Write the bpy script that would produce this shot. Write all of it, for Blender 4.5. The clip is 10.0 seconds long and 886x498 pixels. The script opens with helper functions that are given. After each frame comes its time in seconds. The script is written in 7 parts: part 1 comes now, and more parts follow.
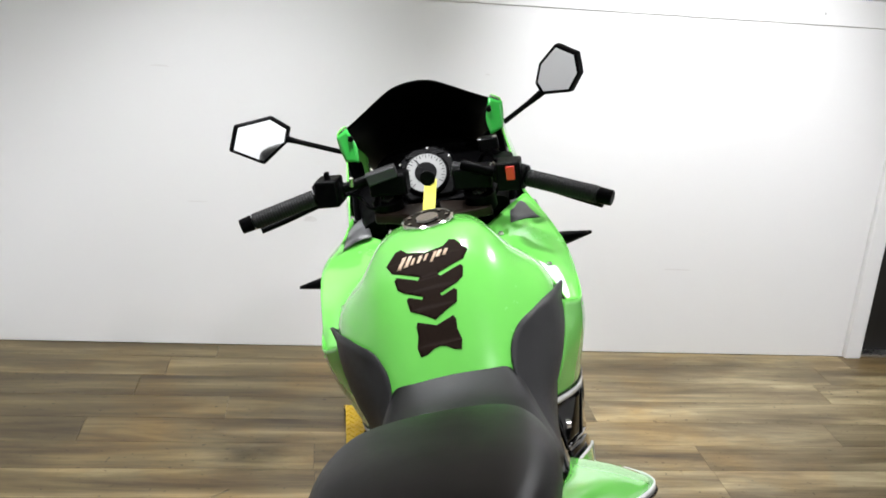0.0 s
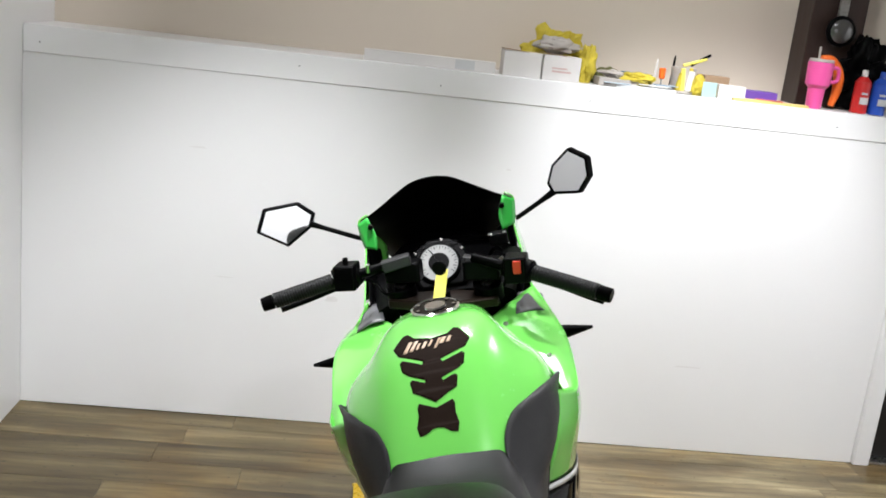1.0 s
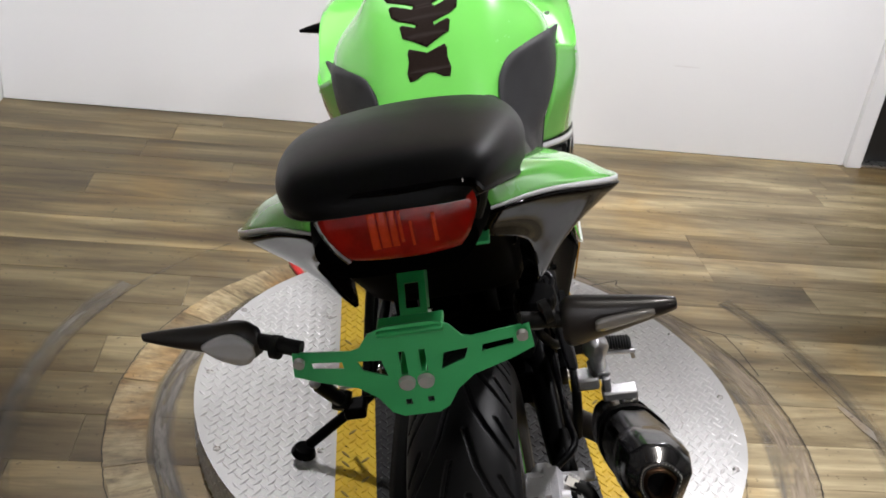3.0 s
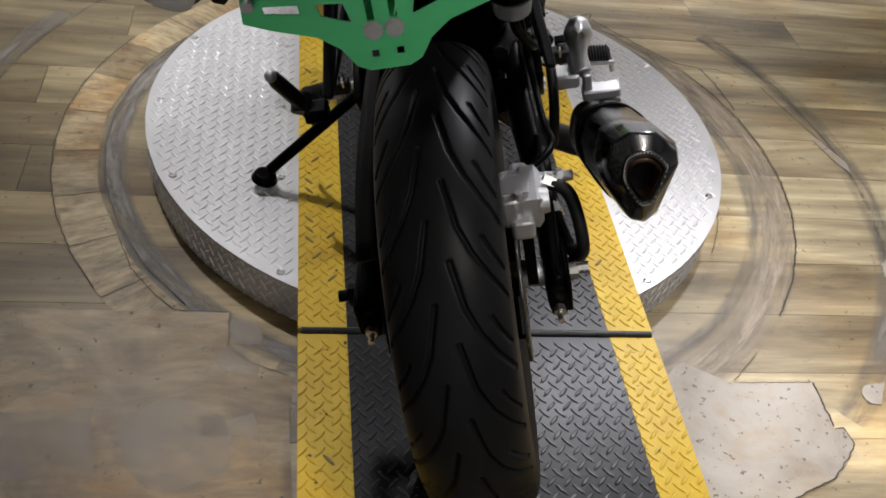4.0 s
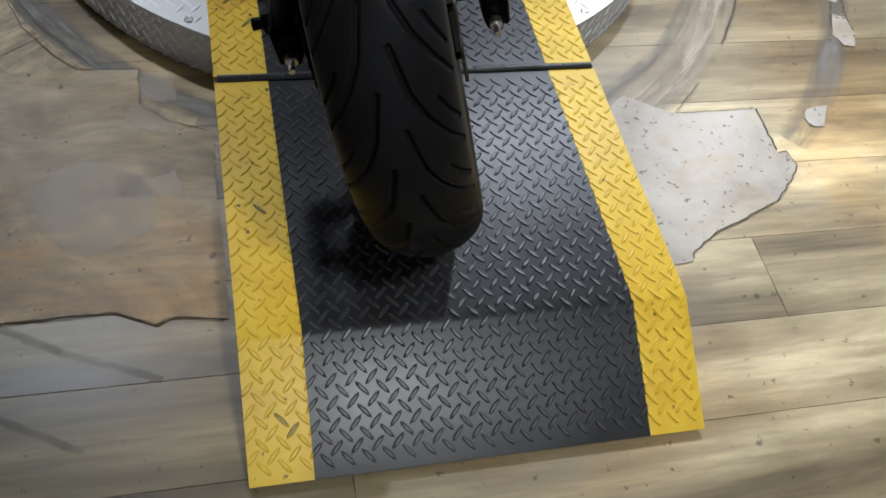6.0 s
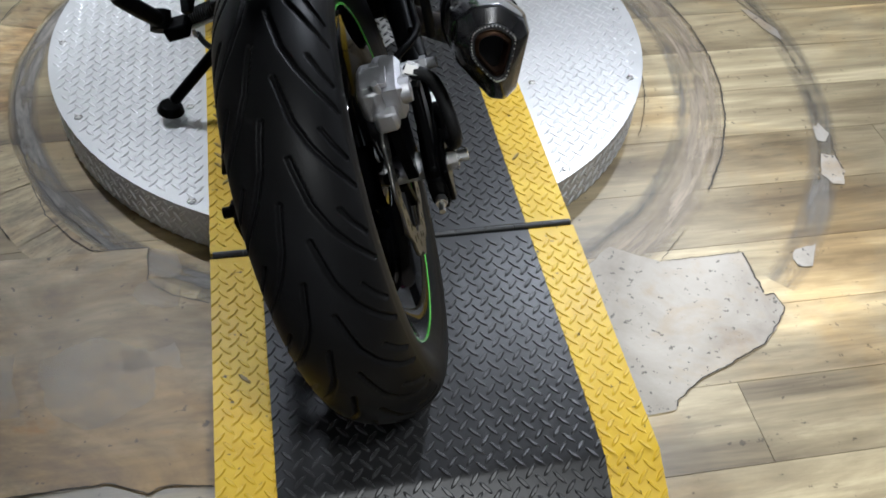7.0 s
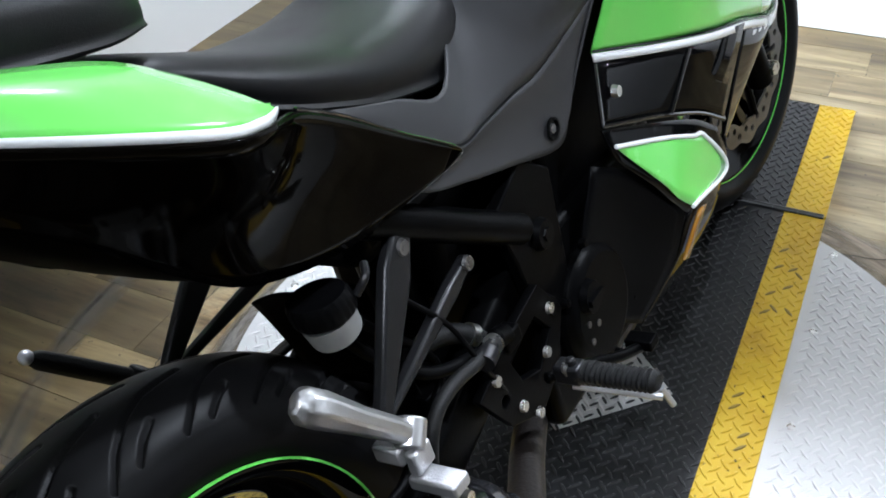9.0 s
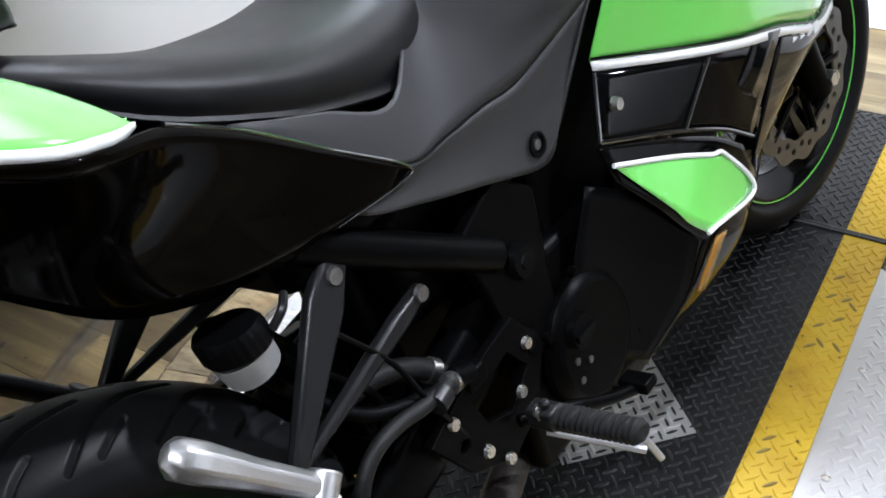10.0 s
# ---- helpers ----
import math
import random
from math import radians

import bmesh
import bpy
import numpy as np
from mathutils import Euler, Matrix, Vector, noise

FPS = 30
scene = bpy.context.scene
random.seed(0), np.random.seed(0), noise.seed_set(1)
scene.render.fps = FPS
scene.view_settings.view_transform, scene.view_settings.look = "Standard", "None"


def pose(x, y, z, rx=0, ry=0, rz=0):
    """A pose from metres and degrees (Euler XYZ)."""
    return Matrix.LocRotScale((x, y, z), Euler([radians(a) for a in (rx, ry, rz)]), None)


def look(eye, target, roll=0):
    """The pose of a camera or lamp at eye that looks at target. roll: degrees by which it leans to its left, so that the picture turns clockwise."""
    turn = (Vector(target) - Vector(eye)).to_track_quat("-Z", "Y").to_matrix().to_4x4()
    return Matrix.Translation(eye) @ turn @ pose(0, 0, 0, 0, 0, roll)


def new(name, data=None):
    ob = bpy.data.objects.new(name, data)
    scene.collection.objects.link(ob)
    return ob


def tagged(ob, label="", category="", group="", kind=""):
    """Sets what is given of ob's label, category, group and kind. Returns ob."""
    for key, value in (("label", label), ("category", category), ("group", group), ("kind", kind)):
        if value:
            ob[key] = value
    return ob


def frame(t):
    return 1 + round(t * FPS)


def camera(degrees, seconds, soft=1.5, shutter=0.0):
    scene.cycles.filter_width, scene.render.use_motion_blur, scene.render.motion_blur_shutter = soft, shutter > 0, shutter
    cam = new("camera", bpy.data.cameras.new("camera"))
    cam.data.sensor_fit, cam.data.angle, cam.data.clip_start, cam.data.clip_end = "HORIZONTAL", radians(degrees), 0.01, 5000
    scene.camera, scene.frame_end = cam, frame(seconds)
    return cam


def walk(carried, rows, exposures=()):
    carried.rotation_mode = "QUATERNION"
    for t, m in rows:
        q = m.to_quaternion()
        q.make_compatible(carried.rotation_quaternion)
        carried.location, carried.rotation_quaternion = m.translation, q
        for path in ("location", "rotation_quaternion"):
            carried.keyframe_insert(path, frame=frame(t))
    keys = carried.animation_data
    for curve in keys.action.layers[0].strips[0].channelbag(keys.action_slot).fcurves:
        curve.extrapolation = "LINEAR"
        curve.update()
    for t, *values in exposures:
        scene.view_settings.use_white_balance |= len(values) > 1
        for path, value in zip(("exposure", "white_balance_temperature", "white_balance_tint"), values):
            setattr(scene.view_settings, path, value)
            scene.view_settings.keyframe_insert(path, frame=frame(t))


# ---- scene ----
cam = camera(49.0, 10.0, 1.75)
PATH = [
    (0, (-0.398, -1.008, 1.544), (-0.148, 0.871, 0.907), 4.3),
    (0.5, (-0.381, -1.082, 1.577), (-0.153, 0.825, 1.018), 5.5),
    (1, (-0.376, -1.122, 1.59), (-0.192, 0.812, 1.113), 6.6),
    (1.5, (-0.368, -1.13, 1.576), (-0.196, 0.796, 1.068), 6.6),
    (2, (-0.362, -1.138, 1.547), (-0.178, 0.765, 0.958), 6.9),
    (2.2, (-0.355, -1.138, 1.526), (-0.168, 0.742, 0.87), 6.6),
    (3.3, (-0.349, -1.105, 1.379), (-0.087, 0.561, 0.305), 8.3),
    (3.5, (-0.346, -1.101, 1.352), (-0.064, 0.515, 0.207), 8.8),
    (4, (-0.34, -1.091, 1.279), (-0.006, 0.368, -0.048), 10.2),
    (4.5, (-0.338, -1.083, 1.225), (0.018, 0.251, -0.223), 11.6),
    (5, (-0.332, -1.088, 1.185), (0.077, 0.154, -0.329), 13.9),
    (5.5, (-0.33, -1.092, 1.163), (0.101, 0.073, -0.404), 14.9),
    (5.7, (-0.327, -1.094, 1.153), (0.114, 0.039, -0.435), 14.5),
    (6.8, (-0.264, -1.117, 1.22), (0.186, 0.115, -0.29), 8.6),
    (7, (-0.18, -1.129, 1.253), (0.134, 0.23, -0.18), 3.8),
    (7.2, (-0.073, -1.14, 1.287), (0.111, 0.357, -0.027), 4),
    (7.3, (-0.025, -1.145, 1.296), (0.115, 0.396, 0.029), 4.2),
    (7.5, (0.047, -1.124, 1.308), (0.008, 0.447, 0.07), 1.5),
    (7.8, (0.114, -1.018, 1.317), (-0.156, 0.555, 0.115), -1.6),
    (8, (0.124, -0.911, 1.324), (-0.148, 0.681, 0.144), 2.9),
    (8.3, (0.151, -0.806, 1.333), (-0.134, 0.777, 0.147), 2.6),
    (8.5, (0.19, -0.725, 1.311), (-0.194, 0.816, 0.095), -1.1),
    (8.7, (0.235, -0.642, 1.305), (-0.298, 0.853, 0.088), -2.9),
    (9, (0.333, -0.512, 1.272), (-0.392, 0.903, 0.058), -2.9),
    (9.4, (0.392, -0.405, 1.241), (-0.389, 0.965, 0.050), -2.9),
    (9.5, (0.407, -0.378, 1.233), (-0.435, 0.981, 0.032), -2.9),
    (9.6, (0.406, -0.375, 1.232), (-0.449, 0.976, 0.057), -3.3),
    (9.7, (0.406, -0.372, 1.231), (-0.462, 0.970, 0.055), -3.7),
    (9.8, (0.405, -0.369, 1.231), (-0.452, 0.965, 0.057), -4.1),
    (9.9, (0.405, -0.366, 1.230), (-0.467, 0.959, 0.032), -4.5),
    (10, (0.404, -0.363, 1.229), (-0.49, 0.954, 0.017), -4.9),
]
walk(cam, [(t, look(eye, target, roll)) for t, eye, target, roll in PATH],
     [(0.0, 0.90, 6600, 3), (2.2, 0.90, 6600, 4), (3.3, 0.90, 6650, 7), (4.5, 0.80, 6300, 6), (5.7, 0.96, 5850, 2), (6.8, 1.00, 5850, 2), (8.0, 1.04, 6000, -1), (9.0, 1.42, 5800, 1), (10.0, 1.64, 5950, 4)])

# ---- light ----
world = bpy.data.worlds.new("world")
scene.world = world
world.use_nodes = True
world.node_tree.nodes["Background"].inputs[0].default_value = (1.0, 0.97, 0.93, 1)
world.node_tree.nodes["Background"].inputs[1].default_value = 0.25


COOL = (0.975, 0.95, 1.03)


def unseen_spot(x, y, z, target, watts, cone=110, blend=0.7, radius=0.06, colour=COOL):
    data = bpy.data.lights.new("unseen_spot", "SPOT")
    data.energy, data.color, data.spot_size, data.spot_blend, data.shadow_soft_size = watts, colour, radians(cone), blend, radius
    ob = new("unseen_spot", data)
    ob.matrix_world = look((x, y, z), target)
    return ob


# All spots are out of view, placed to suit where light and shadow fall.
unseen_spot(1.35, 1.95, 2.90, (0.16, -0.58, 0.1), 195, 36, 0.9, 0.08)
unseen_spot(-1.05, 1.55, 2.90, (-0.18, 0.58, 0.6), 155, 45, 0.9, 0.08)
unseen_spot(1.15, 0.42, 2.93, (0.98, 0.36, 0.0), 158, 33, 0.9, 0.12)
# Added narrow spot that brightens the tread plate by the foot peg.
unseen_spot(-0.10, 1.85, 2.90, (0.32, 0.14, 0.1), 75, 26, 0.9, 0.06)
# Added to brighten the west wall so that the seat picks up sheen.
unseen_spot(-0.55, 1.10, 2.90, (-1.56, 1.85, 2.30), 58, 66, 0.8, 0.10)
unseen_spot(0.30, -1.65, 2.90, (0.24, -0.50, 0.0), 150, 34, 0.9, 0.15, (1.01, 0.94, 0.91))
# Added to brighten the tank and the tail cowl.
unseen_spot(0.40, -0.95, 2.90, (0.0, 0.50, 0.92), 95, 40, 0.9, 0.05)
# Two added spots that light unseen wall areas for the mirrors to reflect.
unseen_spot(0.2, -4.3, 2.9, (-0.5, -6.0, 1.5), 250, 84, 0.6, 0.1)
unseen_spot(-0.3, -3.1, 2.9, (-1.56, -3.1, 1.1), 85, 66, 0.6, 0.1)
# Added to wash the unseen east wall, which sends light back.
unseen_spot(2.1, 0.9, 2.9, (3.4, 1.1, 1.0), 170, 80, 0.7, 0.1)
unseen_spot(0.80, 0.75, 2.85, (0.95, 2.42, 0.20), 235, 54, 0.85, 0.1)
unseen_spot(-0.5, 0.6, 2.85, (-0.90, 2.35, -0.80), 215, 56, 0.85, 0.1)
# Added fill for the beige wall behind the ledge.
unseen_spot(0.30, 1.25, 2.9, (0.30, 2.7, 2.35), 46, 100, 0.6, 0.1)


# ---- materials ----
def mat(name, colour, rough=0.5, metal=0.0, coat=0.0, vary=0.12, scale=6.0, bump=0.0, bump_scale=200.0, spec=0.5, stretch=(1, 1, 1), per_object=0.0):
    m = bpy.data.materials.new(name)
    m.use_nodes = True
    nt = m.node_tree
    b = nt.nodes["Principled BSDF"]
    b.inputs["Metallic"].default_value = metal
    b.inputs["Coat Weight"].default_value = coat
    b.inputs["Coat Roughness"].default_value = 0.04
    b.inputs["Specular IOR Level"].default_value = spec
    tc = nt.nodes.new("ShaderNodeTexCoord")
    mp = nt.nodes.new("ShaderNodeMapping")
    mp.inputs["Scale"].default_value = stretch
    nt.links.new(tc.outputs["Object"], mp.inputs[0])
    no = nt.nodes.new("ShaderNodeTexNoise")
    no.inputs["Scale"].default_value = scale
    no.inputs["Detail"].default_value = 6
    no.inputs["Roughness"].default_value = 0.65
    nt.links.new(mp.outputs[0], no.inputs["Vector"])
    ramp = nt.nodes.new("ShaderNodeMix")
    ramp.data_type = "RGBA"
    lo = tuple(c * (1 - vary) for c in colour)
    hi = tuple(min(1, c * (1 + vary)) for c in colour)
    ramp.inputs[6].default_value = (*lo, 1)
    ramp.inputs[7].default_value = (*hi, 1)
    nt.links.new(no.outputs[0], ramp.inputs[0])
    last = ramp.outputs[2]
    if per_object:
        oi = nt.nodes.new("ShaderNodeObjectInfo")
        hs = nt.nodes.new("ShaderNodeHueSaturation")
        mr = nt.nodes.new("ShaderNodeMapRange")
        mr.inputs[3].default_value, mr.inputs[4].default_value = 1 - per_object, 1 + per_object
        nt.links.new(oi.outputs["Random"], mr.inputs[0])
        nt.links.new(mr.outputs[0], hs.inputs["Value"])
        nt.links.new(last, hs.inputs["Color"])
        last = hs.outputs[0]
    nt.links.new(last, b.inputs["Base Color"])
    rr = nt.nodes.new("ShaderNodeMapRange")
    rr.inputs[3].default_value, rr.inputs[4].default_value = max(0.02, rough * 0.8), min(1, rough * 1.2)
    nt.links.new(no.outputs[0], rr.inputs[0])
    nt.links.new(rr.outputs[0], b.inputs["Roughness"])
    if bump:
        n2 = nt.nodes.new("ShaderNodeTexNoise")
        n2.inputs["Scale"].default_value = bump_scale
        n2.inputs["Detail"].default_value = 3
        nt.links.new(mp.outputs[0], n2.inputs["Vector"])
        bp = nt.nodes.new("ShaderNodeBump")
        bp.inputs["Strength"].default_value = bump
        bp.inputs["Distance"].default_value = 0.002
        nt.links.new(n2.outputs[0], bp.inputs["Height"])
        nt.links.new(bp.outputs[0], b.inputs["Normal"])
    return m


GREEN = mat("lime_green_paint", (0.182, 0.66, 0.108), 0.26, coat=1.0, vary=0.03)
BLACKGLOSS = mat("gloss_black_paint", (0.0012, 0.0012, 0.0014), 0.06, vary=0.1, spec=0.13)
BOLT = mat("dull_dark_bolt_steel", (0.16, 0.155, 0.15), 0.34, metal=0.9, vary=0.3, scale=80)
TAILBLACK = mat("black_tail_plastic", (0.0016, 0.0013, 0.0010), 0.07, vary=0.2, spec=0.03)
UNDERBLACK = mat("unpainted_black_plastic", (0.0015, 0.0014, 0.0013), 0.6, vary=0.2, spec=0.008)
HINGE = mat("worn_hinge_steel", (0.022, 0.022, 0.022), 0.36, metal=0.6, vary=0.5, scale=30)
SCUFF = mat("blackened_scuff", (0.19, 0.13, 0.018), 0.5, vary=0.5, scale=60)
SATIN = mat("satin_black_plastic", (0.0012, 0.0012, 0.0014), 0.42, spec=0.05, bump=0.15, bump_scale=900)
GREYPLASTIC = mat("dark_grey_textured_plastic", (0.027, 0.027, 0.028), 0.42, spec=0.16, bump=0.2, bump_scale=1200)
RUBBER = mat("tyre_rubber", (0.0055, 0.0055, 0.0058), 0.44, spec=0.09, vary=0.35, scale=14, bump=0.05, bump_scale=500)
GRIP = mat("grip_rubber", (0.004, 0.004, 0.004), 0.55, spec=0.2, bump=0.4, bump_scale=500)
VINYL = mat("black_seat_vinyl", (0.0032, 0.0032, 0.0035), 0.42, spec=0.18, vary=0.25, scale=9, bump=0.15, bump_scale=900)
WHITEPAINT = mat("white_stripe_paint", (0.75, 0.76, 0.76), 0.3, coat=0.5, vary=0.03)
PEGALU = mat("worn_polished_aluminium", (0.46, 0.46, 0.465), 0.38, metal=1.0, vary=0.25, scale=25, bump=0.10, bump_scale=300)
ALU = mat("cast_aluminium", (0.44, 0.44, 0.45), 0.46, metal=0.9, vary=0.2, scale=40, bump=0.35, bump_scale=400)
BUTTON = mat("bright_stainless_button", (0.52, 0.52, 0.51), 0.38, metal=0.35, vary=0.2, scale=90)
STEEL = mat("zinc_steel", (0.55, 0.54, 0.52), 0.28, metal=1.0, vary=0.2, scale=60)
CHROME = mat("chrome", (0.7, 0.7, 0.7), 0.08, metal=1.0, vary=0.05)
BRUSHED = mat("brushed_dark_steel", (0.085, 0.085, 0.088), 0.2, metal=1.0, vary=0.2, scale=20, stretch=(1, 8, 8))
BRONZE = mat("heat_stained_pipe", (0.22, 0.13, 0.08), 0.35, metal=1.0, vary=0.5, scale=18)
RUST = mat("rusty_header", (0.014, 0.011, 0.0095), 0.5, metal=0.4, vary=0.6, scale=40, bump=0.4)
DARKMETAL = mat("black_painted_metal", (0.0010, 0.0010, 0.0011), 0.36, spec=0.03, vary=0.3, scale=20, bump=0.1)
GREYMETAL = mat("grey_bracket_metal", (0.0085, 0.0085, 0.0092), 0.34, metal=0.2, spec=0.22, vary=0.2, scale=30, bump=0.15)
ANODGREEN = mat("green_anodised_aluminium", (0.038, 0.42, 0.125), 0.32, metal=0.3, coat=0.3, vary=0.12, scale=30)
SMOKED = mat("smoked_plastic", (0.015, 0.012, 0.011), 0.36, coat=0.2, vary=0.15)
LENSGREY = mat("smoky_clear_lens", (0.20, 0.195, 0.19), 0.22, coat=0.4, vary=0.2, scale=60)
LENSWHITE = mat("white_reflector_lens", (0.62, 0.62, 0.62), 0.2, coat=0.5, vary=0.10, scale=60)
PADBROWN = mat("carbon_tank_pad", (0.015, 0.009, 0.0065), 0.62, spec=0.03, vary=0.5, scale=300)
GOLD = mat("pale_gold_print", (0.62, 0.45, 0.30), 0.4, vary=0.06)
YELLOWTAG = mat("yellow_tag_card", (0.85, 0.74, 0.12), 0.5, vary=0.08)
REDSWITCH = mat("red_switch", (0.55, 0.03, 0.015), 0.4, vary=0.05)
DIALWHITE = mat("dial_face", (0.19, 0.19, 0.186), 0.4, vary=0.1)
CUPWHITE = mat("translucent_white_cup", (0.16, 0.16, 0.155), 0.45, vary=0.3, scale=40)
TRIPLE = mat("bronze_clamp", (0.024, 0.016, 0.011), 0.3, metal=0.7, vary=0.3)
MIRROR = mat("mirror_glass", (0.86, 0.87, 0.87), 0.02, metal=1.0, vary=0.01)
DISC = mat("worn_disc_steel", (0.10, 0.097, 0.09), 0.36, metal=0.9, vary=0.25, scale=30, bump=0.2)
EDGEGLOSS = mat("polished_black_edge", (0.004, 0.004, 0.0045), 0.10, coat=1.0, spec=0.6, vary=0.05)
AMBER = mat("amber_reflector", (0.24, 0.11, 0.008), 0.25, coat=0.6, vary=0.15)


def surface(name, coords, stretch, scale, stops, rough, grain=None, specks=None, bump=0.1, per_object=False, wear_light=None, spec=0.4, distort=0.4, worn_off=None, band=None):
    """A mottled surface: stops are (position, colour) over one noise, grain darkens in fine streaks, specks are dark
    spots, near a set centre the colour is lightened for wear and for painted light, worn_off (scale, low, high) leaves
    it thin in places and band (radius, half width) thins it towards a ring's edges.
    """
    m = bpy.data.materials.new(name)
    m.use_nodes = True
    nt = m.node_tree
    N, L = nt.nodes.new, nt.links.new
    b = nt.nodes["Principled BSDF"]
    b.inputs["Specular IOR Level"].default_value = spec
    tc = N("ShaderNodeTexCoord")
    vec = tc.outputs["Object"]
    geo = N("ShaderNodeNewGeometry")
    if coords == "world":
        vec = geo.outputs["Position"]
    if coords == "polar":
        sub = N("ShaderNodeVectorMath")
        sub.operation = "SUBTRACT"
        sub.inputs[1].default_value = (0.0, 0.64, 0)
        L(geo.outputs["Position"], sub.inputs[0])
        ln = N("ShaderNodeVectorMath")
        ln.operation = "LENGTH"
        L(sub.outputs[0], ln.inputs[0])
        sp = N("ShaderNodeSeparateXYZ")
        L(sub.outputs[0], sp.inputs[0])
        at = N("ShaderNodeMath")
        at.operation = "ARCTAN2"
        L(sp.outputs[1], at.inputs[0])
        L(sp.outputs[0], at.inputs[1])
        cm = N("ShaderNodeCombineXYZ")
        L(at.outputs[0], cm.inputs[0])
        L(ln.outputs["Value"], cm.inputs[1])
        vec = cm.outputs[0]
    if per_object:
        oi = N("ShaderNodeObjectInfo")
        mu = N("ShaderNodeMath")
        mu.operation = "MULTIPLY"
        mu.inputs[1].default_value = 60
        L(oi.outputs["Random"], mu.inputs[0])
        ad = N("ShaderNodeVectorMath")
        L(vec, ad.inputs[0])
        L(mu.outputs[0], ad.inputs[1])
        vec = ad.outputs[0]

    def noise_of(st, sc, detail=7, dist=0.0):
        mp = N("ShaderNodeMapping")
        mp.inputs["Scale"].default_value = st
        L(vec, mp.inputs[0])
        n = N("ShaderNodeTexNoise")
        n.inputs["Scale"].default_value = sc
        n.inputs["Detail"].default_value = detail
        n.inputs["Roughness"].default_value = 0.62
        n.inputs["Distortion"].default_value = dist
        L(mp.outputs[0], n.inputs["Vector"])
        return n.outputs[0]

    def ramp_of(src, pts):
        r = N("ShaderNodeValToRGB")
        e = r.color_ramp.elements
        while len(e) < len(pts):
            e.new(0.5)
        for k, (p, c) in enumerate(pts):
            e[k].position, e[k].color = p, (*c, 1)
        L(src, r.inputs[0])
        return r.outputs[0]

    def times(a, c, f=1.0, mode="MULTIPLY"):
        x = N("ShaderNodeMix")
        x.data_type, x.blend_type = "RGBA", mode
        x.inputs[0].default_value = f
        L(a, x.inputs[6])
        L(c, x.inputs[7])
        return x.outputs[2]

    main = noise_of(stretch, scale, 8, distort)
    col = ramp_of(main, stops)
    if grain:
        st, sc, dark = grain
        col = times(col, ramp_of(noise_of(st, sc, 5), ((0.34, (dark,) * 3), (0.56, (1.0,) * 3), (0.74, (1.18,) * 3))))
    if per_object:
        mr = N("ShaderNodeMapRange")
        mr.inputs[3].default_value, mr.inputs[4].default_value = 0.72, 1.22
        L(oi.outputs["Random"], mr.inputs[0])
        col = times(col, mr.outputs[0])
    # lightens around a centre: wear plus a pool of light in the colour
    if wear_light:
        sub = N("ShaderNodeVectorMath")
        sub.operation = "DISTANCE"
        sub.inputs[1].default_value = (*wear_light[0], 0)
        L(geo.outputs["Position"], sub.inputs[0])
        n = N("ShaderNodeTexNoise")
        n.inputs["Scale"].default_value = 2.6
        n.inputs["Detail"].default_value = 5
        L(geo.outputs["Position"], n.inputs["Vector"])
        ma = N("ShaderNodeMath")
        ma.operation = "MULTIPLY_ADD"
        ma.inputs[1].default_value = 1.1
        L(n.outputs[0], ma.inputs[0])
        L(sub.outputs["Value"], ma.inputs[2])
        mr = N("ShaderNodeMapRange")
        mr.inputs[1].default_value, mr.inputs[2].default_value = wear_light[1] + 0.55, wear_light[2] + 0.55
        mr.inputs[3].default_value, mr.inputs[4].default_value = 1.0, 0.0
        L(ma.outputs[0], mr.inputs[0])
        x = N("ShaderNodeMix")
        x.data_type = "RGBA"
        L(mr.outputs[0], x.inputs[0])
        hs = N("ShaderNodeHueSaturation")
        hs.inputs["Saturation"].default_value, hs.inputs["Value"].default_value = wear_light[3], wear_light[4]
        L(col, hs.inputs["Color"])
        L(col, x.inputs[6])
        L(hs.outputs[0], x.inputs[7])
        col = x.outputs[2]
    if specks:
        sc, lo, dark = specks
        col = times(col, ramp_of(noise_of((1, 1, 1), sc, 3), ((lo, (dark,) * 3), (lo + 0.045, (1.0,) * 3))))
    L(col, b.inputs["Base Color"])
    if worn_off:
        mr = N("ShaderNodeMapRange")
        mr.inputs[1].default_value, mr.inputs[2].default_value = worn_off[1], worn_off[2]
        mr.inputs[4].default_value = worn_off[3]
        L(noise_of((1, 1, 1) if coords != "polar" else (1.5, 12, 1), worn_off[0], 6), mr.inputs[0])
        cover = mr.outputs[0]
        if band:
            df = N("ShaderNodeMath")
            df.operation = "SUBTRACT"
            df.inputs[1].default_value = band[0]
            L(ln.outputs["Value"], df.inputs[0])
            ab = N("ShaderNodeMath")
            ab.operation = "ABSOLUTE"
            L(df.outputs[0], ab.inputs[0])
            fo = N("ShaderNodeMapRange")
            fo.inputs[1].default_value, fo.inputs[2].default_value = band[1] * 0.45, band[1]
            fo.inputs[3].default_value, fo.inputs[4].default_value = 1.0, 0.0
            L(ab.outputs[0], fo.inputs[0])
            mm = N("ShaderNodeMath")
            mm.operation = "MULTIPLY"
            L(cover, mm.inputs[0])
            L(fo.outputs[0], mm.inputs[1])
            cover = mm.outputs[0]
        L(cover, b.inputs["Alpha"])
    rr = N("ShaderNodeMapRange")
    rr.inputs[3].default_value, rr.inputs[4].default_value = rough * 0.75, min(1, rough * 1.3)
    L(main, rr.inputs[0])
    L(rr.outputs[0], b.inputs["Roughness"])
    if bump:
        bp = N("ShaderNodeBump")
        bp.inputs["Strength"].default_value = bump
        bp.inputs["Distance"].default_value = 0.002
        L(noise_of(grain[0] if grain else (1, 1, 1), grain[1] if grain else 80.0, 4), bp.inputs["Height"])
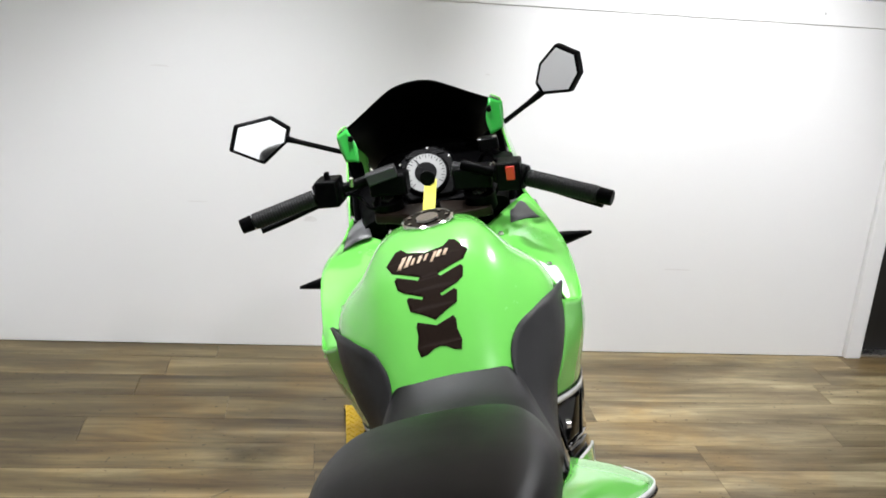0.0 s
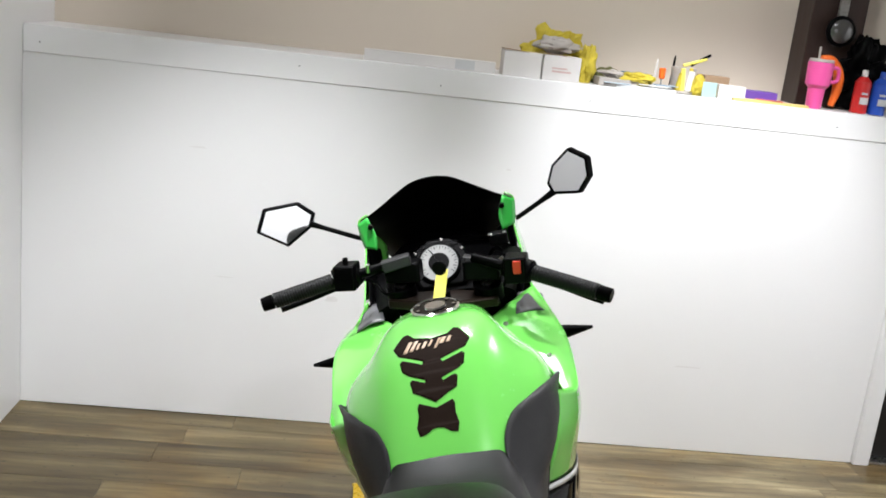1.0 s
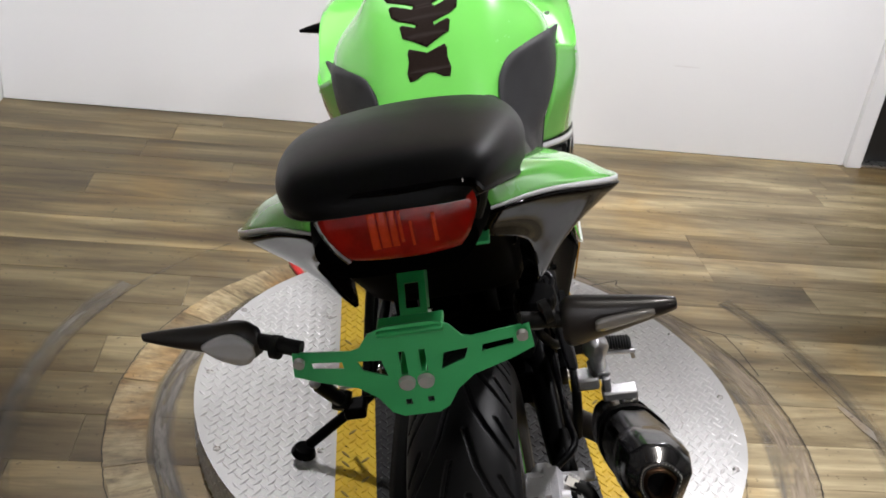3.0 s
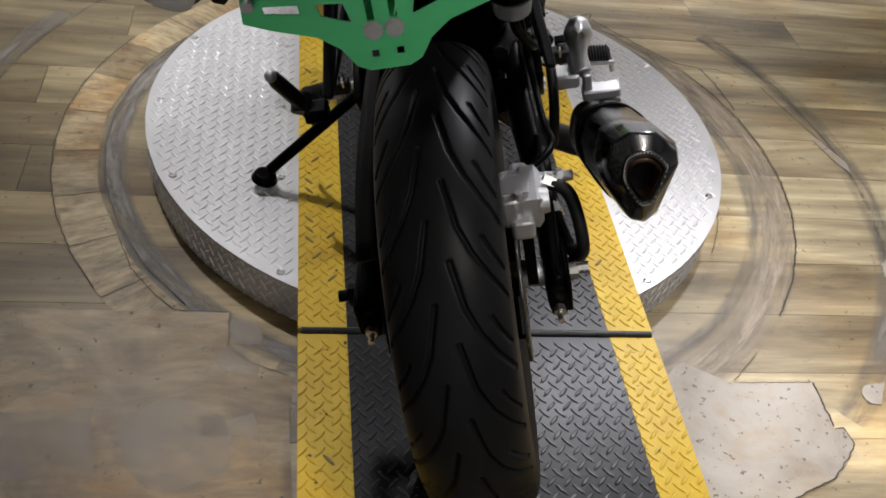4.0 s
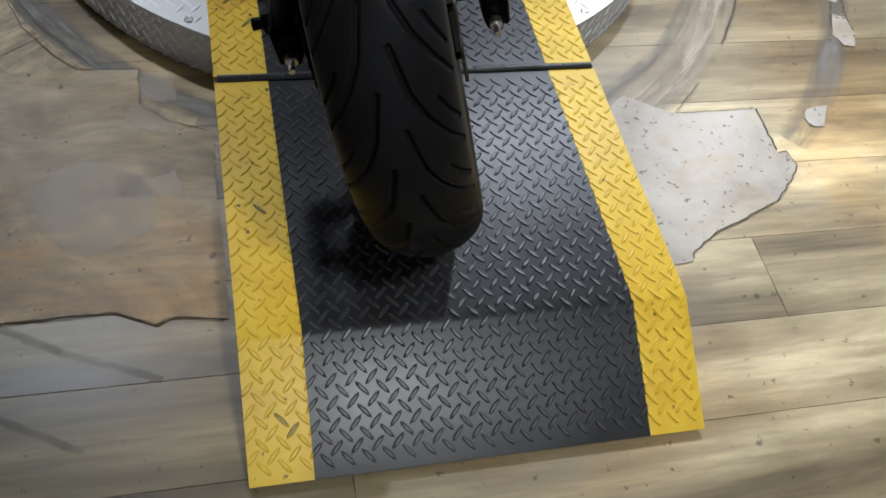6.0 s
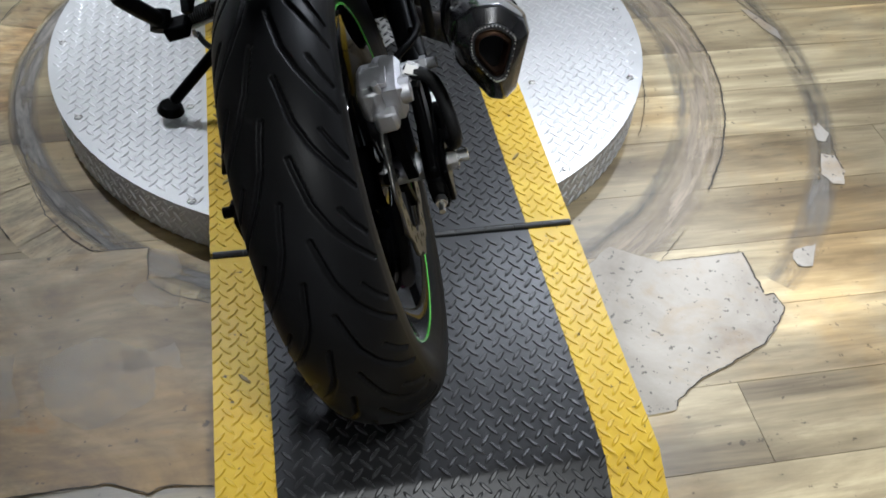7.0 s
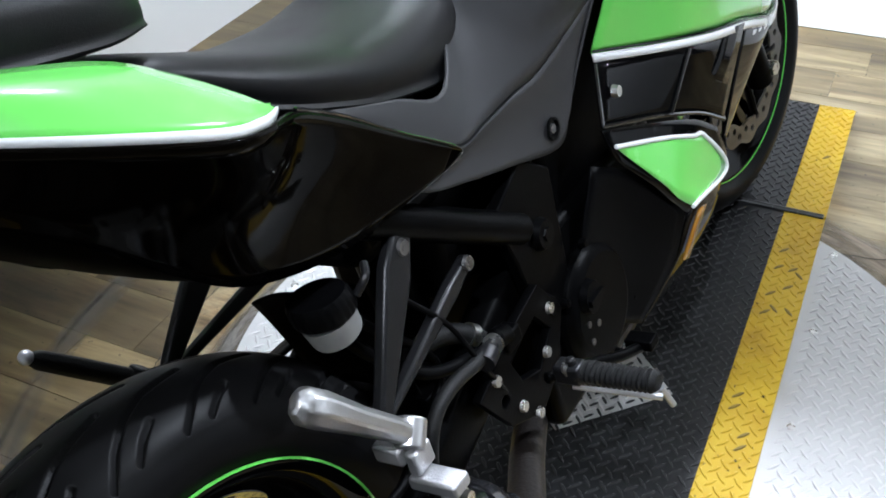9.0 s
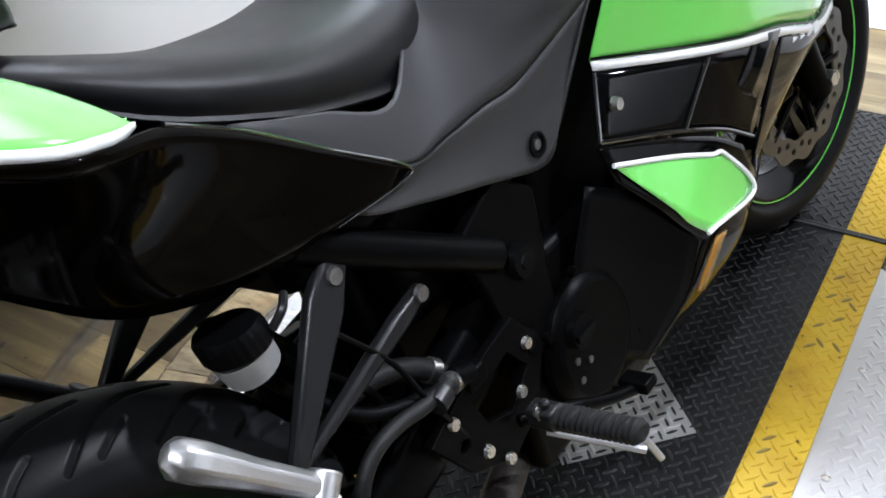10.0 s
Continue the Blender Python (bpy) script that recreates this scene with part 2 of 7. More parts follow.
        L(bp.outputs[0], b.inputs["Normal"])
    return m


# Planks right of the turntable are paler: wear and a painted pool of light.
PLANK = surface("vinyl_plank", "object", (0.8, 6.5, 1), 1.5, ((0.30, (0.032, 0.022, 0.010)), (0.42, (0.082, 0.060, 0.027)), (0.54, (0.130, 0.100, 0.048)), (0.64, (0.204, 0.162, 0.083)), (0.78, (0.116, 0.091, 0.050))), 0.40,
                grain=((1.4, 24, 1), 2.2, 0.82), specks=(55.0, 0.30, 0.45), per_object=True, wear_light=((1.25, 0.55), 0.85, 2.2, 0.82, 2.5), bump=0.06)
SUBFLOOR = mat("subfloor", (0.05, 0.04, 0.03), 0.8)
WALLWHITE = mat("white_wall_paint", (0.80, 0.80, 0.80), 0.45, vary=0.02, scale=2, bump=0.05, bump_scale=90)
TRIMWHITE = mat("white_trim_paint", (0.82, 0.82, 0.82), 0.35, vary=0.02, scale=3)
WALLBEIGE = mat("beige_wall_paint", (0.60, 0.53, 0.44), 0.6, vary=0.05, scale=1.5)
DOORBLACK = mat("black_door", (0.01, 0.01, 0.01), 0.35)
CEILING = mat("ceiling_paint", (0.42, 0.42, 0.41), 0.8, vary=0.03)
SILVERPLATE = mat("aluminium_tread_plate", (0.43, 0.426, 0.416), 0.40, metal=0.55, vary=0.20, scale=5, bump=0.12, bump_scale=300)
# Lugs lighter than the plate: their bright reflections painted into the colour.
SILVERLUG = mat("aluminium_lugs_with_painted_glint", (0.50, 0.495, 0.485), 0.40, metal=0.5, vary=0.15, scale=9)
BLACKPLATE = surface("black_painted_tread_plate", "world", (1, 1, 1), 5.0, ((0.30, (0.006, 0.006, 0.0064)), (0.50, (0.010, 0.010, 0.0106)), (0.66, (0.017, 0.017, 0.0176)), (0.80, (0.034, 0.033, 0.032))), 0.35, bump=0.10, spec=0.26)
# Lighter than the tread for wear and for glints put into the colour.
BLACKLUG = mat("worn_black_lugs_with_painted_glint", (0.022, 0.022, 0.0225), 0.40, vary=0.4, scale=12, spec=0.30)
YELLOWPLATE = surface("yellow_painted_tread_plate", "world", (1, 1, 1), 7.0, ((0.28, (0.34, 0.205, 0.010)), (0.45, (0.48, 0.312, 0.015)), (0.60, (0.53, 0.36, 0.022)), (0.80, (0.42, 0.27, 0.017))), 0.42, specks=(85.0, 0.285, 0.10), bump=0.15, spec=0.3)
CONCRETE = surface("bare_concrete", "world", (1, 1, 1), 6.0, ((0.30, (0.20, 0.170, 0.135)), (0.48, (0.29, 0.258, 0.212)), (0.62, (0.345, 0.312, 0.265)), (0.80, (0.29, 0.235, 0.165))), 0.6, specks=(75.0, 0.33, 0.35), bump=0.3)
PEACH = surface("worn_subfloor_patch", "world", (1, 1.6, 1), 3.6, ((0.28, (0.085, 0.055, 0.024)), (0.40, (0.165, 0.115, 0.052)), (0.50, (0.215, 0.160, 0.085)), (0.60, (0.29, 0.225, 0.135)), (0.72, (0.29, 0.172, 0.062))), 0.5, grain=((3, 14, 1), 4.0, 0.75), specks=(60.0, 0.30, 0.3), bump=0.2, distort=1.4)
RINGWOOD = surface("worn_plywood_ring", "polar", (7, 5.0, 1), 3.0, ((0.28, (0.12, 0.085, 0.045)), (0.44, (0.235, 0.178, 0.095)), (0.56, (0.30, 0.235, 0.130)), (0.70, (0.36, 0.29, 0.175)), (0.82, (0.21, 0.16, 0.10))), 0.5, grain=((30, 6, 1), 2.6, 0.62), specks=(70.0, 0.30, 0.4), per_object=True, bump=0.12)
RINGPINK = surface("scuffed_floor_ring", "polar", (1.2, 30, 1), 3.0, ((0.28, (0.14, 0.11, 0.085)), (0.42, (0.25, 0.205, 0.15)), (0.55, (0.33, 0.268, 0.195)), (0.68, (0.38, 0.315, 0.235)), (0.82, (0.26, 0.215, 0.165))), 0.5, grain=((3, 60, 1), 2.4, 0.75), specks=(70.0, 0.28, 0.5), bump=0.08, worn_off=(3.0, 0.25, 0.6, 0.8), band=(0.763, 0.050))
RINGGREY = surface("grey_scuff_ring", "polar", (3, 20, 1), 4.0, ((0.30, (0.06, 0.053, 0.046)), (0.50, (0.13, 0.117, 0.10)), (0.70, (0.21, 0.188, 0.16))), 0.6, bump=0.1, worn_off=(3.0, 0.25, 0.55, 0.9), band=(0.684, 0.030))
BANDGREY = surface("grey_dust_band", "polar", (2.0, 22, 1), 3.0, ((0.30, (0.085, 0.076, 0.062)), (0.50, (0.145, 0.132, 0.112)), (0.70, (0.20, 0.18, 0.15))), 0.55, bump=0.05, worn_off=(3.0, 0.3, 0.65, 0.75), band=(1.005, 0.034))
INNERGREY = surface("grey_scuff_line", "polar", (2.0, 22, 1), 3.0, ((0.30, (0.10, 0.09, 0.075)), (0.50, (0.16, 0.145, 0.122)), (0.70, (0.22, 0.20, 0.165))), 0.55, bump=0.05, worn_off=(3.0, 0.3, 0.65, 0.8), band=(0.712, 0.016))
STREAK = surface("faint_scuff_streak", "world", (1, 1, 1), 8.0, ((0.30, (0.09, 0.08, 0.066)), (0.60, (0.15, 0.135, 0.115))), 0.6, bump=0.0, worn_off=(14.0, 0.35, 0.65, 0.6))


def stain(m, scale, lo, hi, tint, stretch=(1, 1, 1), offset=0.0):
    """Soft blotches of old dirt over a floor material, in place on the floor."""
    nt = m.node_tree
    b = nt.nodes["Principled BSDF"]
    was = b.inputs["Base Color"].links[0].from_socket
    geo = nt.nodes.new("ShaderNodeNewGeometry")
    mp = nt.nodes.new("ShaderNodeMapping")
    mp.inputs["Scale"].default_value = stretch
    mp.inputs["Location"].default_value = (offset, offset * 0.7, 0)
    nt.links.new(geo.outputs["Position"], mp.inputs[0])
    no = nt.nodes.new("ShaderNodeTexNoise")
    no.inputs["Scale"].default_value = scale
    no.inputs["Detail"].default_value = 7
    no.inputs["Roughness"].default_value = 0.62
    no.inputs["Distortion"].default_value = 0.5
    nt.links.new(mp.outputs[0], no.inputs["Vector"])
    mr = nt.nodes.new("ShaderNodeMapRange")
    mr.inputs[1].default_value, mr.inputs[2].default_value = lo, hi
    nt.links.new(no.outputs[0], mr.inputs[0])
    mx = nt.nodes.new("ShaderNodeMix")
    mx.data_type, mx.blend_type = "RGBA", "MULTIPLY"
    mx.inputs[7].default_value = (*tint, 1)
    nt.links.new(mr.outputs[0], mx.inputs[0])
    nt.links.new(was, mx.inputs[6])
    nt.links.new(mx.outputs[2], b.inputs["Base Color"])


stain(PLANK, 1.9, 0.48, 0.66, (1.08, 0.93, 0.70))
stain(PLANK, 3.1, 0.54, 0.70, (0.84, 0.82, 0.79), (1, 1.8, 1), 3.0)
stain(PEACH, 2.6, 0.44, 0.60, (0.88, 0.73, 0.48), offset=1.7)
stain(PEACH, 5.5, 0.52, 0.64, (1.30, 1.30, 1.34), (1, 1.4, 1), 8.0)
stain(PEACH, 4.2, 0.55, 0.66, (0.58, 0.56, 0.56), (1, 1.6, 1), 5.0)
stain(CONCRETE, 7.0, 0.52, 0.66, (0.98, 0.87, 0.72), offset=2.0)
stain(RINGWOOD, 3.0, 0.46, 0.64, (0.78, 0.60, 0.38), offset=4.0)
CRACK = mat("dark_crack", (0.03, 0.025, 0.02), 0.8)


SCREEN = mat("dark_smoked_screen", (0.0015, 0.0015, 0.0015), 0.5, vary=0.02, spec=0.03)


def carbon():
    m = mat("woven_carbon", (0.03, 0.03, 0.032), 0.22, spec=0.3, coat=0.5, vary=0.2)
    nt = m.node_tree
    b = nt.nodes["Principled BSDF"]
    tc = next(n for n in nt.nodes if n.type == "TEX_COORD")
    ck = nt.nodes.new("ShaderNodeTexChecker")
    ck.inputs["Scale"].default_value = 640
    ck.inputs[1].default_value, ck.inputs[2].default_value = (0.003, 0.003, 0.0035, 1), (0.016, 0.016, 0.0175, 1)
    nt.links.new(tc.outputs["Object"], ck.inputs["Vector"])
    nt.links.new(ck.outputs[0], b.inputs["Base Color"])
    return m


CARBON = carbon()


REDLENS = mat("red_tail_lens", (0.36, 0.008, 0.004), 0.10, coat=0.3, spec=0.3, vary=0.8, scale=34)
# Lime green of the screen tabs with their shade painted in.
SHADEGREEN = mat("green_tab_darkened_for_shade", (0.035, 0.36, 0.05), 0.25, coat=0.6, vary=0.05)
# Bright orange of the reflector ribs paints the glow inside the lens.
ORANGELENS = mat("orange_reflector_glow", (0.90, 0.055, 0.010), 0.25, coat=0.3, vary=0.4, scale=90)


# ---- mesh helpers ----
def crom(P, n, closed=False):
    """Catmull-Rom resampling of the rows of P to n rows (axis 0)."""
    P = np.asarray(P, float)
    k = len(P)
    ts = np.linspace(0, k if closed else k - 1, n, endpoint=not closed)
    out = []
    for t in ts:
        i = int(math.floor(t))
        if not closed and i >= k - 1:
            i = k - 2
        u = t - i
        if closed:
            a, b, c, d = P[(i - 1) % k], P[i % k], P[(i + 1) % k], P[(i + 2) % k]
        else:
            b, c = P[i], P[i + 1]
            a = P[i - 1] if i > 0 else 2 * b - c
            d = P[i + 2] if i + 2 < k else 2 * c - b
        out.append(0.5 * (2 * b + (c - a) * u + (2 * a - 5 * b + 4 * c - d) * u * u + (3 * b - a - 3 * c + d) * u ** 3))
    return np.array(out)


class G:
    """Gathers faces for one mesh."""

    def __init__(self):
        self.v, self.f = [], []

    def add(self, verts, faces):
        k = len(self.v)
        self.v += [tuple(map(float, p)) for p in verts]
        self.f += [tuple(i + k for i in f) for f in faces]
        return self

    def box(self, a, b, m=None):
        pts = [Vector((x, y, z)) for z in (a[2], b[2]) for y in (a[1], b[1]) for x in (a[0], b[0])]
        if m is not None:
            pts = [m @ p for p in pts]
        return self.add(pts, [(0, 2, 3, 1), (4, 5, 7, 6), (0, 1, 5, 4), (2, 6, 7, 3), (0, 4, 6, 2), (1, 3, 7, 5)])

    def grid(self, P, close_u=False, close_v=False, flip=False):
        P = np.asarray(P)
        a, b = P.shape[:2]
        F = []
        for i in range(a if close_u else a - 1):
            for j in range(b if close_v else b - 1):
                q = (i * b + j, i * b + (j + 1) % b, ((i + 1) % a) * b + (j + 1) % b, ((i + 1) % a) * b + j)
                F.append(q[::-1] if flip else q)
        return self.add(P.reshape(-1, 3), F)

    def loft(self, secs, na=None, nv=None, caps=True, smooth=True):
        """Closed sections, each a loop of points."""
        P = np.asarray(secs, float)
        if smooth:
            P = crom(P, na or len(P) * 4)
            P = np.swapaxes(crom(np.swapaxes(P, 0, 1), nv or P.shape[1] * 4, True), 0, 1)
        k = len(self.v)
        self.grid(P, close_v=True, flip=True)
        a, b = P.shape[:2]
        if caps:
            self.f.append(tuple(k + j for j in range(b)))
            self.f.append(tuple(k + (a - 1) * b + j for j in reversed(range(b))))
        return self

    def patch(self, rows, nu=16, nv=12):
        P = crom(rows, nu)
        P = np.swapaxes(crom(np.swapaxes(P, 0, 1), nv), 0, 1)
        return self.grid(P)

    def cyl(self, p0, p1, r0, r1=None, n=20):
        r1 = r0 if r1 is None else r1
        p0, p1 = Vector(p0), Vector(p1)
        d = (p1 - p0).normalized()
        x = d.orthogonal().normalized()
        y = d.cross(x)
        ring = [math.cos(2 * math.pi * i / n) * x + math.sin(2 * math.pi * i / n) * y for i in range(n)]
        k = len(self.v)
        self.add([p0 + q * r0 for q in ring] + [p1 + q * r1 for q in ring], [(i, (i + 1) % n, n + (i + 1) % n, n + i) for i in range(n)])
        self.f.append(tuple(k + i for i in reversed(range(n))))
        self.f.append(tuple(k + n + i for i in range(n)))
        return self

    def tube(self, pts, r, n=10, steps=None):
        P = crom(pts, steps or max(2, len(pts) * 6)) if len(pts) > 2 else np.asarray(pts, float)
        d = Vector(P[1] - P[0]).normalized()
        x = d.orthogonal().normalized()
        rows = []
        for i in range(len(P)):
            d = Vector(P[min(i + 1, len(P) - 1)] - P[max(i - 1, 0)]).normalized()
            x = (x - d * x.dot(d)).normalized()
            y = d.cross(x)
            rr = r(i / (len(P) - 1)) if callable(r) else r
            rows.append([Vector(P[i]) + rr * (math.cos(2 * math.pi * j / n) * x + math.sin(2 * math.pi * j / n) * y) for j in range(n)])
        k = len(self.v)
        self.grid(np.array(rows), close_v=True)
        self.f.append(tuple(k + j for j in reversed(range(n))))
        self.f.append(tuple(k + (len(P) - 1) * n + j for j in range(n)))
        return self

    def rev(self, profile, centre=(0, 0, 0), n=72, close=True):
        """Turns (radius, x) points round the X axis through centre."""
        P = np.array([[(centre[0] + x, centre[1] + r * math.cos(a), centre[2] + r * math.sin(a)) for r, x in profile]
                      for a in np.linspace(0, 2 * math.pi, n, endpoint=False)])
        return self.grid(P, close_u=True, close_v=close)

    def prism(self, poly, c0, c1, plane="YZ"):
        def p3(a, b, c):
            return {"YZ": (c, a, b), "XZ": (a, c, b), "XY": (a, b, c)}[plane]
        n = len(poly)
        k = len(self.v)
        self.add([p3(a, b, c0) for a, b in poly] + [p3(a, b, c1) for a, b in poly], [(i, (i + 1) % n, n + (i + 1) % n, n + i) for i in range(n)])
        self.f.append(tuple(k + i for i in reversed(range(n))))
        self.f.append(tuple(k + n + i for i in range(n)))
        return self

    def ball(self, c, r, nu=12, nv=8):
        rx, ry, rz = r if isinstance(r, (tuple, list)) else (r, r, r)
        P = np.array([[(c[0] + rx * math.cos(a) * math.sin(b), c[1] + ry * math.sin(a) * math.sin(b), c[2] + rz * math.cos(b))
                       for a in np.linspace(0, 2 * math.pi, nu, endpoint=False)] for b in np.linspace(0.02, math.pi - 0.02, nv)])
        return self.grid(P, close_v=True, flip=True)

    def mirror(self):
        """Adds the mirror image across X = 0."""
        k = len(self.v)
        n = list(self.f)
        self.v += [(-x, y, z) for x, y, z in self.v]
        self.f += [tuple(i + k for i in reversed(f)) for f in n]
        return self

    def mesh(self, name, sharp=38):
        me = bpy.data.meshes.new(name)
        me.from_pydata(self.v, [], self.f)
        bm = bmesh.new()
        bm.from_mesh(me)
        bmesh.ops.recalc_face_normals(bm, faces=bm.faces)
        bm.to_mesh(me)
        bm.free()
        me.polygons.foreach_set("use_smooth", [True] * len(me.polygons))
        me.set_sharp_from_angle(angle=radians(sharp))
        return me


def part(name, g, material, parent=None, label="", bevel=0.0, thick=0.0, sharp=38, m=None):
    me = g if isinstance(g, bpy.types.Mesh) else g.mesh(name, sharp)
    me.materials.clear()
    me.materials.append(material)
    ob = new(name, me)
    ob.parent = parent
    if m is not None:
        ob.matrix_local = m
    if thick:
        md = ob.modifiers.new("thickness", "SOLIDIFY")
        md.thickness, md.offset = thick, -1
    if bevel:
        md = ob.modifiers.new("bevel", "BEVEL")
        md.width, md.segments, md.limit_method, md.angle_limit = bevel, 2, "ANGLE", radians(40)
    return tagged(ob, label) if label else ob


def flat(outlines, thickness, name="plate", bevel=0.0):
    """A flat mesh in XY with holes: the first outline is the rim, the rest are holes."""
    cu = bpy.data.curves.new(name, "CURVE")
    cu.dimensions, cu.fill_mode, cu.extrude, cu.bevel_depth = "2D", "BOTH", thickness / 2, bevel
    for pts in outlines:
        sp = cu.splines.new("POLY")
        sp.points.add(len(pts) - 1)
        for p, (x, y) in zip(sp.points, pts):
            p.co = (x, y, 0, 1)
        sp.use_cyclic_u = True
    ob = bpy.data.objects.new(name, cu)
    me = bpy.data.meshes.new_from_object(ob)
    bpy.data.objects.remove(ob)
    bpy.data.curves.remove(cu)
    bm = bmesh.new()
    bm.from_mesh(me)
    bmesh.ops.remove_doubles(bm, verts=bm.verts, dist=1e-5)
    bm.to_mesh(me)
    bm.free()
    return me


def circle(r, n=32, c=(0, 0), wave=0.0, waves=8):
    return [(c[0] + (r + wave * math.cos(waves * a)) * math.cos(a), c[1] + (r + wave * math.cos(waves * a)) * math.sin(a))
            for a in np.linspace(0, 2 * math.pi, n, endpoint=False)]


def thing(name, label, category, m=None, group="", kind=""):
    ob = new(name)
    if m is not None:
        ob.matrix_world = m
    return tagged(ob, label, category, group, kind)


def solid(name, g, material, label, category, kind="", group="", bevel=0.0, m=None, sharp=38):
    ob = part(name, g, material, None, label, bevel=bevel, sharp=sharp, m=m)
    return tagged(ob, label, category, group, kind)


# ---- room ----
WALL_Y, LEFT_X, RIGHT_X, BACK_Y, CEIL_Z, LEDGE_Z = 2.36, -1.56, 3.4, -6.0, 3.0, 1.385
floor = solid("floor", G().box((LEFT_X - 0.1, BACK_Y - 0.1, -0.10), (RIGHT_X + 0.1, 3.1, -0.004)), SUBFLOOR, "worn brown wood-look vinyl plank floor", "floor", "structure")
solid("wall_north", G().box((LEFT_X, WALL_Y, 0), (1.70, 2.62, LEDGE_Z - 0.02)), WALLWHITE, "glossy white painted half wall with faint scuffs", "wall", "structure", bevel=0.003)
solid("wall_west", G().box((LEFT_X - 0.1, BACK_Y, 0), (LEFT_X, 3.1, CEIL_Z)), WALLWHITE, "white painted side wall", "wall", "structure")
solid("wall_upper", G().box((LEFT_X, 2.70, LEDGE_Z - 0.4), (RIGHT_X, 2.80, CEIL_Z)), WALLBEIGE, "beige painted wall behind the ledge", "wall", "structure")
# Unseen walls added to close the room, white to send light back.
solid("wall_east", G().box((RIGHT_X, BACK_Y, 0), (RIGHT_X + 0.1, 3.1, CEIL_Z)), WALLWHITE, "plain unseen white wall added to close the room", "wall", "structure")
solid("wall_south", G().box((LEFT_X, BACK_Y - 0.1, 0), (RIGHT_X, BACK_Y, CEIL_Z)), WALLWHITE, "plain unseen white wall added to close the room", "wall", "structure")
# Unseen ceiling, grey to hold down the bounced light.
solid("ceiling", G().box((LEFT_X - 0.1, BACK_Y - 0.1, CEIL_Z), (RIGHT_X + 0.1, 3.1, CEIL_Z + 0.1)), CEILING, "plain unseen dark grey ceiling added to close the room", "ceiling", "structure")
solid("trim_ledge", G().box((LEFT_X + 0.002, WALL_Y - 0.0035, 1.29), (2.6, WALL_Y + 0.002, LEDGE_Z)), TRIMWHITE, "white painted fascia board along the ledge", "trim", "structure", bevel=0.003)
solid("trim_ledge_top", G().box((LEFT_X + 0.002, WALL_Y + 0.002, LEDGE_Z - 0.02), (2.6, 2.70, LEDGE_Z)), TRIMWHITE, "white painted ledge top", "ledge", "structure")
solid("trim_door_post", G().box((1.702, WALL_Y - 0.02, 0), (1.768, 2.60, 1.288)), TRIMWHITE, "white painted door post", "trim", "structure", bevel=0.004)
solid("wall_north_east", G().box((2.62, WALL_Y, 0), (RIGHT_X, 2.62, LEDGE_Z - 0.02)), WALLWHITE, "white painted half wall", "wall", "structure")
solid("door_1", G().box((1.768, WALL_Y + 0.05, 0.006), (2.62, WALL_Y + 0.09, 1.288)), DOORBLACK, "black door panel under the ledge", "door", "structure", bevel=0.004)
solid("trim_threshold", G().box((1.768, WALL_Y - 0.005, 0), (2.62, WALL_Y + 0.05, 0.012)), STEEL, "metal threshold strip at the black door", "threshold", "structure", bevel=0.003)

fascia = bpy.data.objects["trim_ledge"]
for x in (-1.50, -0.62, -0.12, 0.42, 0.98, 1.35):
    part("nail_head", G().cyl((x, WALL_Y - 0.0090, 1.335 + 0.01 * math.sin(9 * x)), (x, WALL_Y - 0.0078, 1.335 + 0.01 * math.sin(9 * x)), 0.0022, n=10), CRACK, fascia)

SMUDGE = mat("faint_wall_smudge", (0.73, 0.72, 0.715), 0.6, vary=0.12, scale=60)
north = bpy.data.objects["wall_north"]
for x, z, w, h in ((-0.83, 0.55, 0.035, 0.003), (-0.44, 0.50, 0.022, 0.014), (0.16, 1.05, 0.008, 0.004), (-0.95, 1.02, 0.03, 0.004), (0.50, 0.98, 0.006, 0.006), (0.95, 0.35, 0.05, 0.004)):
    part("smudge", G().prism([(x + w * math.cos(a) * (1 + 0.3 * math.sin(3 * a + x * 9)), z + h * math.sin(a) * (1 + 0.3 * math.cos(2 * a))) for a in np.linspace(0, 2 * math.pi, 16, endpoint=False)], WALL_Y - 0.0006, WALL_Y + 0.001, "XZ"), SMUDGE, north)

# ---- turntable with tread plate ----
TT = (0.0, 0.64)
TT_R, TT_Z, STRIP_Z, HALF = 0.615, 0.090, 0.098, 0.305


def lug(g, c, u, v, n, length=0.0132, width=0.0033, height=0.0015):
    """One raised lug of a tread plate at c, along u, on a surface with normal n."""
    pts = []
    for k, s in ((0.0, 1.0), (1.0, 0.62)):
        for i in range(8):
            a = 2 * math.pi * i / 8
            pts.append(c + u * (math.cos(a) * length * s) + v * (math.sin(a) * width * s) + n * (height * k))
    faces = [(i, (i + 1) % 8, 8 + (i + 1) % 8, 8 + i) for i in range(8)] + [tuple(range(8, 16))]
    g.add(pts, faces)


def lugs_flat(g, x0, x1, y0, y1, to3, keep=lambda x, y: True, px=0.026, py=0.028, height=0.0021):
    """Lugs over a sheet with coordinates x, y; to3 gives place, x way, y way and normal."""
    for i in range(int((x1 - x0) / px) + 1):
        for j in range(int((y1 - y0) / py) + 1):
            for s, off in ((1.15, 0.25), (-1.15, 0.75)):
                x, y = x0 + (i + off) * px, y0 + (j + off) * py
                if x > x1 or y > y1 or not keep(x, y):
                    continue
                p, ux, uy, n = to3(x, y)
                u = (ux + uy * s).normalized()
                lug(g, p, u, n.cross(u), n, height=height)


def flat_to3(z):
    return lambda x, y: (Vector((x, y, z)), Vector((1, 0, 0)), Vector((0, 1, 0)), Vector((0, 0, 1)))


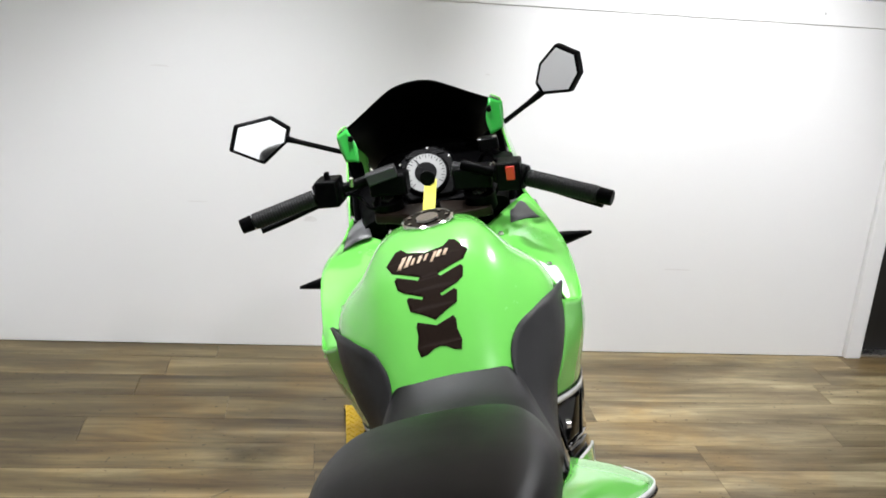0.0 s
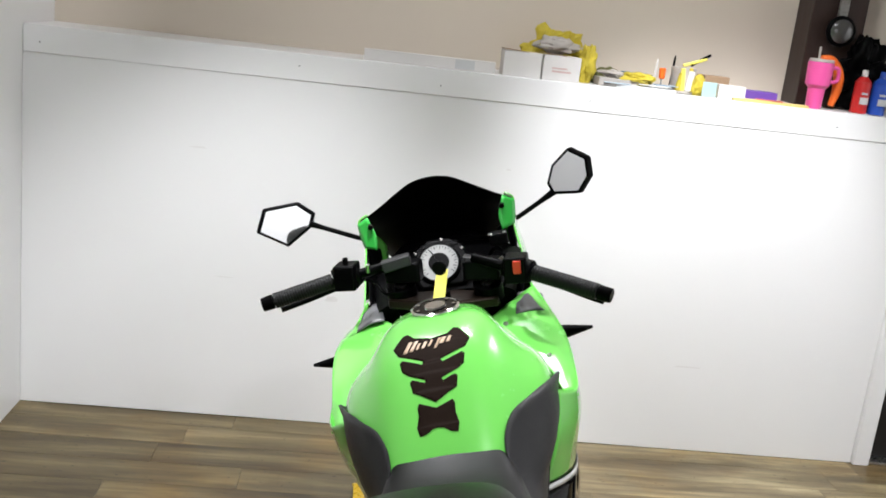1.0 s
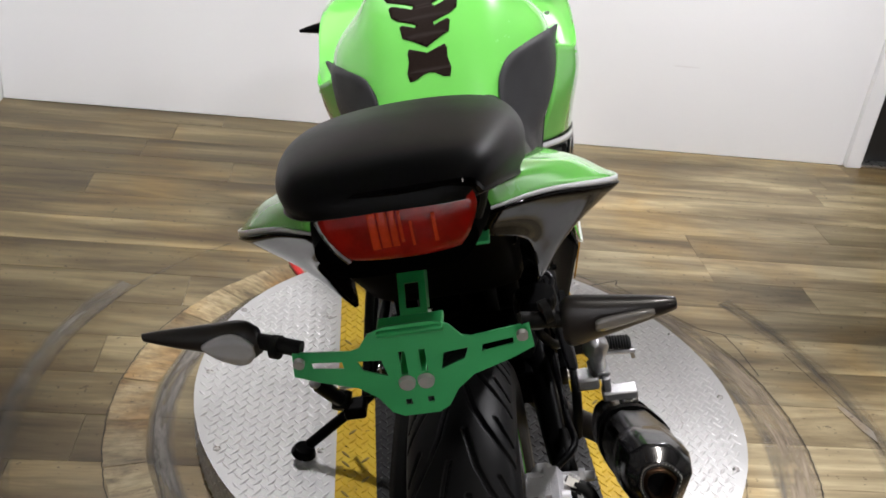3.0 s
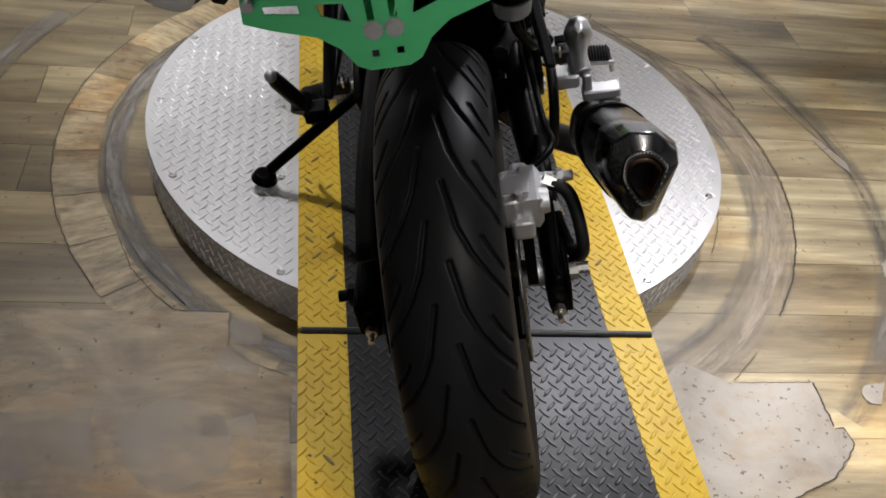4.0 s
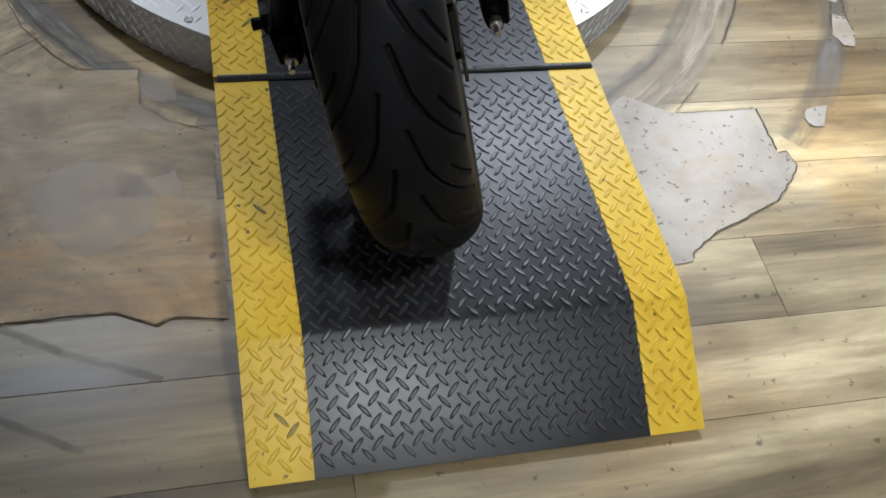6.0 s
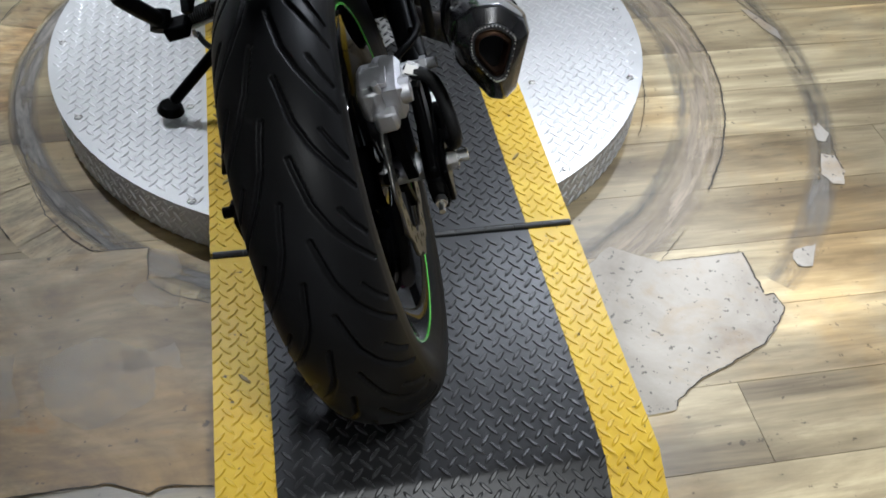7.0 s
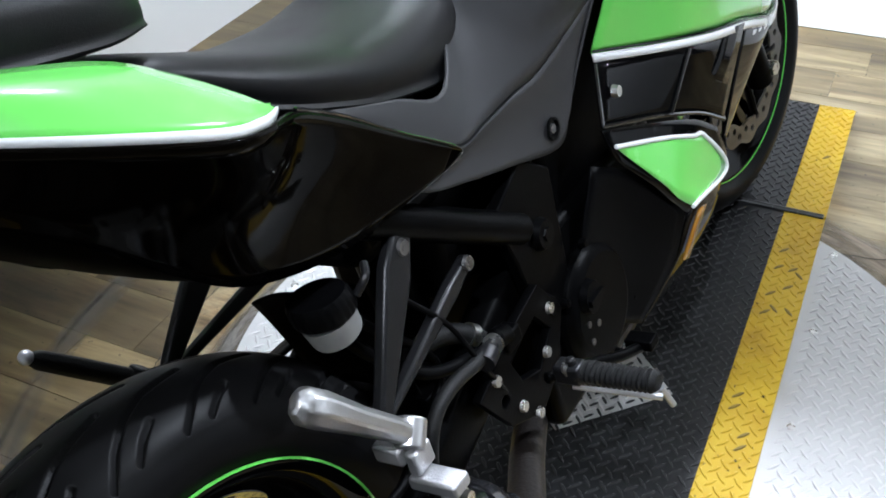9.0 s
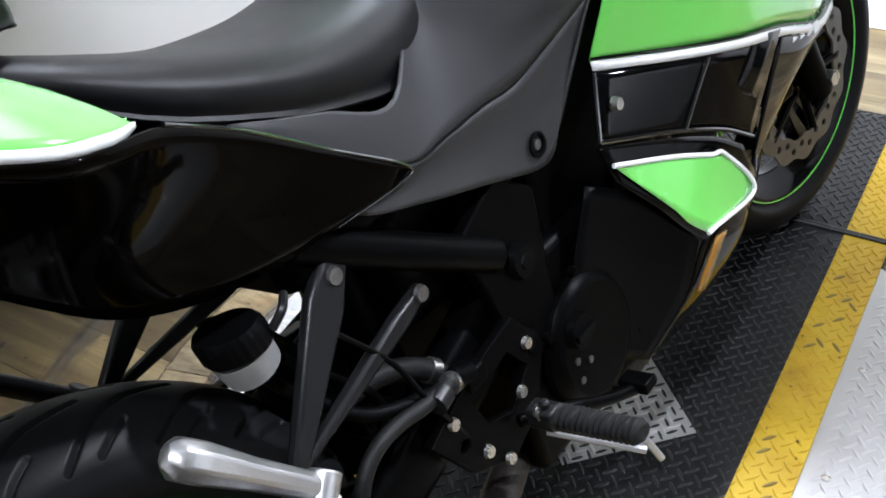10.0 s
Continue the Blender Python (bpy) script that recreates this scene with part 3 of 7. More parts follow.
turntable = thing("turntable", "round aluminium tread-plate display turntable on the floor", "turntable", pose(TT[0], TT[1], 0))
g = G()
ring = [(TT_R * math.cos(a), TT_R * math.sin(a)) for a in np.linspace(0, 2 * math.pi, 128, endpoint=False)]
g.prism(ring, TT_Z - 0.006, TT_Z, "XY")
deck = part("deck", g, SILVERPLATE, turntable, "silver tread-plate deck")
g = G()
lugs_flat(g, -TT_R, TT_R, -TT_R, TT_R, flat_to3(TT_Z), lambda x, y: 0.32 < abs(x) and math.hypot(x, y) < TT_R - 0.016, height=0.0015)
tagged(part("tread_pattern", g, SILVERLUG, deck), kind="stuff")
g = G()
inner = TT_R - 0.004
g.prism([(x * inner / TT_R, y * inner / TT_R) for x, y in ring], 0.004, TT_Z - 0.006, "XY")


def skirt_to3(s, z):
    a = s / inner
    return Vector((inner * math.cos(a), inner * math.sin(a), z)), Vector((-math.sin(a), math.cos(a), 0)), Vector((0, 0, 1)), Vector((math.cos(a), math.sin(a), 0))


skirt = part("skirt", g, SILVERPLATE, turntable, "silver tread-plate skirt")
g = G()
lugs_flat(g, 0, 2 * math.pi * inner, 0.004, 0.086, skirt_to3, height=0.0022)
tagged(part("tread_pattern", g, SILVERLUG, skirt), kind="stuff")
for sx in (-1, 1):
    for x, y in ((0.335, -0.495), (0.337, -0.23), (0.338, 0.016), (0.335, 0.258), (0.336, 0.496), (0.541, -0.237), (0.589, 0.014), (0.541, 0.269)):
        b = G().cyl((0, 0, 0), (0, 0, 0.0025), 0.0085, 0.006, 14).cyl((0, 0, 0.0025), (0, 0, 0.003), 0.003, 0.003, 6)
        part("bolt", b, STEEL, turntable, m=pose(sx * x, y, TT_Z))

# ---- ramp strip ----
BEND_R, END_R, BEND_F, END_F, HINGE_R, HINGE_F = -0.455, -0.617, 1.71, 1.87, 0.0, 1.243
ramp = thing("ramp_strip", "black tread-plate ramp strip with yellow edges across the turntable", "ramp")


def strip_to3(z):
    """Height and slope of the strip along y."""
    def f(x, y):
        if y < BEND_R:
            d = Vector((0, BEND_R - END_R, z - 0.012)).normalized()
            return Vector((x, BEND_R - (BEND_R - y) * d.y, z - (BEND_R - y) * d.z)), Vector((1, 0, 0)), d, Vector((0, -d.z, d.y))
        if y > BEND_F:
            d = Vector((0, END_F - BEND_F, 0.012 - z)).normalized()
            return Vector((x, BEND_F + (y - BEND_F) * d.y, z + (y - BEND_F) * d.z)), Vector((1, 0, 0)), d, Vector((0, -d.z, d.y))
        return Vector((x, y, z)), Vector((1, 0, 0)), Vector((0, 1, 0)), Vector((0, 0, 1))
    return f


def sheet(x0, x1, y0, y1, z, thickness=0.007):
    """A folded plate from y0 to y1 along the strip."""
    f = strip_to3(z)
    ys = sorted({y0, y1} | {y + d for y in (BEND_R, BEND_F) if y0 < y < y1 for d in (-0.008, 0.008)})
    top, bot = [], []
    for y in ys:
        p, ux, uy, n = f(0, y)
        top.append((p.y, p.z))
        bot.append((p.y - n.y * thickness, p.z - n.z * thickness))
    return G().prism(top + bot[::-1], x0, x1, "YZ")


SLOPE = math.hypot(BEND_R - END_R, STRIP_Z - 0.012)
YW = 0.080
pieces = ((BEND_R - SLOPE, HINGE_R - 0.006), (HINGE_R + 0.006, HINGE_F - 0.005), (HINGE_F + 0.005, BEND_F + SLOPE))
for y0, y1 in pieces:
    for x0, x1, material, nm, lab in ((-HALF, -HALF + YW, YELLOWPLATE, "yellow_edge", "yellow painted edge"), (-HALF + YW, HALF - YW, BLACKPLATE, "black_tread", "black painted tread"), (HALF - YW, HALF, YELLOWPLATE, "yellow_edge", "yellow painted edge")):
        plate = part(nm, sheet(x0, x1, y0, y1, STRIP_Z), material, ramp, lab)
        g = G()
        lugs_flat(g, -HALF, HALF + 0.02, y0, y1, strip_to3(STRIP_Z), lambda x, y: x0 - 0.007 < x < x1 + 0.007 and y0 + 0.012 < y < y1 - 0.012)
        g.v = [(min(max(p[0], x0 + 0.0002), x1 - 0.0002), p[1], p[2]) for p in g.v]
        tagged(part("tread_pattern", g, BLACKLUG if material is BLACKPLATE else material, plate), kind="stuff")
worn = random.Random(5)
for x0, x1 in ((-HALF, -HALF + YW), (HALF - YW, HALF)):
    for y0, y1 in pieces:
        g = G()
        lugs_flat(g, -HALF, HALF + 0.02, y0, y1, strip_to3(STRIP_Z + 0.0004), lambda x, y: x0 + 0.012 < x < x1 - 0.012 and y0 + 0.012 < y < y1 - 0.012 and worn.random() < (0.22 if x0 < 0 and 0.1 < y < 0.8 else 0.08 if x0 > 0 and 0.35 < y < 1.12 else 0.012))
        for k in range(0, len(g.v), 16):
            one = G()
            one.add(g.v[k:k + 16], [(i, (i + 1) % 8, 8 + (i + 1) % 8, 8 + i) for i in range(8)] + [tuple(range(8, 16))])
            part("wear_mark", one, SCUFF, ramp)
for y in (HINGE_R, HINGE_F):
    prof = [(0.0, -HALF + 0.004)]
    for k in range(12):
        x, w = -HALF + 0.004 + k * (2 * HALF - 0.008) / 12, (2 * HALF - 0.008) / 12
        prof += [(0.0062, x + 0.0006), (0.0062, x + w - 0.0014), (0.0052, x + w - 0.001), (0.0052, x + w)]
    g = G().rev(prof + [(0.0, HALF - 0.004)], (0, y, STRIP_Z + 0.001), 14, close=False)
    part("hinge", g, HINGE, ramp, "worn dark steel piano hinge")
for x in (-HALF + 0.012, 0.0, HALF - 0.012):
    for y0, y1 in ((BEND_R + 0.02, 0.02), (HINGE_F + 0.01, BEND_F - 0.02)):
        part("support_rail", G().box((x - 0.008, y0, 0.0), (x + 0.008, y1, STRIP_Z - 0.0075)), DARKMETAL, ramp)
g = G()
dm = [(0.15, 0.645), (0.0, 0.795), (-0.15, 0.645), (0.0, 0.495)]
g.prism(dm, STRIP_Z - 0.002, STRIP_Z + 0.0012, "XY")
centre = part("centre_plate", g, SILVERPLATE, ramp, "bare aluminium square tread plate in the middle")
g = G()
lugs_flat(g, -0.15, 0.15, 0.495, 0.795, flat_to3(STRIP_Z + 0.0012), lambda x, y: abs(x) + abs(y - 0.645) < 0.132)
tagged(part("tread_pattern", g, SILVERLUG, centre), kind="stuff")

# ---- motorcycle: X right, Y ahead, Z up from the rear tyre's foot ----
STAND = pose(-0.011, -0.19, 0.0995, 0, 0, -5.3) @ pose(0, 0, 0, 0, -16.4, 0)
LEAN = Matrix.Translation((-0.006, -0.026, 0.014)) @ STAND
REAR = LEAN.inverted() @ STAND
bike = thing("motorcycle", "lime green and black sport motorcycle leaning on its side stand", "motorcycle", LEAN)
AXLE_R, AXLE_F = Vector((0.003, -0.005, 0.313)), Vector((0, 1.452, 0.286))


def tyre(R, W, grooves, centre, n=720, k=64):
    """A tyre with a round crown, sidewalls and cut grooves."""
    s = np.linspace(-1, 1, k)
    half = W / 2
    prof = []
    for t in s:
        a = t * radians(118)
        if abs(a) <= math.pi / 2:
            r = R - 0.052 * (1 - math.cos(a))
            x = half * math.sin(a)
        else:
            q = (abs(a) - math.pi / 2) / (radians(118) - math.pi / 2)
            r = R - 0.052 - (R - 0.052 - 0.2235) * q
            x = math.copysign(half - 0.016 * q * q, a)
        prof.append((x, r))
    prof = np.array(prof)
    lat = np.concatenate([[0], np.cumsum(np.hypot(np.diff(prof[:, 0]), np.diff(prof[:, 1])))])
    lat -= lat[-1] / 2
    ang = np.linspace(0, 2 * math.pi, n, endpoint=False)
    depth = np.zeros((n, k))
    if grooves:
        period = 2 * math.pi * R / 23
        S = (-ang * R)[:, None]
        for side, off in ((1, 0.0), (-1, period / 2)):
            for segs, w in (([(0.010, -0.004), (0.021, 0.046), (0.034, 0.074), (0.052, 0.100), (0.074, 0.124)], 0.0016), ([(0.048, 0.058), (0.058, 0.075), (0.072, 0.092)], 0.0016)):
                for (v0, s0), (v1, s1) in zip(segs[:-1], segs[1:]):
                    for shift in (-period, 0, period, 2 * period):
                        ss = (S - off) % period + shift
                        vv = lat[None, :] * side
                        dx, dy = v1 - v0, s1 - s0
                        t = np.clip(((vv - v0) * dx + (ss - s0) * dy) / (dx * dx + dy * dy), 0, 1)
                        d = np.hypot(vv - v0 - t * dx, ss - s0 - t * dy)
                        depth = np.maximum(depth, np.clip(2.0 - d / w, 0, 1.2) * 0.0050)
    if grooves:
        # tread shoulder and moulded sidewall rings
        al = np.abs(lat)[None, :]
        depth = np.maximum(depth, np.clip((al - 0.0800) / 0.0015, 0, 1) * 0.0012)
        depth = depth - np.clip(1 - np.abs(al - 0.1000) / 0.0016, 0, 1) * 0.0008 - np.clip(1 - np.abs(al - 0.1120) / 0.0012, 0, 1) * 0.0008
    P = np.zeros((n, k, 3))
    r = prof[None, :, 1] - depth
    P[:, :, 0] = prof[None, :, 0] + centre[0]
    P[:, :, 1] = centre[1] - r * np.cos(ang)[:, None]
    P[:, :, 2] = centre[2] + r * np.sin(ang)[:, None]
    return G().grid(P, close_u=True)


def wheel(name, centre, R, W, rim_w, grooves, disc_r, m=None):
    h = rim_w / 2
    g = G()
    prof = [(0.222, h), (0.224, h - 0.004), (0.206, h - 0.012), (0.190, h - 0.022), (0.184, 0), (0.190, -h + 0.022), (0.206, -h + 0.012), (0.224, -h + 0.004), (0.222, -h), (0.214, -h), (0.196, -h + 0.014), (0.176, -0.012), (0.176, 0.012), (0.196, h - 0.014), (0.214, h)]
    g.rev(prof, centre, 96)
    w = part(name, g, BLACKGLOSS, bike, "gloss black cast wheel", m=m, bevel=0.002)
    for i in range(5):
        a0 = 2 * math.pi * i / 5 + 0.3
        for da in (-0.13, 0.13):
            a, b = a0 + da * 1.6, a0 + da
            q0 = Vector((0, math.cos(a) * 0.036, math.sin(a) * 0.036)) + Vector(centre)
            q1 = Vector((0, math.cos(b) * 0.186, math.sin(b) * 0.186)) + Vector(centre)
            d = (q1 - q0).normalized()
            t = Vector((0, -d.z, d.y))
            secs = []
            for q, sw, th in ((q0, 0.013, 0.018), (q0.lerp(q1, 0.5), 0.009, 0.014), (q1, 0.013, 0.017)):
                secs.append([q + t * sw + Vector((th, 0, 0)), q - t * sw + Vector((th, 0, 0)), q - t * sw - Vector((th, 0, 0)), q + t * sw - Vector((th, 0, 0))])
            part("spoke", G().loft(secs, smooth=False), BLACKGLOSS, w, bevel=0.002)
    part("hub", G().rev([(0.042, 0.05), (0.042, -0.05), (0.014, -0.056), (0.014, 0.056)], centre, 40), BLACKGLOSS, w)
    part("tyre", tyre(R, W, grooves, centre, 1500 if grooves else 240, 170 if grooves else 28), RUBBER, w, "black road tyre with slanted grooves", sharp=179)
    for sx in (1, -1):
        part("rim_stripe", G().rev([(0.2196, sx * (h + 0.0016)), (0.2222, sx * (h + 0.0016)), (0.2222, sx * (h + 0.0004)), (0.2196, sx * (h + 0.0004))], centre, 96), GREEN, w, "thin green rim tape")
    if disc_r:
        me = flat([circle(disc_r, 160, wave=disc_r * 0.035, waves=12), circle(disc_r * 0.72, 96, wave=-disc_r * 0.02, waves=12)] + [circle(disc_r * 0.05, 8, (math.cos(a) * disc_r * (0.8 + 0.07 * (j % 2)), math.sin(a) * disc_r * (0.8 + 0.07 * (j % 2)))) for j, a in enumerate(np.linspace(0, 2 * math.pi, 30, endpoint=False))], 0.0045)
        rot = Matrix.Translation(Vector(centre) + Vector((h + 0.022, 0, 0))) @ pose(0, 0, 0, 90, 0, 90)
        disc = part("brake_disc", me, DISC, w, "drilled petal steel brake disc", m=rot)
        g = G()
        for i in range(5):
            a = 2 * math.pi * i / 5
            c, s = math.cos(a), math.sin(a)
            g.tube([(h + 0.018, centre[1] + c * 0.03, centre[2] + s * 0.03), (h + 0.019, centre[1] + c * disc_r * 0.76, centre[2] + s * disc_r * 0.76)], 0.008, 8)
        part("disc_carrier", g, DARKMETAL, w)
    return w


wheel("rear_wheel", AXLE_R, 0.313, 0.136, 0.106, True, 0.112, m=REAR)

# rear brake caliper, axle and swingarm
g = G()
def block(g, y0, y1, z0, z1, x0, x1, c=0.006):
    """A cast block with chamfered edges."""
    g.loft([[(x, y + s * (1 if y == y0 else -1), z + s * (1 if z == z0 else -1)) for y, z in ((y0, z0), (y1, z0), (y1, z1), (y0, z1))] for x, s in ((x0, c), (x0 + c, 0), (x1 - c, 0), (x1, c))], smooth=False)


block(g, -0.036, 0.032, 0.402, 0.446, 0.098, 0.128)
for y, z, r in ((-0.018, 0.428, 0.017), (0.020, 0.424, 0.013)):
    g.cyl((0.124, y, z), (0.136, y, z), r, r * 0.86, 24).cyl((0.136, y, z), (0.1365, y, z), r * 0.5, r * 0.45, 6)
g.box((0.080, -0.030, 0.448), (0.112, 0.004, 0.4545))
g.box((0.086, 0.008, 0.446), (0.104, 0.014, 0.4525))
g.cyl((0.100, -0.034, 0.446), (0.100, -0.040, 0.464), 0.0055, 0.0045, 10)
g.cyl((0.118, 0.040, 0.418), (0.170, 0.034, 0.420), 0.0075, 0.0068, 14).cyl((0.150, 0.036, 0.419), (0.158, 0.0355, 0.4195), 0.011, n=6)
cal = part("brake_caliper", g, ALU, bike, m=REAR @ Matrix.Translation((-0.012, 0.0, 0.016)), label="cast aluminium rear brake caliper", bevel=0.003)
for nm, args in (("caliper_half", (-0.044, 0.020, 0.412, 0.452, 0.074, 0.104)), ("mounting_lug", (0.022, 0.054, 0.396, 0.436, 0.086, 0.120, 0.008)), ("pad_cover", (-0.052, -0.030, 0.398, 0.424, 0.086, 0.116, 0.004))):
    gg = G()
    block(gg, *args)
    part(nm, gg, ALU, cal, bevel=0.003)
part("caliper_bracket", G().prism([(-0.03, 0.30), (0.03, 0.29), (0.060, 0.36), (0.055, 0.43), (-0.035, 0.42), (-0.045, 0.36)], 0.098, 0.112), DARKMETAL, cal)
part("hose", G().tube([(0.12, 0.045, 0.43), (0.15, 0.09, 0.43), (0.145, 0.19, 0.40), (0.135, 0.30, 0.45), (0.13, 0.23, 0.56)], 0.005), SATIN, cal)
g = G()
for sx in (1, -1):
    secs = []
    for y, z, w, h, x in ((-0.058, 0.306, 0.011, 0.022, 0.122), (-0.03, 0.310, 0.014, 0.030, 0.122), (0.05, 0.318, 0.014, 0.030, 0.120), (0.18, 0.345, 0.016, 0.032, 0.114), (0.33, 0.385, 0.020, 0.040, 0.100), (0.48, 0.425, 0.022, 0.045, 0.090)):
        c = [(1, 0.6), (0.6, 1), (-0.6, 1), (-1, 0.6), (-1, -0.6), (-0.6, -1), (0.6, -1), (1, -0.6)]
        secs.append([(sx * x + w * a, y, z + h * b) for a, b in c])
    g.loft(secs, na=20, nv=24)
g.box((-0.09, 0.30, 0.36), (0.09, 0.36, 0.42))
sw = part("swingarm", g, DARKMETAL, bike, m=REAR, label="black swingarm", bevel=0.002)
for sx in (1, -1):
    part("adjuster_plate", G().box((sx * 0.136 - 0.004, -0.056, 0.286), (sx * 0.136 + 0.004, 0.03, 0.338)), DARKMETAL, sw, bevel=0.003)
    part("axle_nut", G().cyl((sx * 0.138, -0.005, 0.313), (sx * 0.152, -0.005, 0.313), 0.015, n=6).cyl((sx * 0.152, -0.005, 0.313), (sx * 0.166, -0.005, 0.313), 0.008, n=14), STEEL if sx > 0 else DARKMETAL, sw, "zinc axle nut" if sx > 0 else "black axle nut")
    part("adjuster_bolt", G().cyl((sx * 0.122, -0.05, 0.300), (sx * 0.122, -0.085, 0.300), 0.004).cyl((sx * 0.122, -0.060, 0.300), (sx * 0.122, -0.070, 0.300), 0.008, n=6), STEEL, sw)
part("axle_carrier", G().prism([(-0.055, 0.275), (0.035, 0.275), (0.045, 0.345), (0.055, 0.405), (0.020, 0.415), (-0.02, 0.36), (-0.055, 0.345)], 0.116, 0.130), DARKMETAL, bike, "black rear axle carrier plate", bevel=0.004, m=REAR)
part("wheel_spacer", G().cyl((0.058, -0.005, 0.313), (0.116, -0.005, 0.313), 0.018, n=24), ALU, bike, m=REAR)
part("brake_hose", G().tube([(0.118, 0.02, 0.445), (0.150, 0.005, 0.430), (0.160, -0.03, 0.375), (0.150, 0.0, 0.335), (0.135, 0.08, 0.335), (0.125, 0.2, 0.38)], 0.0085, 10), GRIP, bike, "black rubber brake hose", m=REAR)
for p, q in (((0.120, 0.02, 0.446), (0.134, 0.016, 0.440)), ((0.135, 0.08, 0.335), (0.131, 0.10, 0.340))):
    part("hose_fitting", G().cyl(p, q, 0.011, 0.010, 6), STEEL, bike, m=REAR)
# chain side on the left
part("sprocket", flat([circle(0.108, 84, wave=0.004, waves=42), circle(0.020, 32)], 0.006), DARKMETAL, bike, "dark steel rear sprocket", m=REAR @ Matrix.Translation((-0.092, -0.005, 0.313)) @ pose(0, 0, 0, 90, 0, 90))
part("chain_guard", G().patch([[(-0.115, -0.07, 0.43), (-0.088, -0.08, 0.44)], [(-0.118, 0.08, 0.452), (-0.088, 0.08, 0.466)], [(-0.114, 0.25, 0.462), (-0.084, 0.25, 0.47)], [(-0.108, 0.40, 0.46), (-0.08, 0.40, 0.466)]], 16, 4), SATIN, bike, "black chain guard", thick=0.004, m=REAR)
g = G()
for z in (0.405, 0.222):
    g.box((-0.100, 0.0, z - 0.007), (-0.084, 0.50, z + 0.007), Matrix.Translation((0, 0, 0)) @ Matrix.Shear("XZ", 4, (0, 0)))
part("chain", g, STEEL, bike, "drive chain", bevel=0.002, m=REAR)
# hugger over the rear tyre
g = G()
rows = []
for y, z in ((0.300, 0.555), (0.308, 0.535), (0.316, 0.51), (0.328, 0.47), (0.338, 0.41)):
    rows.append([(x, y + 0.5 * (abs(x) * 0.0), z - 3.2 * x * x) for x in np.linspace(-0.078, 0.078, 7)])
part("inner_mudguard", g.patch(rows, 16, 14), UNDERBLACK, bike, "black plastic inner mudguard", thick=0.003)

# exhaust can
def frame_along(p, q):
    d = (Vector(q) - Vector(p)).normalized()
    x = Vector((1, 0, 0))
    x = (x - d * x.dot(d)).normalized()
    return d, x, d.cross(x)


TIP, FRONT = Vector((0.229, -0.044, 0.486)), Vector((0.208, 0.217, 0.356))
d, ex, ez = frame_along(TIP, FRONT)
ez = -ez if ez.z < 0 else ez
SEC = [(-0.012, 0.060), (0.020, 0.056), (0.046, 0.030), (0.047, 0.010), (0.018, -0.048), (0.002, -0.058), (-0.014, -0.052), (-0.040, -0.005), (-0.043, 0.022), (-0.034, 0.050)]


def can_section(t, s):
    c = TIP.lerp(FRONT, t)
    return [c + ex * (a * s) + ez * (b * s) for a, b in SEC]


ex_body = part("exhaust_can", G().loft([can_section(t, s) for t, s in ((0.24, 1.0), (0.5, 1.03), (0.92, 0.98))], smooth=False), BRUSHED, bike, "dark polished exhaust can", bevel=0.006)
g = G()
def cut(t, s):
    return [p - d * (0.012 * ((p - TIP).dot(ez) / 0.06)) for p in can_section(t, s)]


g.loft([can_section(0.245, 1.015), can_section(0.235, 1.03), can_section(0.10, 1.0), cut(0.035, 0.90), cut(-0.006, 0.58)], smooth=False, caps=False)
g.loft([cut(-0.006, 0.58), cut(0.004, 0.52)], smooth=False, caps=False)
part("end_cap", g, CARBON, ex_body, "faceted woven carbon end cap", bevel=0.003)
part("outlet_lip", G().loft([cut(t, s) for t, s in ((0.0, 0.56), (-0.016, 0.55), (-0.020, 0.51), (-0.016, 0.45), (0.02, 0.42))], na=20, nv=50, caps=False), HINGE, ex_body, "beaded dark steel outlet lip", thick=0.001)
beads = G()
ring_pts = crom(np.array([tuple(p) for p in cut(-0.018, 0.52)]), 44, True)
for p in ring_pts:
    beads.ball(tuple(p), (0.0011, 0.0011, 0.0011))
part("lip_beads", beads, STEEL, ex_body)
part("outlet", G().loft([cut(t, s) for t, s in ((0.0, 0.44), (-0.012, 0.39), (-0.004, 0.34), (0.20, 0.30))], na=14, nv=40, caps=False), BRONZE, ex_body, "bronze-tinted triangular outlet", thick=0.001)
part("bore", G().loft([can_section(t, s) for t, s in ((0.10, 0.50), (0.12, 0.50))], na=2, nv=40), SATIN, ex_body, "black bore")
part("clamp_band", G().loft([can_section(t, s) for t, s in ((0.60, 1.055), (0.66, 1.06))], na=3, nv=60), DARKMETAL, ex_body, "black can strap")
part("front_cap", G().loft([can_section(0.91, 1.01), can_section(1.0, 0.9), can_section(1.12, 0.45), can_section(1.2, 0.36)], na=12, nv=40), CARBON, ex_body, "carbon front cone")
part("mount_tab", G().box((0.186, 0.176, 0.448), (0.236, 0.200, 0.462)).box((0.210, 0.182, 0.405), (0.217, 0.206, 0.452)).box((0.188, 0.180, 0.462), (0.200, 0.206, 0.486)), ALU, ex_body, "bright aluminium exhaust bracket", bevel=0.003)
part("mount_bolt", G().cyl((0.217, 0.192, 0.437), (0.228, 0.192, 0.437), 0.0095, n=6).cyl((0.228, 0.192, 0.437), (0.236, 0.192, 0.437), 0.006, n=12), STEEL, ex_body)
part("link_pipe", G().tube([FRONT + d * 0.03, (0.19, 0.30, 0.29), (0.12, 0.42, 0.25), (0.05, 0.56, 0.22)], 0.021, 16), RUST, ex_body, "dark rusty link pipe")

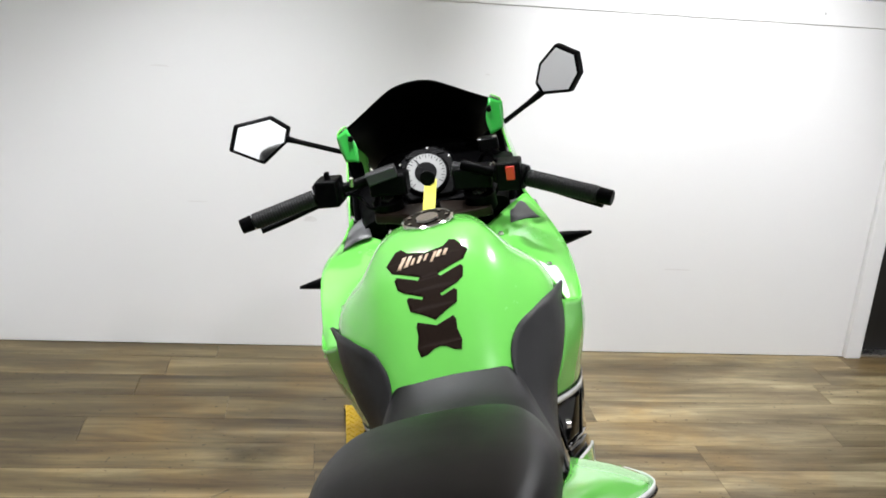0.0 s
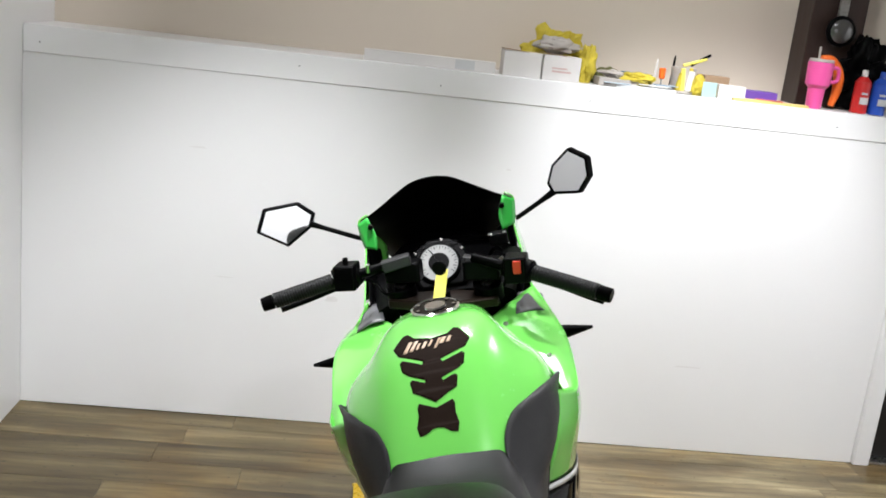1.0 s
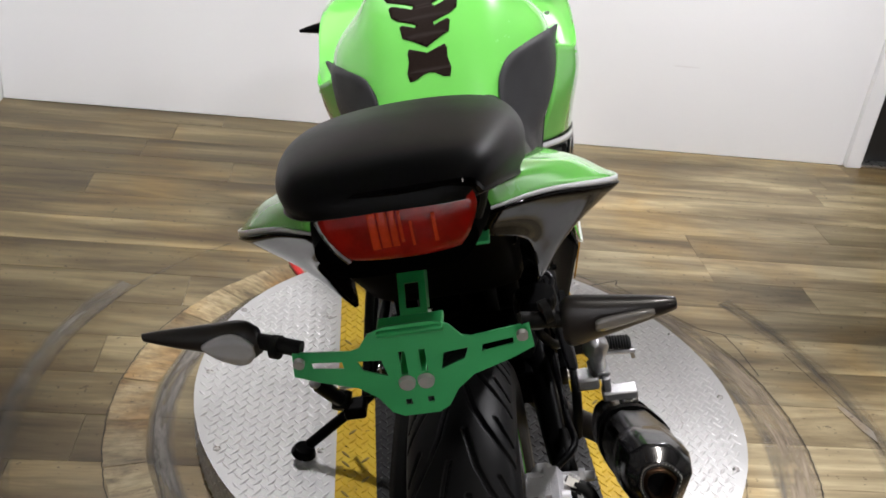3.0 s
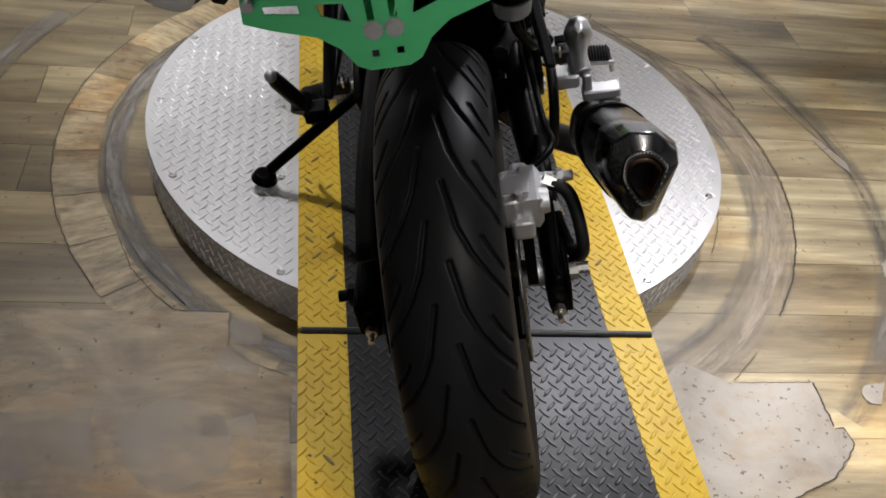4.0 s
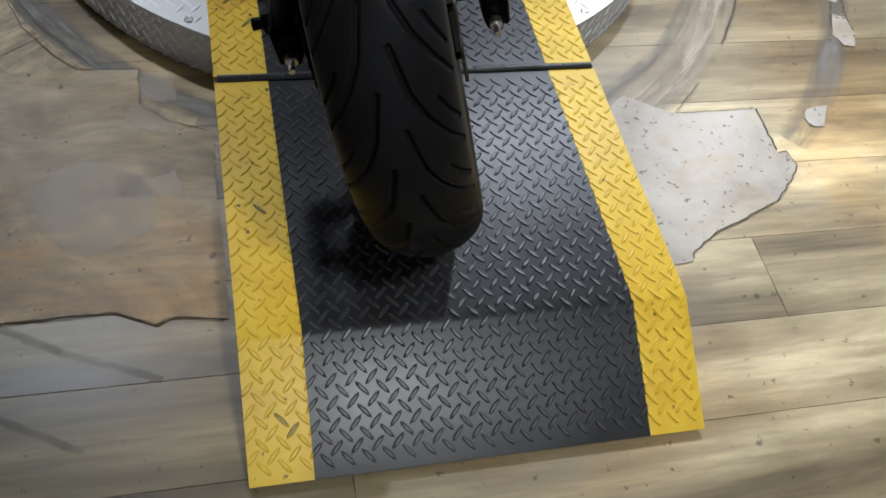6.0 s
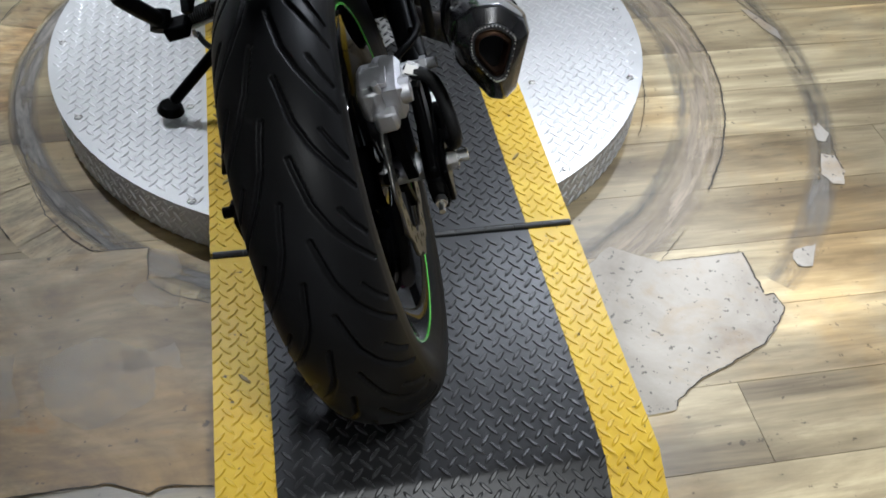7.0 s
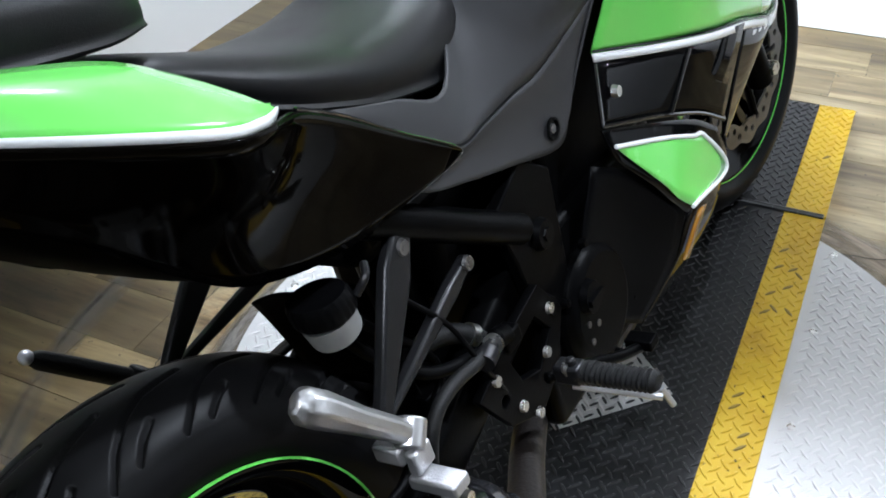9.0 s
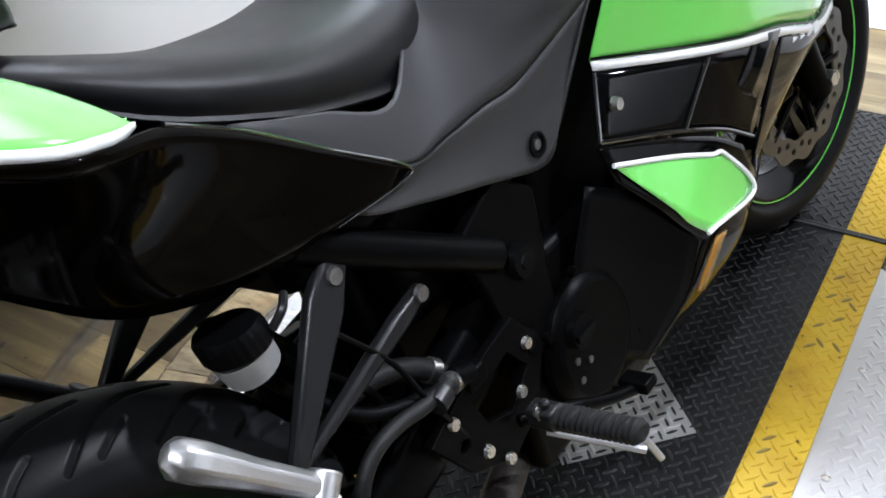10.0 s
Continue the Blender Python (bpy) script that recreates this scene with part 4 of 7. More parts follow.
# pillion peg hangers with folded pegs
for sx in (1, -1):
    g = G()
    base = Vector((sx * 0.150, 0.205, 0.490))
    for top, w in ((Vector((sx * 0.128, 0.322, 0.602)), 0.017), (Vector((sx * 0.128, 0.400, 0.526)), 0.0085)):
        dd = (top - base).normalized()
        t = Vector((0, -dd.z, dd.y))
        secs = []
        for q, ww in ((base, w * 0.45), (base.lerp(top, 0.85), w * 1.2), (top + dd * 0.016, w * 0.8)):
            secs.append([q + t * ww + Vector((0.007, 0, 0)), q - t * ww + Vector((0.007, 0, 0)), q - t * ww - Vector((0.007, 0, 0)), q + t * ww - Vector((0.007, 0, 0))])
        g.loft(secs, smooth=False)
    hang = part("pillion_hanger", g, GREYMETAL, bike, "grey V-shaped pillion peg hanger", bevel=0.004)
    for y, z in ((0.322, 0.602), (0.405, 0.530)):
        part("bolt", G().cyl((sx * 0.134, y, z), (sx * 0.1385, y, z), 0.009, 0.0075, 16).cyl((sx * 0.1385, y, z), (sx * 0.139, y, z), 0.004, 0.004, 6), BOLT, hang)
    g = G()
    tip = Vector((0.180, 0.106, 0.604)) if sx > 0 else Vector((-0.190, 0.110, 0.592))
    root = Vector((sx * 0.186, 0.200, 0.492))
    dd = (tip - root).normalized()
    side = dd.cross(Vector((sx, 0.25, 0))).normalized() if sx > 0 else dd.cross(Vector((-1, 0.25, 0))).normalized()
    up = dd.cross(side)
    secs = []
    for t, w, h in (((0.0, 0.011, 0.010), (0.10, 0.012, 0.011), (0.45, 0.013, 0.011), (0.80, 0.0165, 0.018), (0.93, 0.016, 0.015), (1.0, 0.008, 0.005)) if sx > 0 else ((0.0, 0.010, 0.008), (0.12, 0.012, 0.009), (0.5, 0.012, 0.009), (0.9, 0.011, 0.008), (1.0, 0.006, 0.004))):
        c = root.lerp(tip, t)
        secs.append([c + side * (w * math.cos(a)) + up * (h * math.sin(a)) for a in np.linspace(0.39, 2 * math.pi + 0.39, 8, endpoint=False)])
    g.loft(secs, smooth=False)
    g.cyl(root - side * 0.014, root + side * 0.014, 0.014, n=16)
    peg = part("pillion_peg", g, PEGALU if sx > 0 else GRIP, hang, "bare aluminium folding pillion peg" if sx > 0 else "black rubber folding pillion peg", bevel=0.002)
    if sx < 0:
        part("peg_tip", G().ball(tip, (0.008, 0.008, 0.008)), ALU, peg, "bare metal peg tip")
    part("pivot_bracket", G().box((sx * 0.168 - 0.016, 0.18, 0.468), (sx * 0.168 + 0.016, 0.212, 0.488)), ALU if sx > 0 else DARKMETAL, hang, bevel=0.004)

# rear brake reservoir
cup = part("brake_reservoir", G().cyl((0.108, 0.234, 0.568), (0.110, 0.228, 0.592), 0.025, 0.027, 24), CUPWHITE, bike, "white translucent brake fluid cup")
g = G().loft([[(0.110 + dx + (r + k * math.cos(24 * a)) * math.cos(a), 0.228 + dy + (r + k * math.cos(24 * a)) * math.sin(a), z) for a in np.linspace(0, 2 * math.pi, 96, endpoint=False)]
              for r, k, dx, dy, z in ((0.0285, 0.0, 0.0, 0.0, 0.590), (0.0300, 0.0006, 0.0, 0.0, 0.593), (0.0296, 0.0006, 0.001, -0.003, 0.609), (0.0270, 0.0, 0.0015, -0.004, 0.6145), (0.0150, 0.0, 0.0015, -0.004, 0.6160))], smooth=False)
part("cap", g, SATIN, cup, "black ribbed cap")
part("cup_clip", G().tube([(0.132, 0.250, 0.598), (0.138, 0.262, 0.610), (0.130, 0.274, 0.616)], 0.004, 8), GREYMETAL, cup, "bare metal mounting clip")
part("hose", G().tube([(0.108, 0.237, 0.561), (0.112, 0.26, 0.52), (0.132, 0.30, 0.47), (0.140, 0.37, 0.44), (0.138, 0.42, 0.42)], 0.007), SATIN, cup)

g = G().tube([(0.138, 0.405, 0.430), (0.148, 0.378, 0.441), (0.150, 0.348, 0.445), (0.151, 0.313, 0.452), (0.152, 0.280, 0.450), (0.152, 0.255, 0.432), (0.150, 0.240, 0.395), (0.145, 0.240, 0.340)], 0.0075, 12)
hs = part("brake_line", g, GRIP, bike, "black rubber brake line with metal collars")
for p, q in (((0.150, 0.378, 0.4395), (0.153, 0.360, 0.438)), ((0.139, 0.404, 0.431), (0.144, 0.392, 0.436))):
    part("collar", G().cyl(p, q, 0.0115, n=16), GREYMETAL if p[1] > 0.37 and p[1] < 0.39 else STEEL, hs)
part("master_cylinder", G().cyl((0.138, 0.425, 0.425), (0.142, 0.40, 0.437), 0.013, 0.011, 14).box((0.128, 0.410, 0.410), (0.150, 0.440, 0.432)), DARKMETAL, bike, "black rear brake master cylinder", bevel=0.003)
part("wire", G().tube([(0.135, 0.30, 0.56), (0.142, 0.34, 0.50), (0.148, 0.36, 0.44), (0.14, 0.40, 0.36)], 0.003, 8), SATIN, bike)

# rider pegs, heel plates and pedals
for sx in (1, -1):
    g = flat([[(0.345, 0.395), (0.42, 0.425), (0.50, 0.440), (0.535, 0.385), (0.50, 0.325), (0.445, 0.300), (0.385, 0.330)], [(0.412, 0.398), (0.478, 0.412), (0.502, 0.378), (0.462, 0.348), (0.425, 0.362)], circle(0.008, 12, (0.385, 0.365))], 0.012)
    hp = part("heel_plate", g, DARKMETAL, bike, "black footrest hanger plate with a window", bevel=0.002, m=Matrix.Translation((sx * 0.138, 0, 0)) @ pose(0, 0, 0, 90, 0, 90))
    HPI = (Matrix.Translation((sx * 0.138, 0, 0)) @ pose(0, 0, 0, 90, 0, 90)).inverted()
    for y, z in ((0.379, 0.398), (0.508, 0.402), (0.435, 0.308), (0.410, 0.338), (0.480, 0.360)):
        part("bolt", G().cyl((sx * 0.144, y, z), (sx * 0.1485, y, z), 0.0075, 0.0062, 14).cyl((sx * 0.1485, y, z), (sx * 0.149, y, z), 0.0035, 0.0035, 6), STEEL, hp, m=HPI)
    a, b = Vector((sx * 0.180, 0.470, 0.346)), Vector((sx * 0.262, 0.508, 0.312))
    dd = (b - a).normalized()
    g = G()
    secs = []
    for t, w, h in [(0, 0.012, 0.010)] + [(0.06 + 0.03 * k, 0.0165 if k % 2 else 0.0145, 0.013 if k % 2 else 0.0095) for k in range(30)] + [(1.0, 0.012, 0.008)]:
        c = a.lerp(b, t)
        secs.append([c + Vector((0, w * math.cos(q), h * math.sin(q))) for q in np.linspace(0, 2 * math.pi, 8, endpoint=False)])
    g.loft(secs, na=120, nv=20)
    pg = part("foot_peg", g, GRIP, hp, "ribbed rubber foot peg", m=HPI)
    part("peg_underside", G().tube([a + Vector((0, -0.008, -0.015)), b + Vector((sx * 0.004, -0.008, -0.014))], 0.0045, 8).cyl(b + Vector((0, 0, -0.008)), b + Vector((sx * 0.004, 0.012, -0.042)), 0.004), ALU, pg)
    part("peg_joint", G().box(a - Vector((0.020, 0.012, 0.013)), a + Vector((0.012, 0.012, 0.010))).cyl(a + Vector((0, 0, -0.02)), a + Vector((0, 0, 0.018)), 0.006), GREYMETAL, pg, bevel=0.003)
    for k in range(4):
        part("peg_washer", G().cyl(a + Vector((sx * -0.004, -0.010 + 0.004 * k, 0.012 - 0.008 * k)), a + Vector((sx * -0.001, -0.010 + 0.004 * k, 0.012 - 0.008 * k)), 0.007, n=14), STEEL, pg)
part("brake_pedal", G().tube([(0.152, 0.455, 0.342), (0.180, 0.505, 0.328), (0.192, 0.548, 0.306), (0.196, 0.600, 0.282)], 0.0075, 8).box((0.178, 0.594, 0.280), (0.214, 0.618, 0.294)), DARKMETAL, bike, "black rear brake pedal", bevel=0.002)
part("gear_lever", G().tube([(-0.150, 0.46, 0.34), (-0.165, 0.55, 0.33), (-0.168, 0.62, 0.34)], 0.007, 8).cyl((-0.16, 0.625, 0.343), (-0.20, 0.625, 0.343), 0.009), DARKMETAL, bike, "black gear lever")

# engine and frame
g = G()
g.box((-0.125, 0.50, 0.22), (0.125, 0.86, 0.46))
g.box((-0.11, 0.62, 0.44), (0.11, 0.90, 0.66))
g.cyl((0.12, 0.62, 0.33), (0.150, 0.62, 0.33), 0.085, 0.078, 36)
g.cyl((-0.12, 0.78, 0.34), (-0.16, 0.78, 0.34), 0.075, 0.070, 36)
eng = part("engine", g, DARKMETAL, bike, "black twin-cylinder engine", bevel=0.012)
g = G()
for y, z in ((0.545, 0.265), (0.54, 0.385), (0.61, 0.425), (0.69, 0.39), (0.70, 0.285), (0.63, 0.245)):
    part("case_bolt", G().cyl((0.143, y, z), (0.1515, y, z), 0.006, 0.005, n=12).cyl((0.1515, y, z), (0.152, y, z), 0.003, n=6), DARKMETAL, eng)
part("oil_filler", G().cyl((0.150, 0.585, 0.365), (0.160, 0.585, 0.365), 0.022, 0.020, 24).box((0.160, 0.568, 0.361), (0.165, 0.602, 0.369)), SATIN, eng)
part("header_pipe", G().tube([(0.06, 0.88, 0.50), (0.07, 0.95, 0.42), (0.07, 0.93, 0.26), (0.07, 0.80, 0.17), (0.06, 0.56, 0.20)], 0.02, 12), RUST, eng, "rusty exhaust header")
part("water_hose", G().tube([(0.085, 0.290, 0.470), (0.095, 0.330, 0.470), (0.100, 0.360, 0.464), (0.102, 0.390, 0.448), (0.106, 0.416, 0.424), (0.110, 0.430, 0.400)], 0.0115, 12), GRIP, eng)
part("hose_clamp", G().cyl((0.104, 0.405, 0.436), (0.106, 0.413, 0.428), 0.0135, n=18), STEEL, eng)
part("crank_cap", G().cyl((0.130, 0.580, 0.318), (0.149, 0.580, 0.318), 0.027, 0.024, 28), DARKMETAL, eng, "dark round engine cap with three bolts", bevel=0.002)
for q in range(3):
    part("bolt", G().cyl((0.149, 0.580 + 0.015 * math.cos(2.1 * q), 0.318 + 0.015 * math.sin(2.1 * q)), (0.1515, 0.580 + 0.015 * math.cos(2.1 * q), 0.318 + 0.015 * math.sin(2.1 * q)), 0.0045, n=10), BOLT, eng)
g = G()
for sx in (1, -1):
    g.tube([(sx * 0.118, 0.30, 0.645), (sx * 0.126, 0.42, 0.565), (sx * 0.128, 0.52, 0.500)], 0.019, 12)
    g.tube([(sx * 0.105, 0.50, 0.520), (sx * 0.115, 0.68, 0.640), (sx * 0.105, 0.88, 0.74), (sx * 0.05, 1.06, 0.80)], 0.024, 12)
    g.prism([(0.47, 0.54), (0.545, 0.575), (0.60, 0.535), (0.585, 0.40), (0.54, 0.36), (0.50, 0.38), (0.49, 0.47)], sx * 0.118, sx * 0.134)
    g.tube([(sx * 0.09, 0.05, 0.80), (sx * 0.10, 0.20, 0.74), (sx * 0.115, 0.36, 0.62)], 0.014, 10)
fr = part("frame", g, DARKMETAL, bike, "black tubular steel frame", bevel=0.003)
for sx in (1, -1):
    for y, z, r in ((0.545, 0.478, 0.020), (0.515, 0.395, 0.018)):
        part("pivot_cover", G().cyl((sx * 0.134, y, z), (sx * 0.144, y, z), r, r * 0.85, 24).cyl((sx * 0.144, y, z), (sx * 0.146, y, z), r * 0.45, r * 0.4, 6), SATIN, fr)
g = G().box((-0.085, 0.42, 0.46), (0.085, 0.62, 0.74)).box((-0.10, 0.30, 0.58), (0.10, 0.46, 0.72))
part("airbox", g, SATIN, bike, "black airbox", bevel=0.02)
part("shock", G().cyl((0.02, 0.42, 0.36), (0.02, 0.40, 0.62), 0.03, 0.03, 20), DARKMETAL, bike)

# side stand
part("side_stand", G().tube([(-0.13, 0.56, 0.30), (-0.20, 0.57, 0.245), (-0.375, 0.562, 0.128)], 0.011, 10).cyl((-0.392, 0.562, 0.108), (-0.385, 0.562, 0.122), 0.026, 0.020, 20).tube([(-0.26, 0.566, 0.205), (-0.285, 0.60, 0.205), (-0.30, 0.63, 0.21)], 0.006, 8), DARKMETAL, bike, "black side stand", bevel=0.002)

# ---- tail ----
def half_loft(rows, top=None):
    """Sections across X: (y, [(x, z), ...] from top centre to bottom centre on the right)."""
    secs = []
    for y, pts in rows:
        loop = [(x, y, z) for x, z in pts] + [(-x, y, z) for x, z in reversed(pts[1:-1] if pts[-1][0] == 0 else pts[1:])]
        secs.append(loop)
    return secs


def cushion(rows):
    """(y, top z, half width, bottom z) rows of a seat cushion."""
    out = []
    for y, t, w, b in rows:
        h = t - b
        out.append((y, [(0, t), (w * 0.5, t - 0.04 * h), (w * 0.85, t - 0.18 * h), (w, t - 0.5 * h), (w * 0.98, t - 0.85 * h), (w * 0.9, b), (0, b)]))
    return half_loft(out)


part("pillion_seat", G().loft(cushion([(-0.166, 0.972, 0.050, 0.958), (-0.155, 0.984, 0.078, 0.954), (-0.12, 0.998, 0.102, 0.945), (-0.03, 0.992, 0.124, 0.913), (0.06, 0.972, 0.128, 0.893), (0.14, 0.948, 0.118, 0.878), (0.185, 0.928, 0.10, 0.875), (0.200, 0.905, 0.08, 0.872)]), na=40, nv=64), VINYL, bike, "black vinyl pillion seat")
part("rider_seat", G().loft(cushion([(0.125, 0.875, 0.085, 0.845), (0.17, 0.866, 0.118, 0.825), (0.24, 0.838, 0.136, 0.780), (0.31, 0.812, 0.140, 0.748), (0.38, 0.794, 0.136, 0.722), (0.47, 0.788, 0.126, 0.700), (0.535, 0.797, 0.114, 0.706), (0.565, 0.806, 0.100, 0.722), (0.578, 0.798, 0.08, 0.738)]), na=44, nv=64), VINYL, bike, "black vinyl rider seat")
side_covers, seams = [], []
# tail body core
part("undertail", G().loft(half_loft([(-0.150, [(0, 0.945), (0.05, 0.94), (0.074, 0.925), (0.072, 0.905), (0.05, 0.888), (0, 0.886)]), (-0.08, [(0, 0.945), (0.08, 0.935), (0.092, 0.912), (0.086, 0.894), (0.074, 0.885), (0, 0.882)]), (0.02, [(0, 0.92), (0.09, 0.91), (0.110, 0.87), (0.100, 0.83), (0.085, 0.792), (0, 0.785)]), (0.10, [(0, 0.885), (0.09, 0.875), (0.115, 0.84), (0.105, 0.79), (0.088, 0.725), (0, 0.715)]), (0.17, [(0, 0.85), (0.09, 0.84), (0.118, 0.80), (0.105, 0.74), (0.09, 0.672), (0, 0.662)]), (0.26, [(0, 0.78), (0.09, 0.77), (0.105, 0.75), (0.10, 0.70), (0.09, 0.650), (0, 0.64)])]), na=28, nv=48), UNDERBLACK, bike, "black plastic undertail")
for sx in (1, -1):
    def S(pts):
        return [(sx * x, y, z) for x, y, z in pts]
    upper = S([(0.078, -0.105, 0.940), (0.108, -0.04, 0.930), (0.134, 0.04, 0.905), (0.142, 0.11, 0.880), (0.154, 0.150, 0.852), (0.178, 0.170, 0.829), (0.200, 0.177, 0.814)])
    lower = S([(0.086, -0.100, 0.915), (0.140, -0.035, 0.895), (0.200, 0.045, 0.858), (0.226, 0.110, 0.829), (0.222, 0.145, 0.819), (0.212, 0.165, 0.814), (0.202, 0.180, 0.811)])
    mid = [tuple((np.array(a) + np.array(b)) / 2 + np.array((sx * 0.004, 0, 0.006)) * k) for a, b, k in zip(upper, lower, (0.5, 1, 1.2, 0.8, 0.4, 0.1, 0))]
    part("tail_cowl", G().patch(list(zip(upper, mid, lower)), 30, 10), GREEN, bike, "lime green tail cowl panel", thick=0.0018)
    low2 = [tuple(np.array(p) + np.array((sx * 0.002, -0.001, -w))) for p, w in zip(lower, (0.002, 0.004, 0.006, 0.007, 0.007, 0.006, 0.003))]
    part("tail_stripe", G().patch(list(zip([tuple(np.array(p) + np.array((sx * 0.0025, 0, 0.0005))) for p in lower], low2)), 30, 3), WHITEPAINT, bike, "white pinstripe", thick=0.002)
    u = low2[:5] + S([(0.197, 0.200, 0.799), (0.172, 0.270, 0.760), (0.157, 0.345, 0.707), (0.150, 0.428, 0.648)])
    l = S([(0.076, -0.085, 0.880), (0.112, -0.01, 0.830), (0.118, 0.05, 0.778), (0.118, 0.10, 0.722), (0.118, 0.15, 0.676), (0.128, 0.21, 0.652), (0.140, 0.27, 0.645), (0.146, 0.335, 0.643), (0.148, 0.405, 0.641)])
    m2 = [tuple((np.array(a) * 0.55 + np.array(b) * 0.45) + np.array((-sx * 0.014, 0, -0.006)) * k) for a, b, k in zip(u, l, (0.3, 0.8, 1.2, 1.2, 1.0, 0.7, 0.3, 0.1, 0))]
    part("tail_lower_panel", G().patch(list(zip(u, m2, l)), 36, 12), TAILBLACK, bike, "black lower tail panel", thick=0.003)
    part("rolled_edge", G().tube([tuple(np.array(p) + np.array((sx * 0.001, 0, 0.001))) for p in u[5:]] + [tuple(np.array(p) + np.array((sx * 0.001, 0, 0))) for p in l[:6:-1]], 0.0018, 8, 40), EDGEGLOSS, bike)
    # seat side cover in dark grey plastic, rising beside the tank
    a = S([(0.140, 0.280, 0.759), (0.141, 0.365, 0.730), (0.138, 0.448, 0.704), (0.098, 0.545, 0.780), (0.112, 0.602, 0.824), (0.153, 0.664, 0.832), (0.212, 0.805, 0.812)])
    c_ = S([(0.141, 0.282, 0.756), (0.146, 0.355, 0.702), (0.147, 0.430, 0.650), (0.146, 0.487, 0.648), (0.146, 0.545, 0.650), (0.149, 0.606, 0.652), (0.168, 0.725, 0.692)])
    e = S([(0.139, 0.283, 0.754), (0.142, 0.335, 0.690), (0.142, 0.364, 0.637), (0.141, 0.440, 0.606), (0.139, 0.520, 0.579), (0.139, 0.621, 0.549), (0.145, 0.655, 0.580)])
    b1 = [tuple((np.array(p) + np.array(q)) / 2 + np.array((sx * 0.001, 0, 0))) for p, q in zip(a, c_)]
    d1 = [tuple((np.array(p) + np.array(q)) / 2 + np.array((-sx * 0.004, 0, 0))) for p, q in zip(c_, e)]
    g = G().patch(list(zip(a, b1, c_)), 40, 12)
    g.patch(list(zip(c_, d1, e)), 40, 12)
    g.patch(list(zip([(x, y, z) for x, y, z in S([(0.145, 0.655, 0.580), (0.174, 0.725, 0.692), (0.212, 0.805, 0.812)])], S([(0.140, 0.665, 0.575), (0.165, 0.740, 0.690), (0.190, 0.815, 0.790)]))), 12, 3)
    side_covers.append(part("side_cover", g, GREYPLASTIC, bike, "matte dark grey plastic side cover", thick=0.003, sharp=25))
    part("cover_bolt", G().rev([(0.0135, 0.0), (0.0135, 0.0025), (0.0105, 0.0025), (0.0095, -0.002), (0.0, -0.002)], (0, 0, 0), 28, close=False), SATIN, bike, "black recessed bolt cup", m=pose(sx * 0.1440, 0.612, 0.577))
    part("cover_bolt", G().cyl((sx * 0.140, 0.612, 0.577), (sx * 0.1455, 0.612, 0.577), 0.0065, 0.0055, 16).cyl((sx * 0.1455, 0.612, 0.577), (sx * 0.146, 0.612, 0.577), 0.003, 0.003, 6), BOLT, bike)
    seam = [tuple(np.array(p) + np.array((sx * 0.0012, 0, 0.0010))) for p in crom(c_, 25)[7:23]]
    part("cover_seam", G().tube(seam, 0.0022, 6), SATIN, bike, "dark seam in the side cover")
    seams.append([tuple(np.array(q) * (1 - v) + np.array(p) * v) for p, q, v in zip(crom(a, 25)[8:23], crom(c_, 25)[8:23], np.linspace(0.98, 0.12, 15))])

# tail light
rows = []
for z, w, yy in ((0.967, 0.058, -0.148), (0.962, 0.063, -0.162), (0.945, 0.069, -0.170), (0.920, 0.060, -0.172), (0.904, 0.049, -0.170), (0.899, 0.043, -0.160)):
    rows.append([(w * s * 1.04, yy + 0.007 * s * s, z) for s in np.linspace(-1, 1, 9)])
tl = part("tail_light", G().patch(rows, 16, 24), REDLENS, bike, "red tail light lens", thick=0.006, m=Matrix.Translation((0.008, 0.004, 0.007)))
for x0, w, z0, z1 in ((-0.0265, 0.0075, 0.911, 0.953), (-0.0175, 0.0085, 0.906, 0.956), (-0.0075, 0.0060, 0.908, 0.955), (0.0005, 0.0030, 0.920, 0.950), (0.010, 0.0025, 0.912, 0.940), (0.030, 0.0035, 0.916, 0.944)):
    part("reflector_rib", G().patch([[(x0 + w * k, -0.1728 + 0.007 * ((x0 + w * k) / 0.066) ** 2 + 0.004 * (abs(z - 0.93) / 0.025) ** 3, z) for z in np.linspace(z0, z1, 5)] for k in (0, 0.5, 1)], 4, 8), ORANGELENS, tl, thick=0.0004)
part("light_brow", G().tube([(-0.076, -0.150, 0.950), (-0.062, -0.160, 0.9645), (0.0, -0.1655, 0.9665), (0.062, -0.160, 0.9645), (0.076, -0.150, 0.950)], 0.0045, 8, 32), BLACKGLOSS, tl, "black lamp surround")
part("light_rim", G().tube([(-0.0745, -0.158, 0.945), (-0.064, -0.163, 0.920), (-0.052, -0.162, 0.902)], 0.0032, 8), CHROME, tl, "chrome edge strip")
part("light_housing", G().loft(half_loft([(-0.146, [(0, 0.967), (0.060, 0.966), (0.074, 0.945), (0.064, 0.917), (0.050, 0.899), (0, 0.893)]), (-0.130, [(0, 0.972), (0.066, 0.970), (0.082, 0.946), (0.072, 0.912), (0.054, 0.890), (0, 0.886)]), (-0.060, [(0, 0.965), (0.070, 0.960), (0.084, 0.94), (0.076, 0.905), (0.06, 0.885), (0, 0.880)])]), na=8, nv=48), SATIN, tl)

# tail tidy bracket and indicators
TIDY = Matrix.Translation((0.004, 0.011, 0.005))
half = [(0.020, 0.055), (0.036, 0.050), (0.046, 0.038), (0.054, 0.036), (0.106, 0.0415), (0.108, 0.019), (0.085, 0.010), (0.052, 0.000), (0.036, -0.012), (0.026, -0.027), (0.016, -0.032)]
outline = half + [(-x, z) for x, z in reversed(half)]


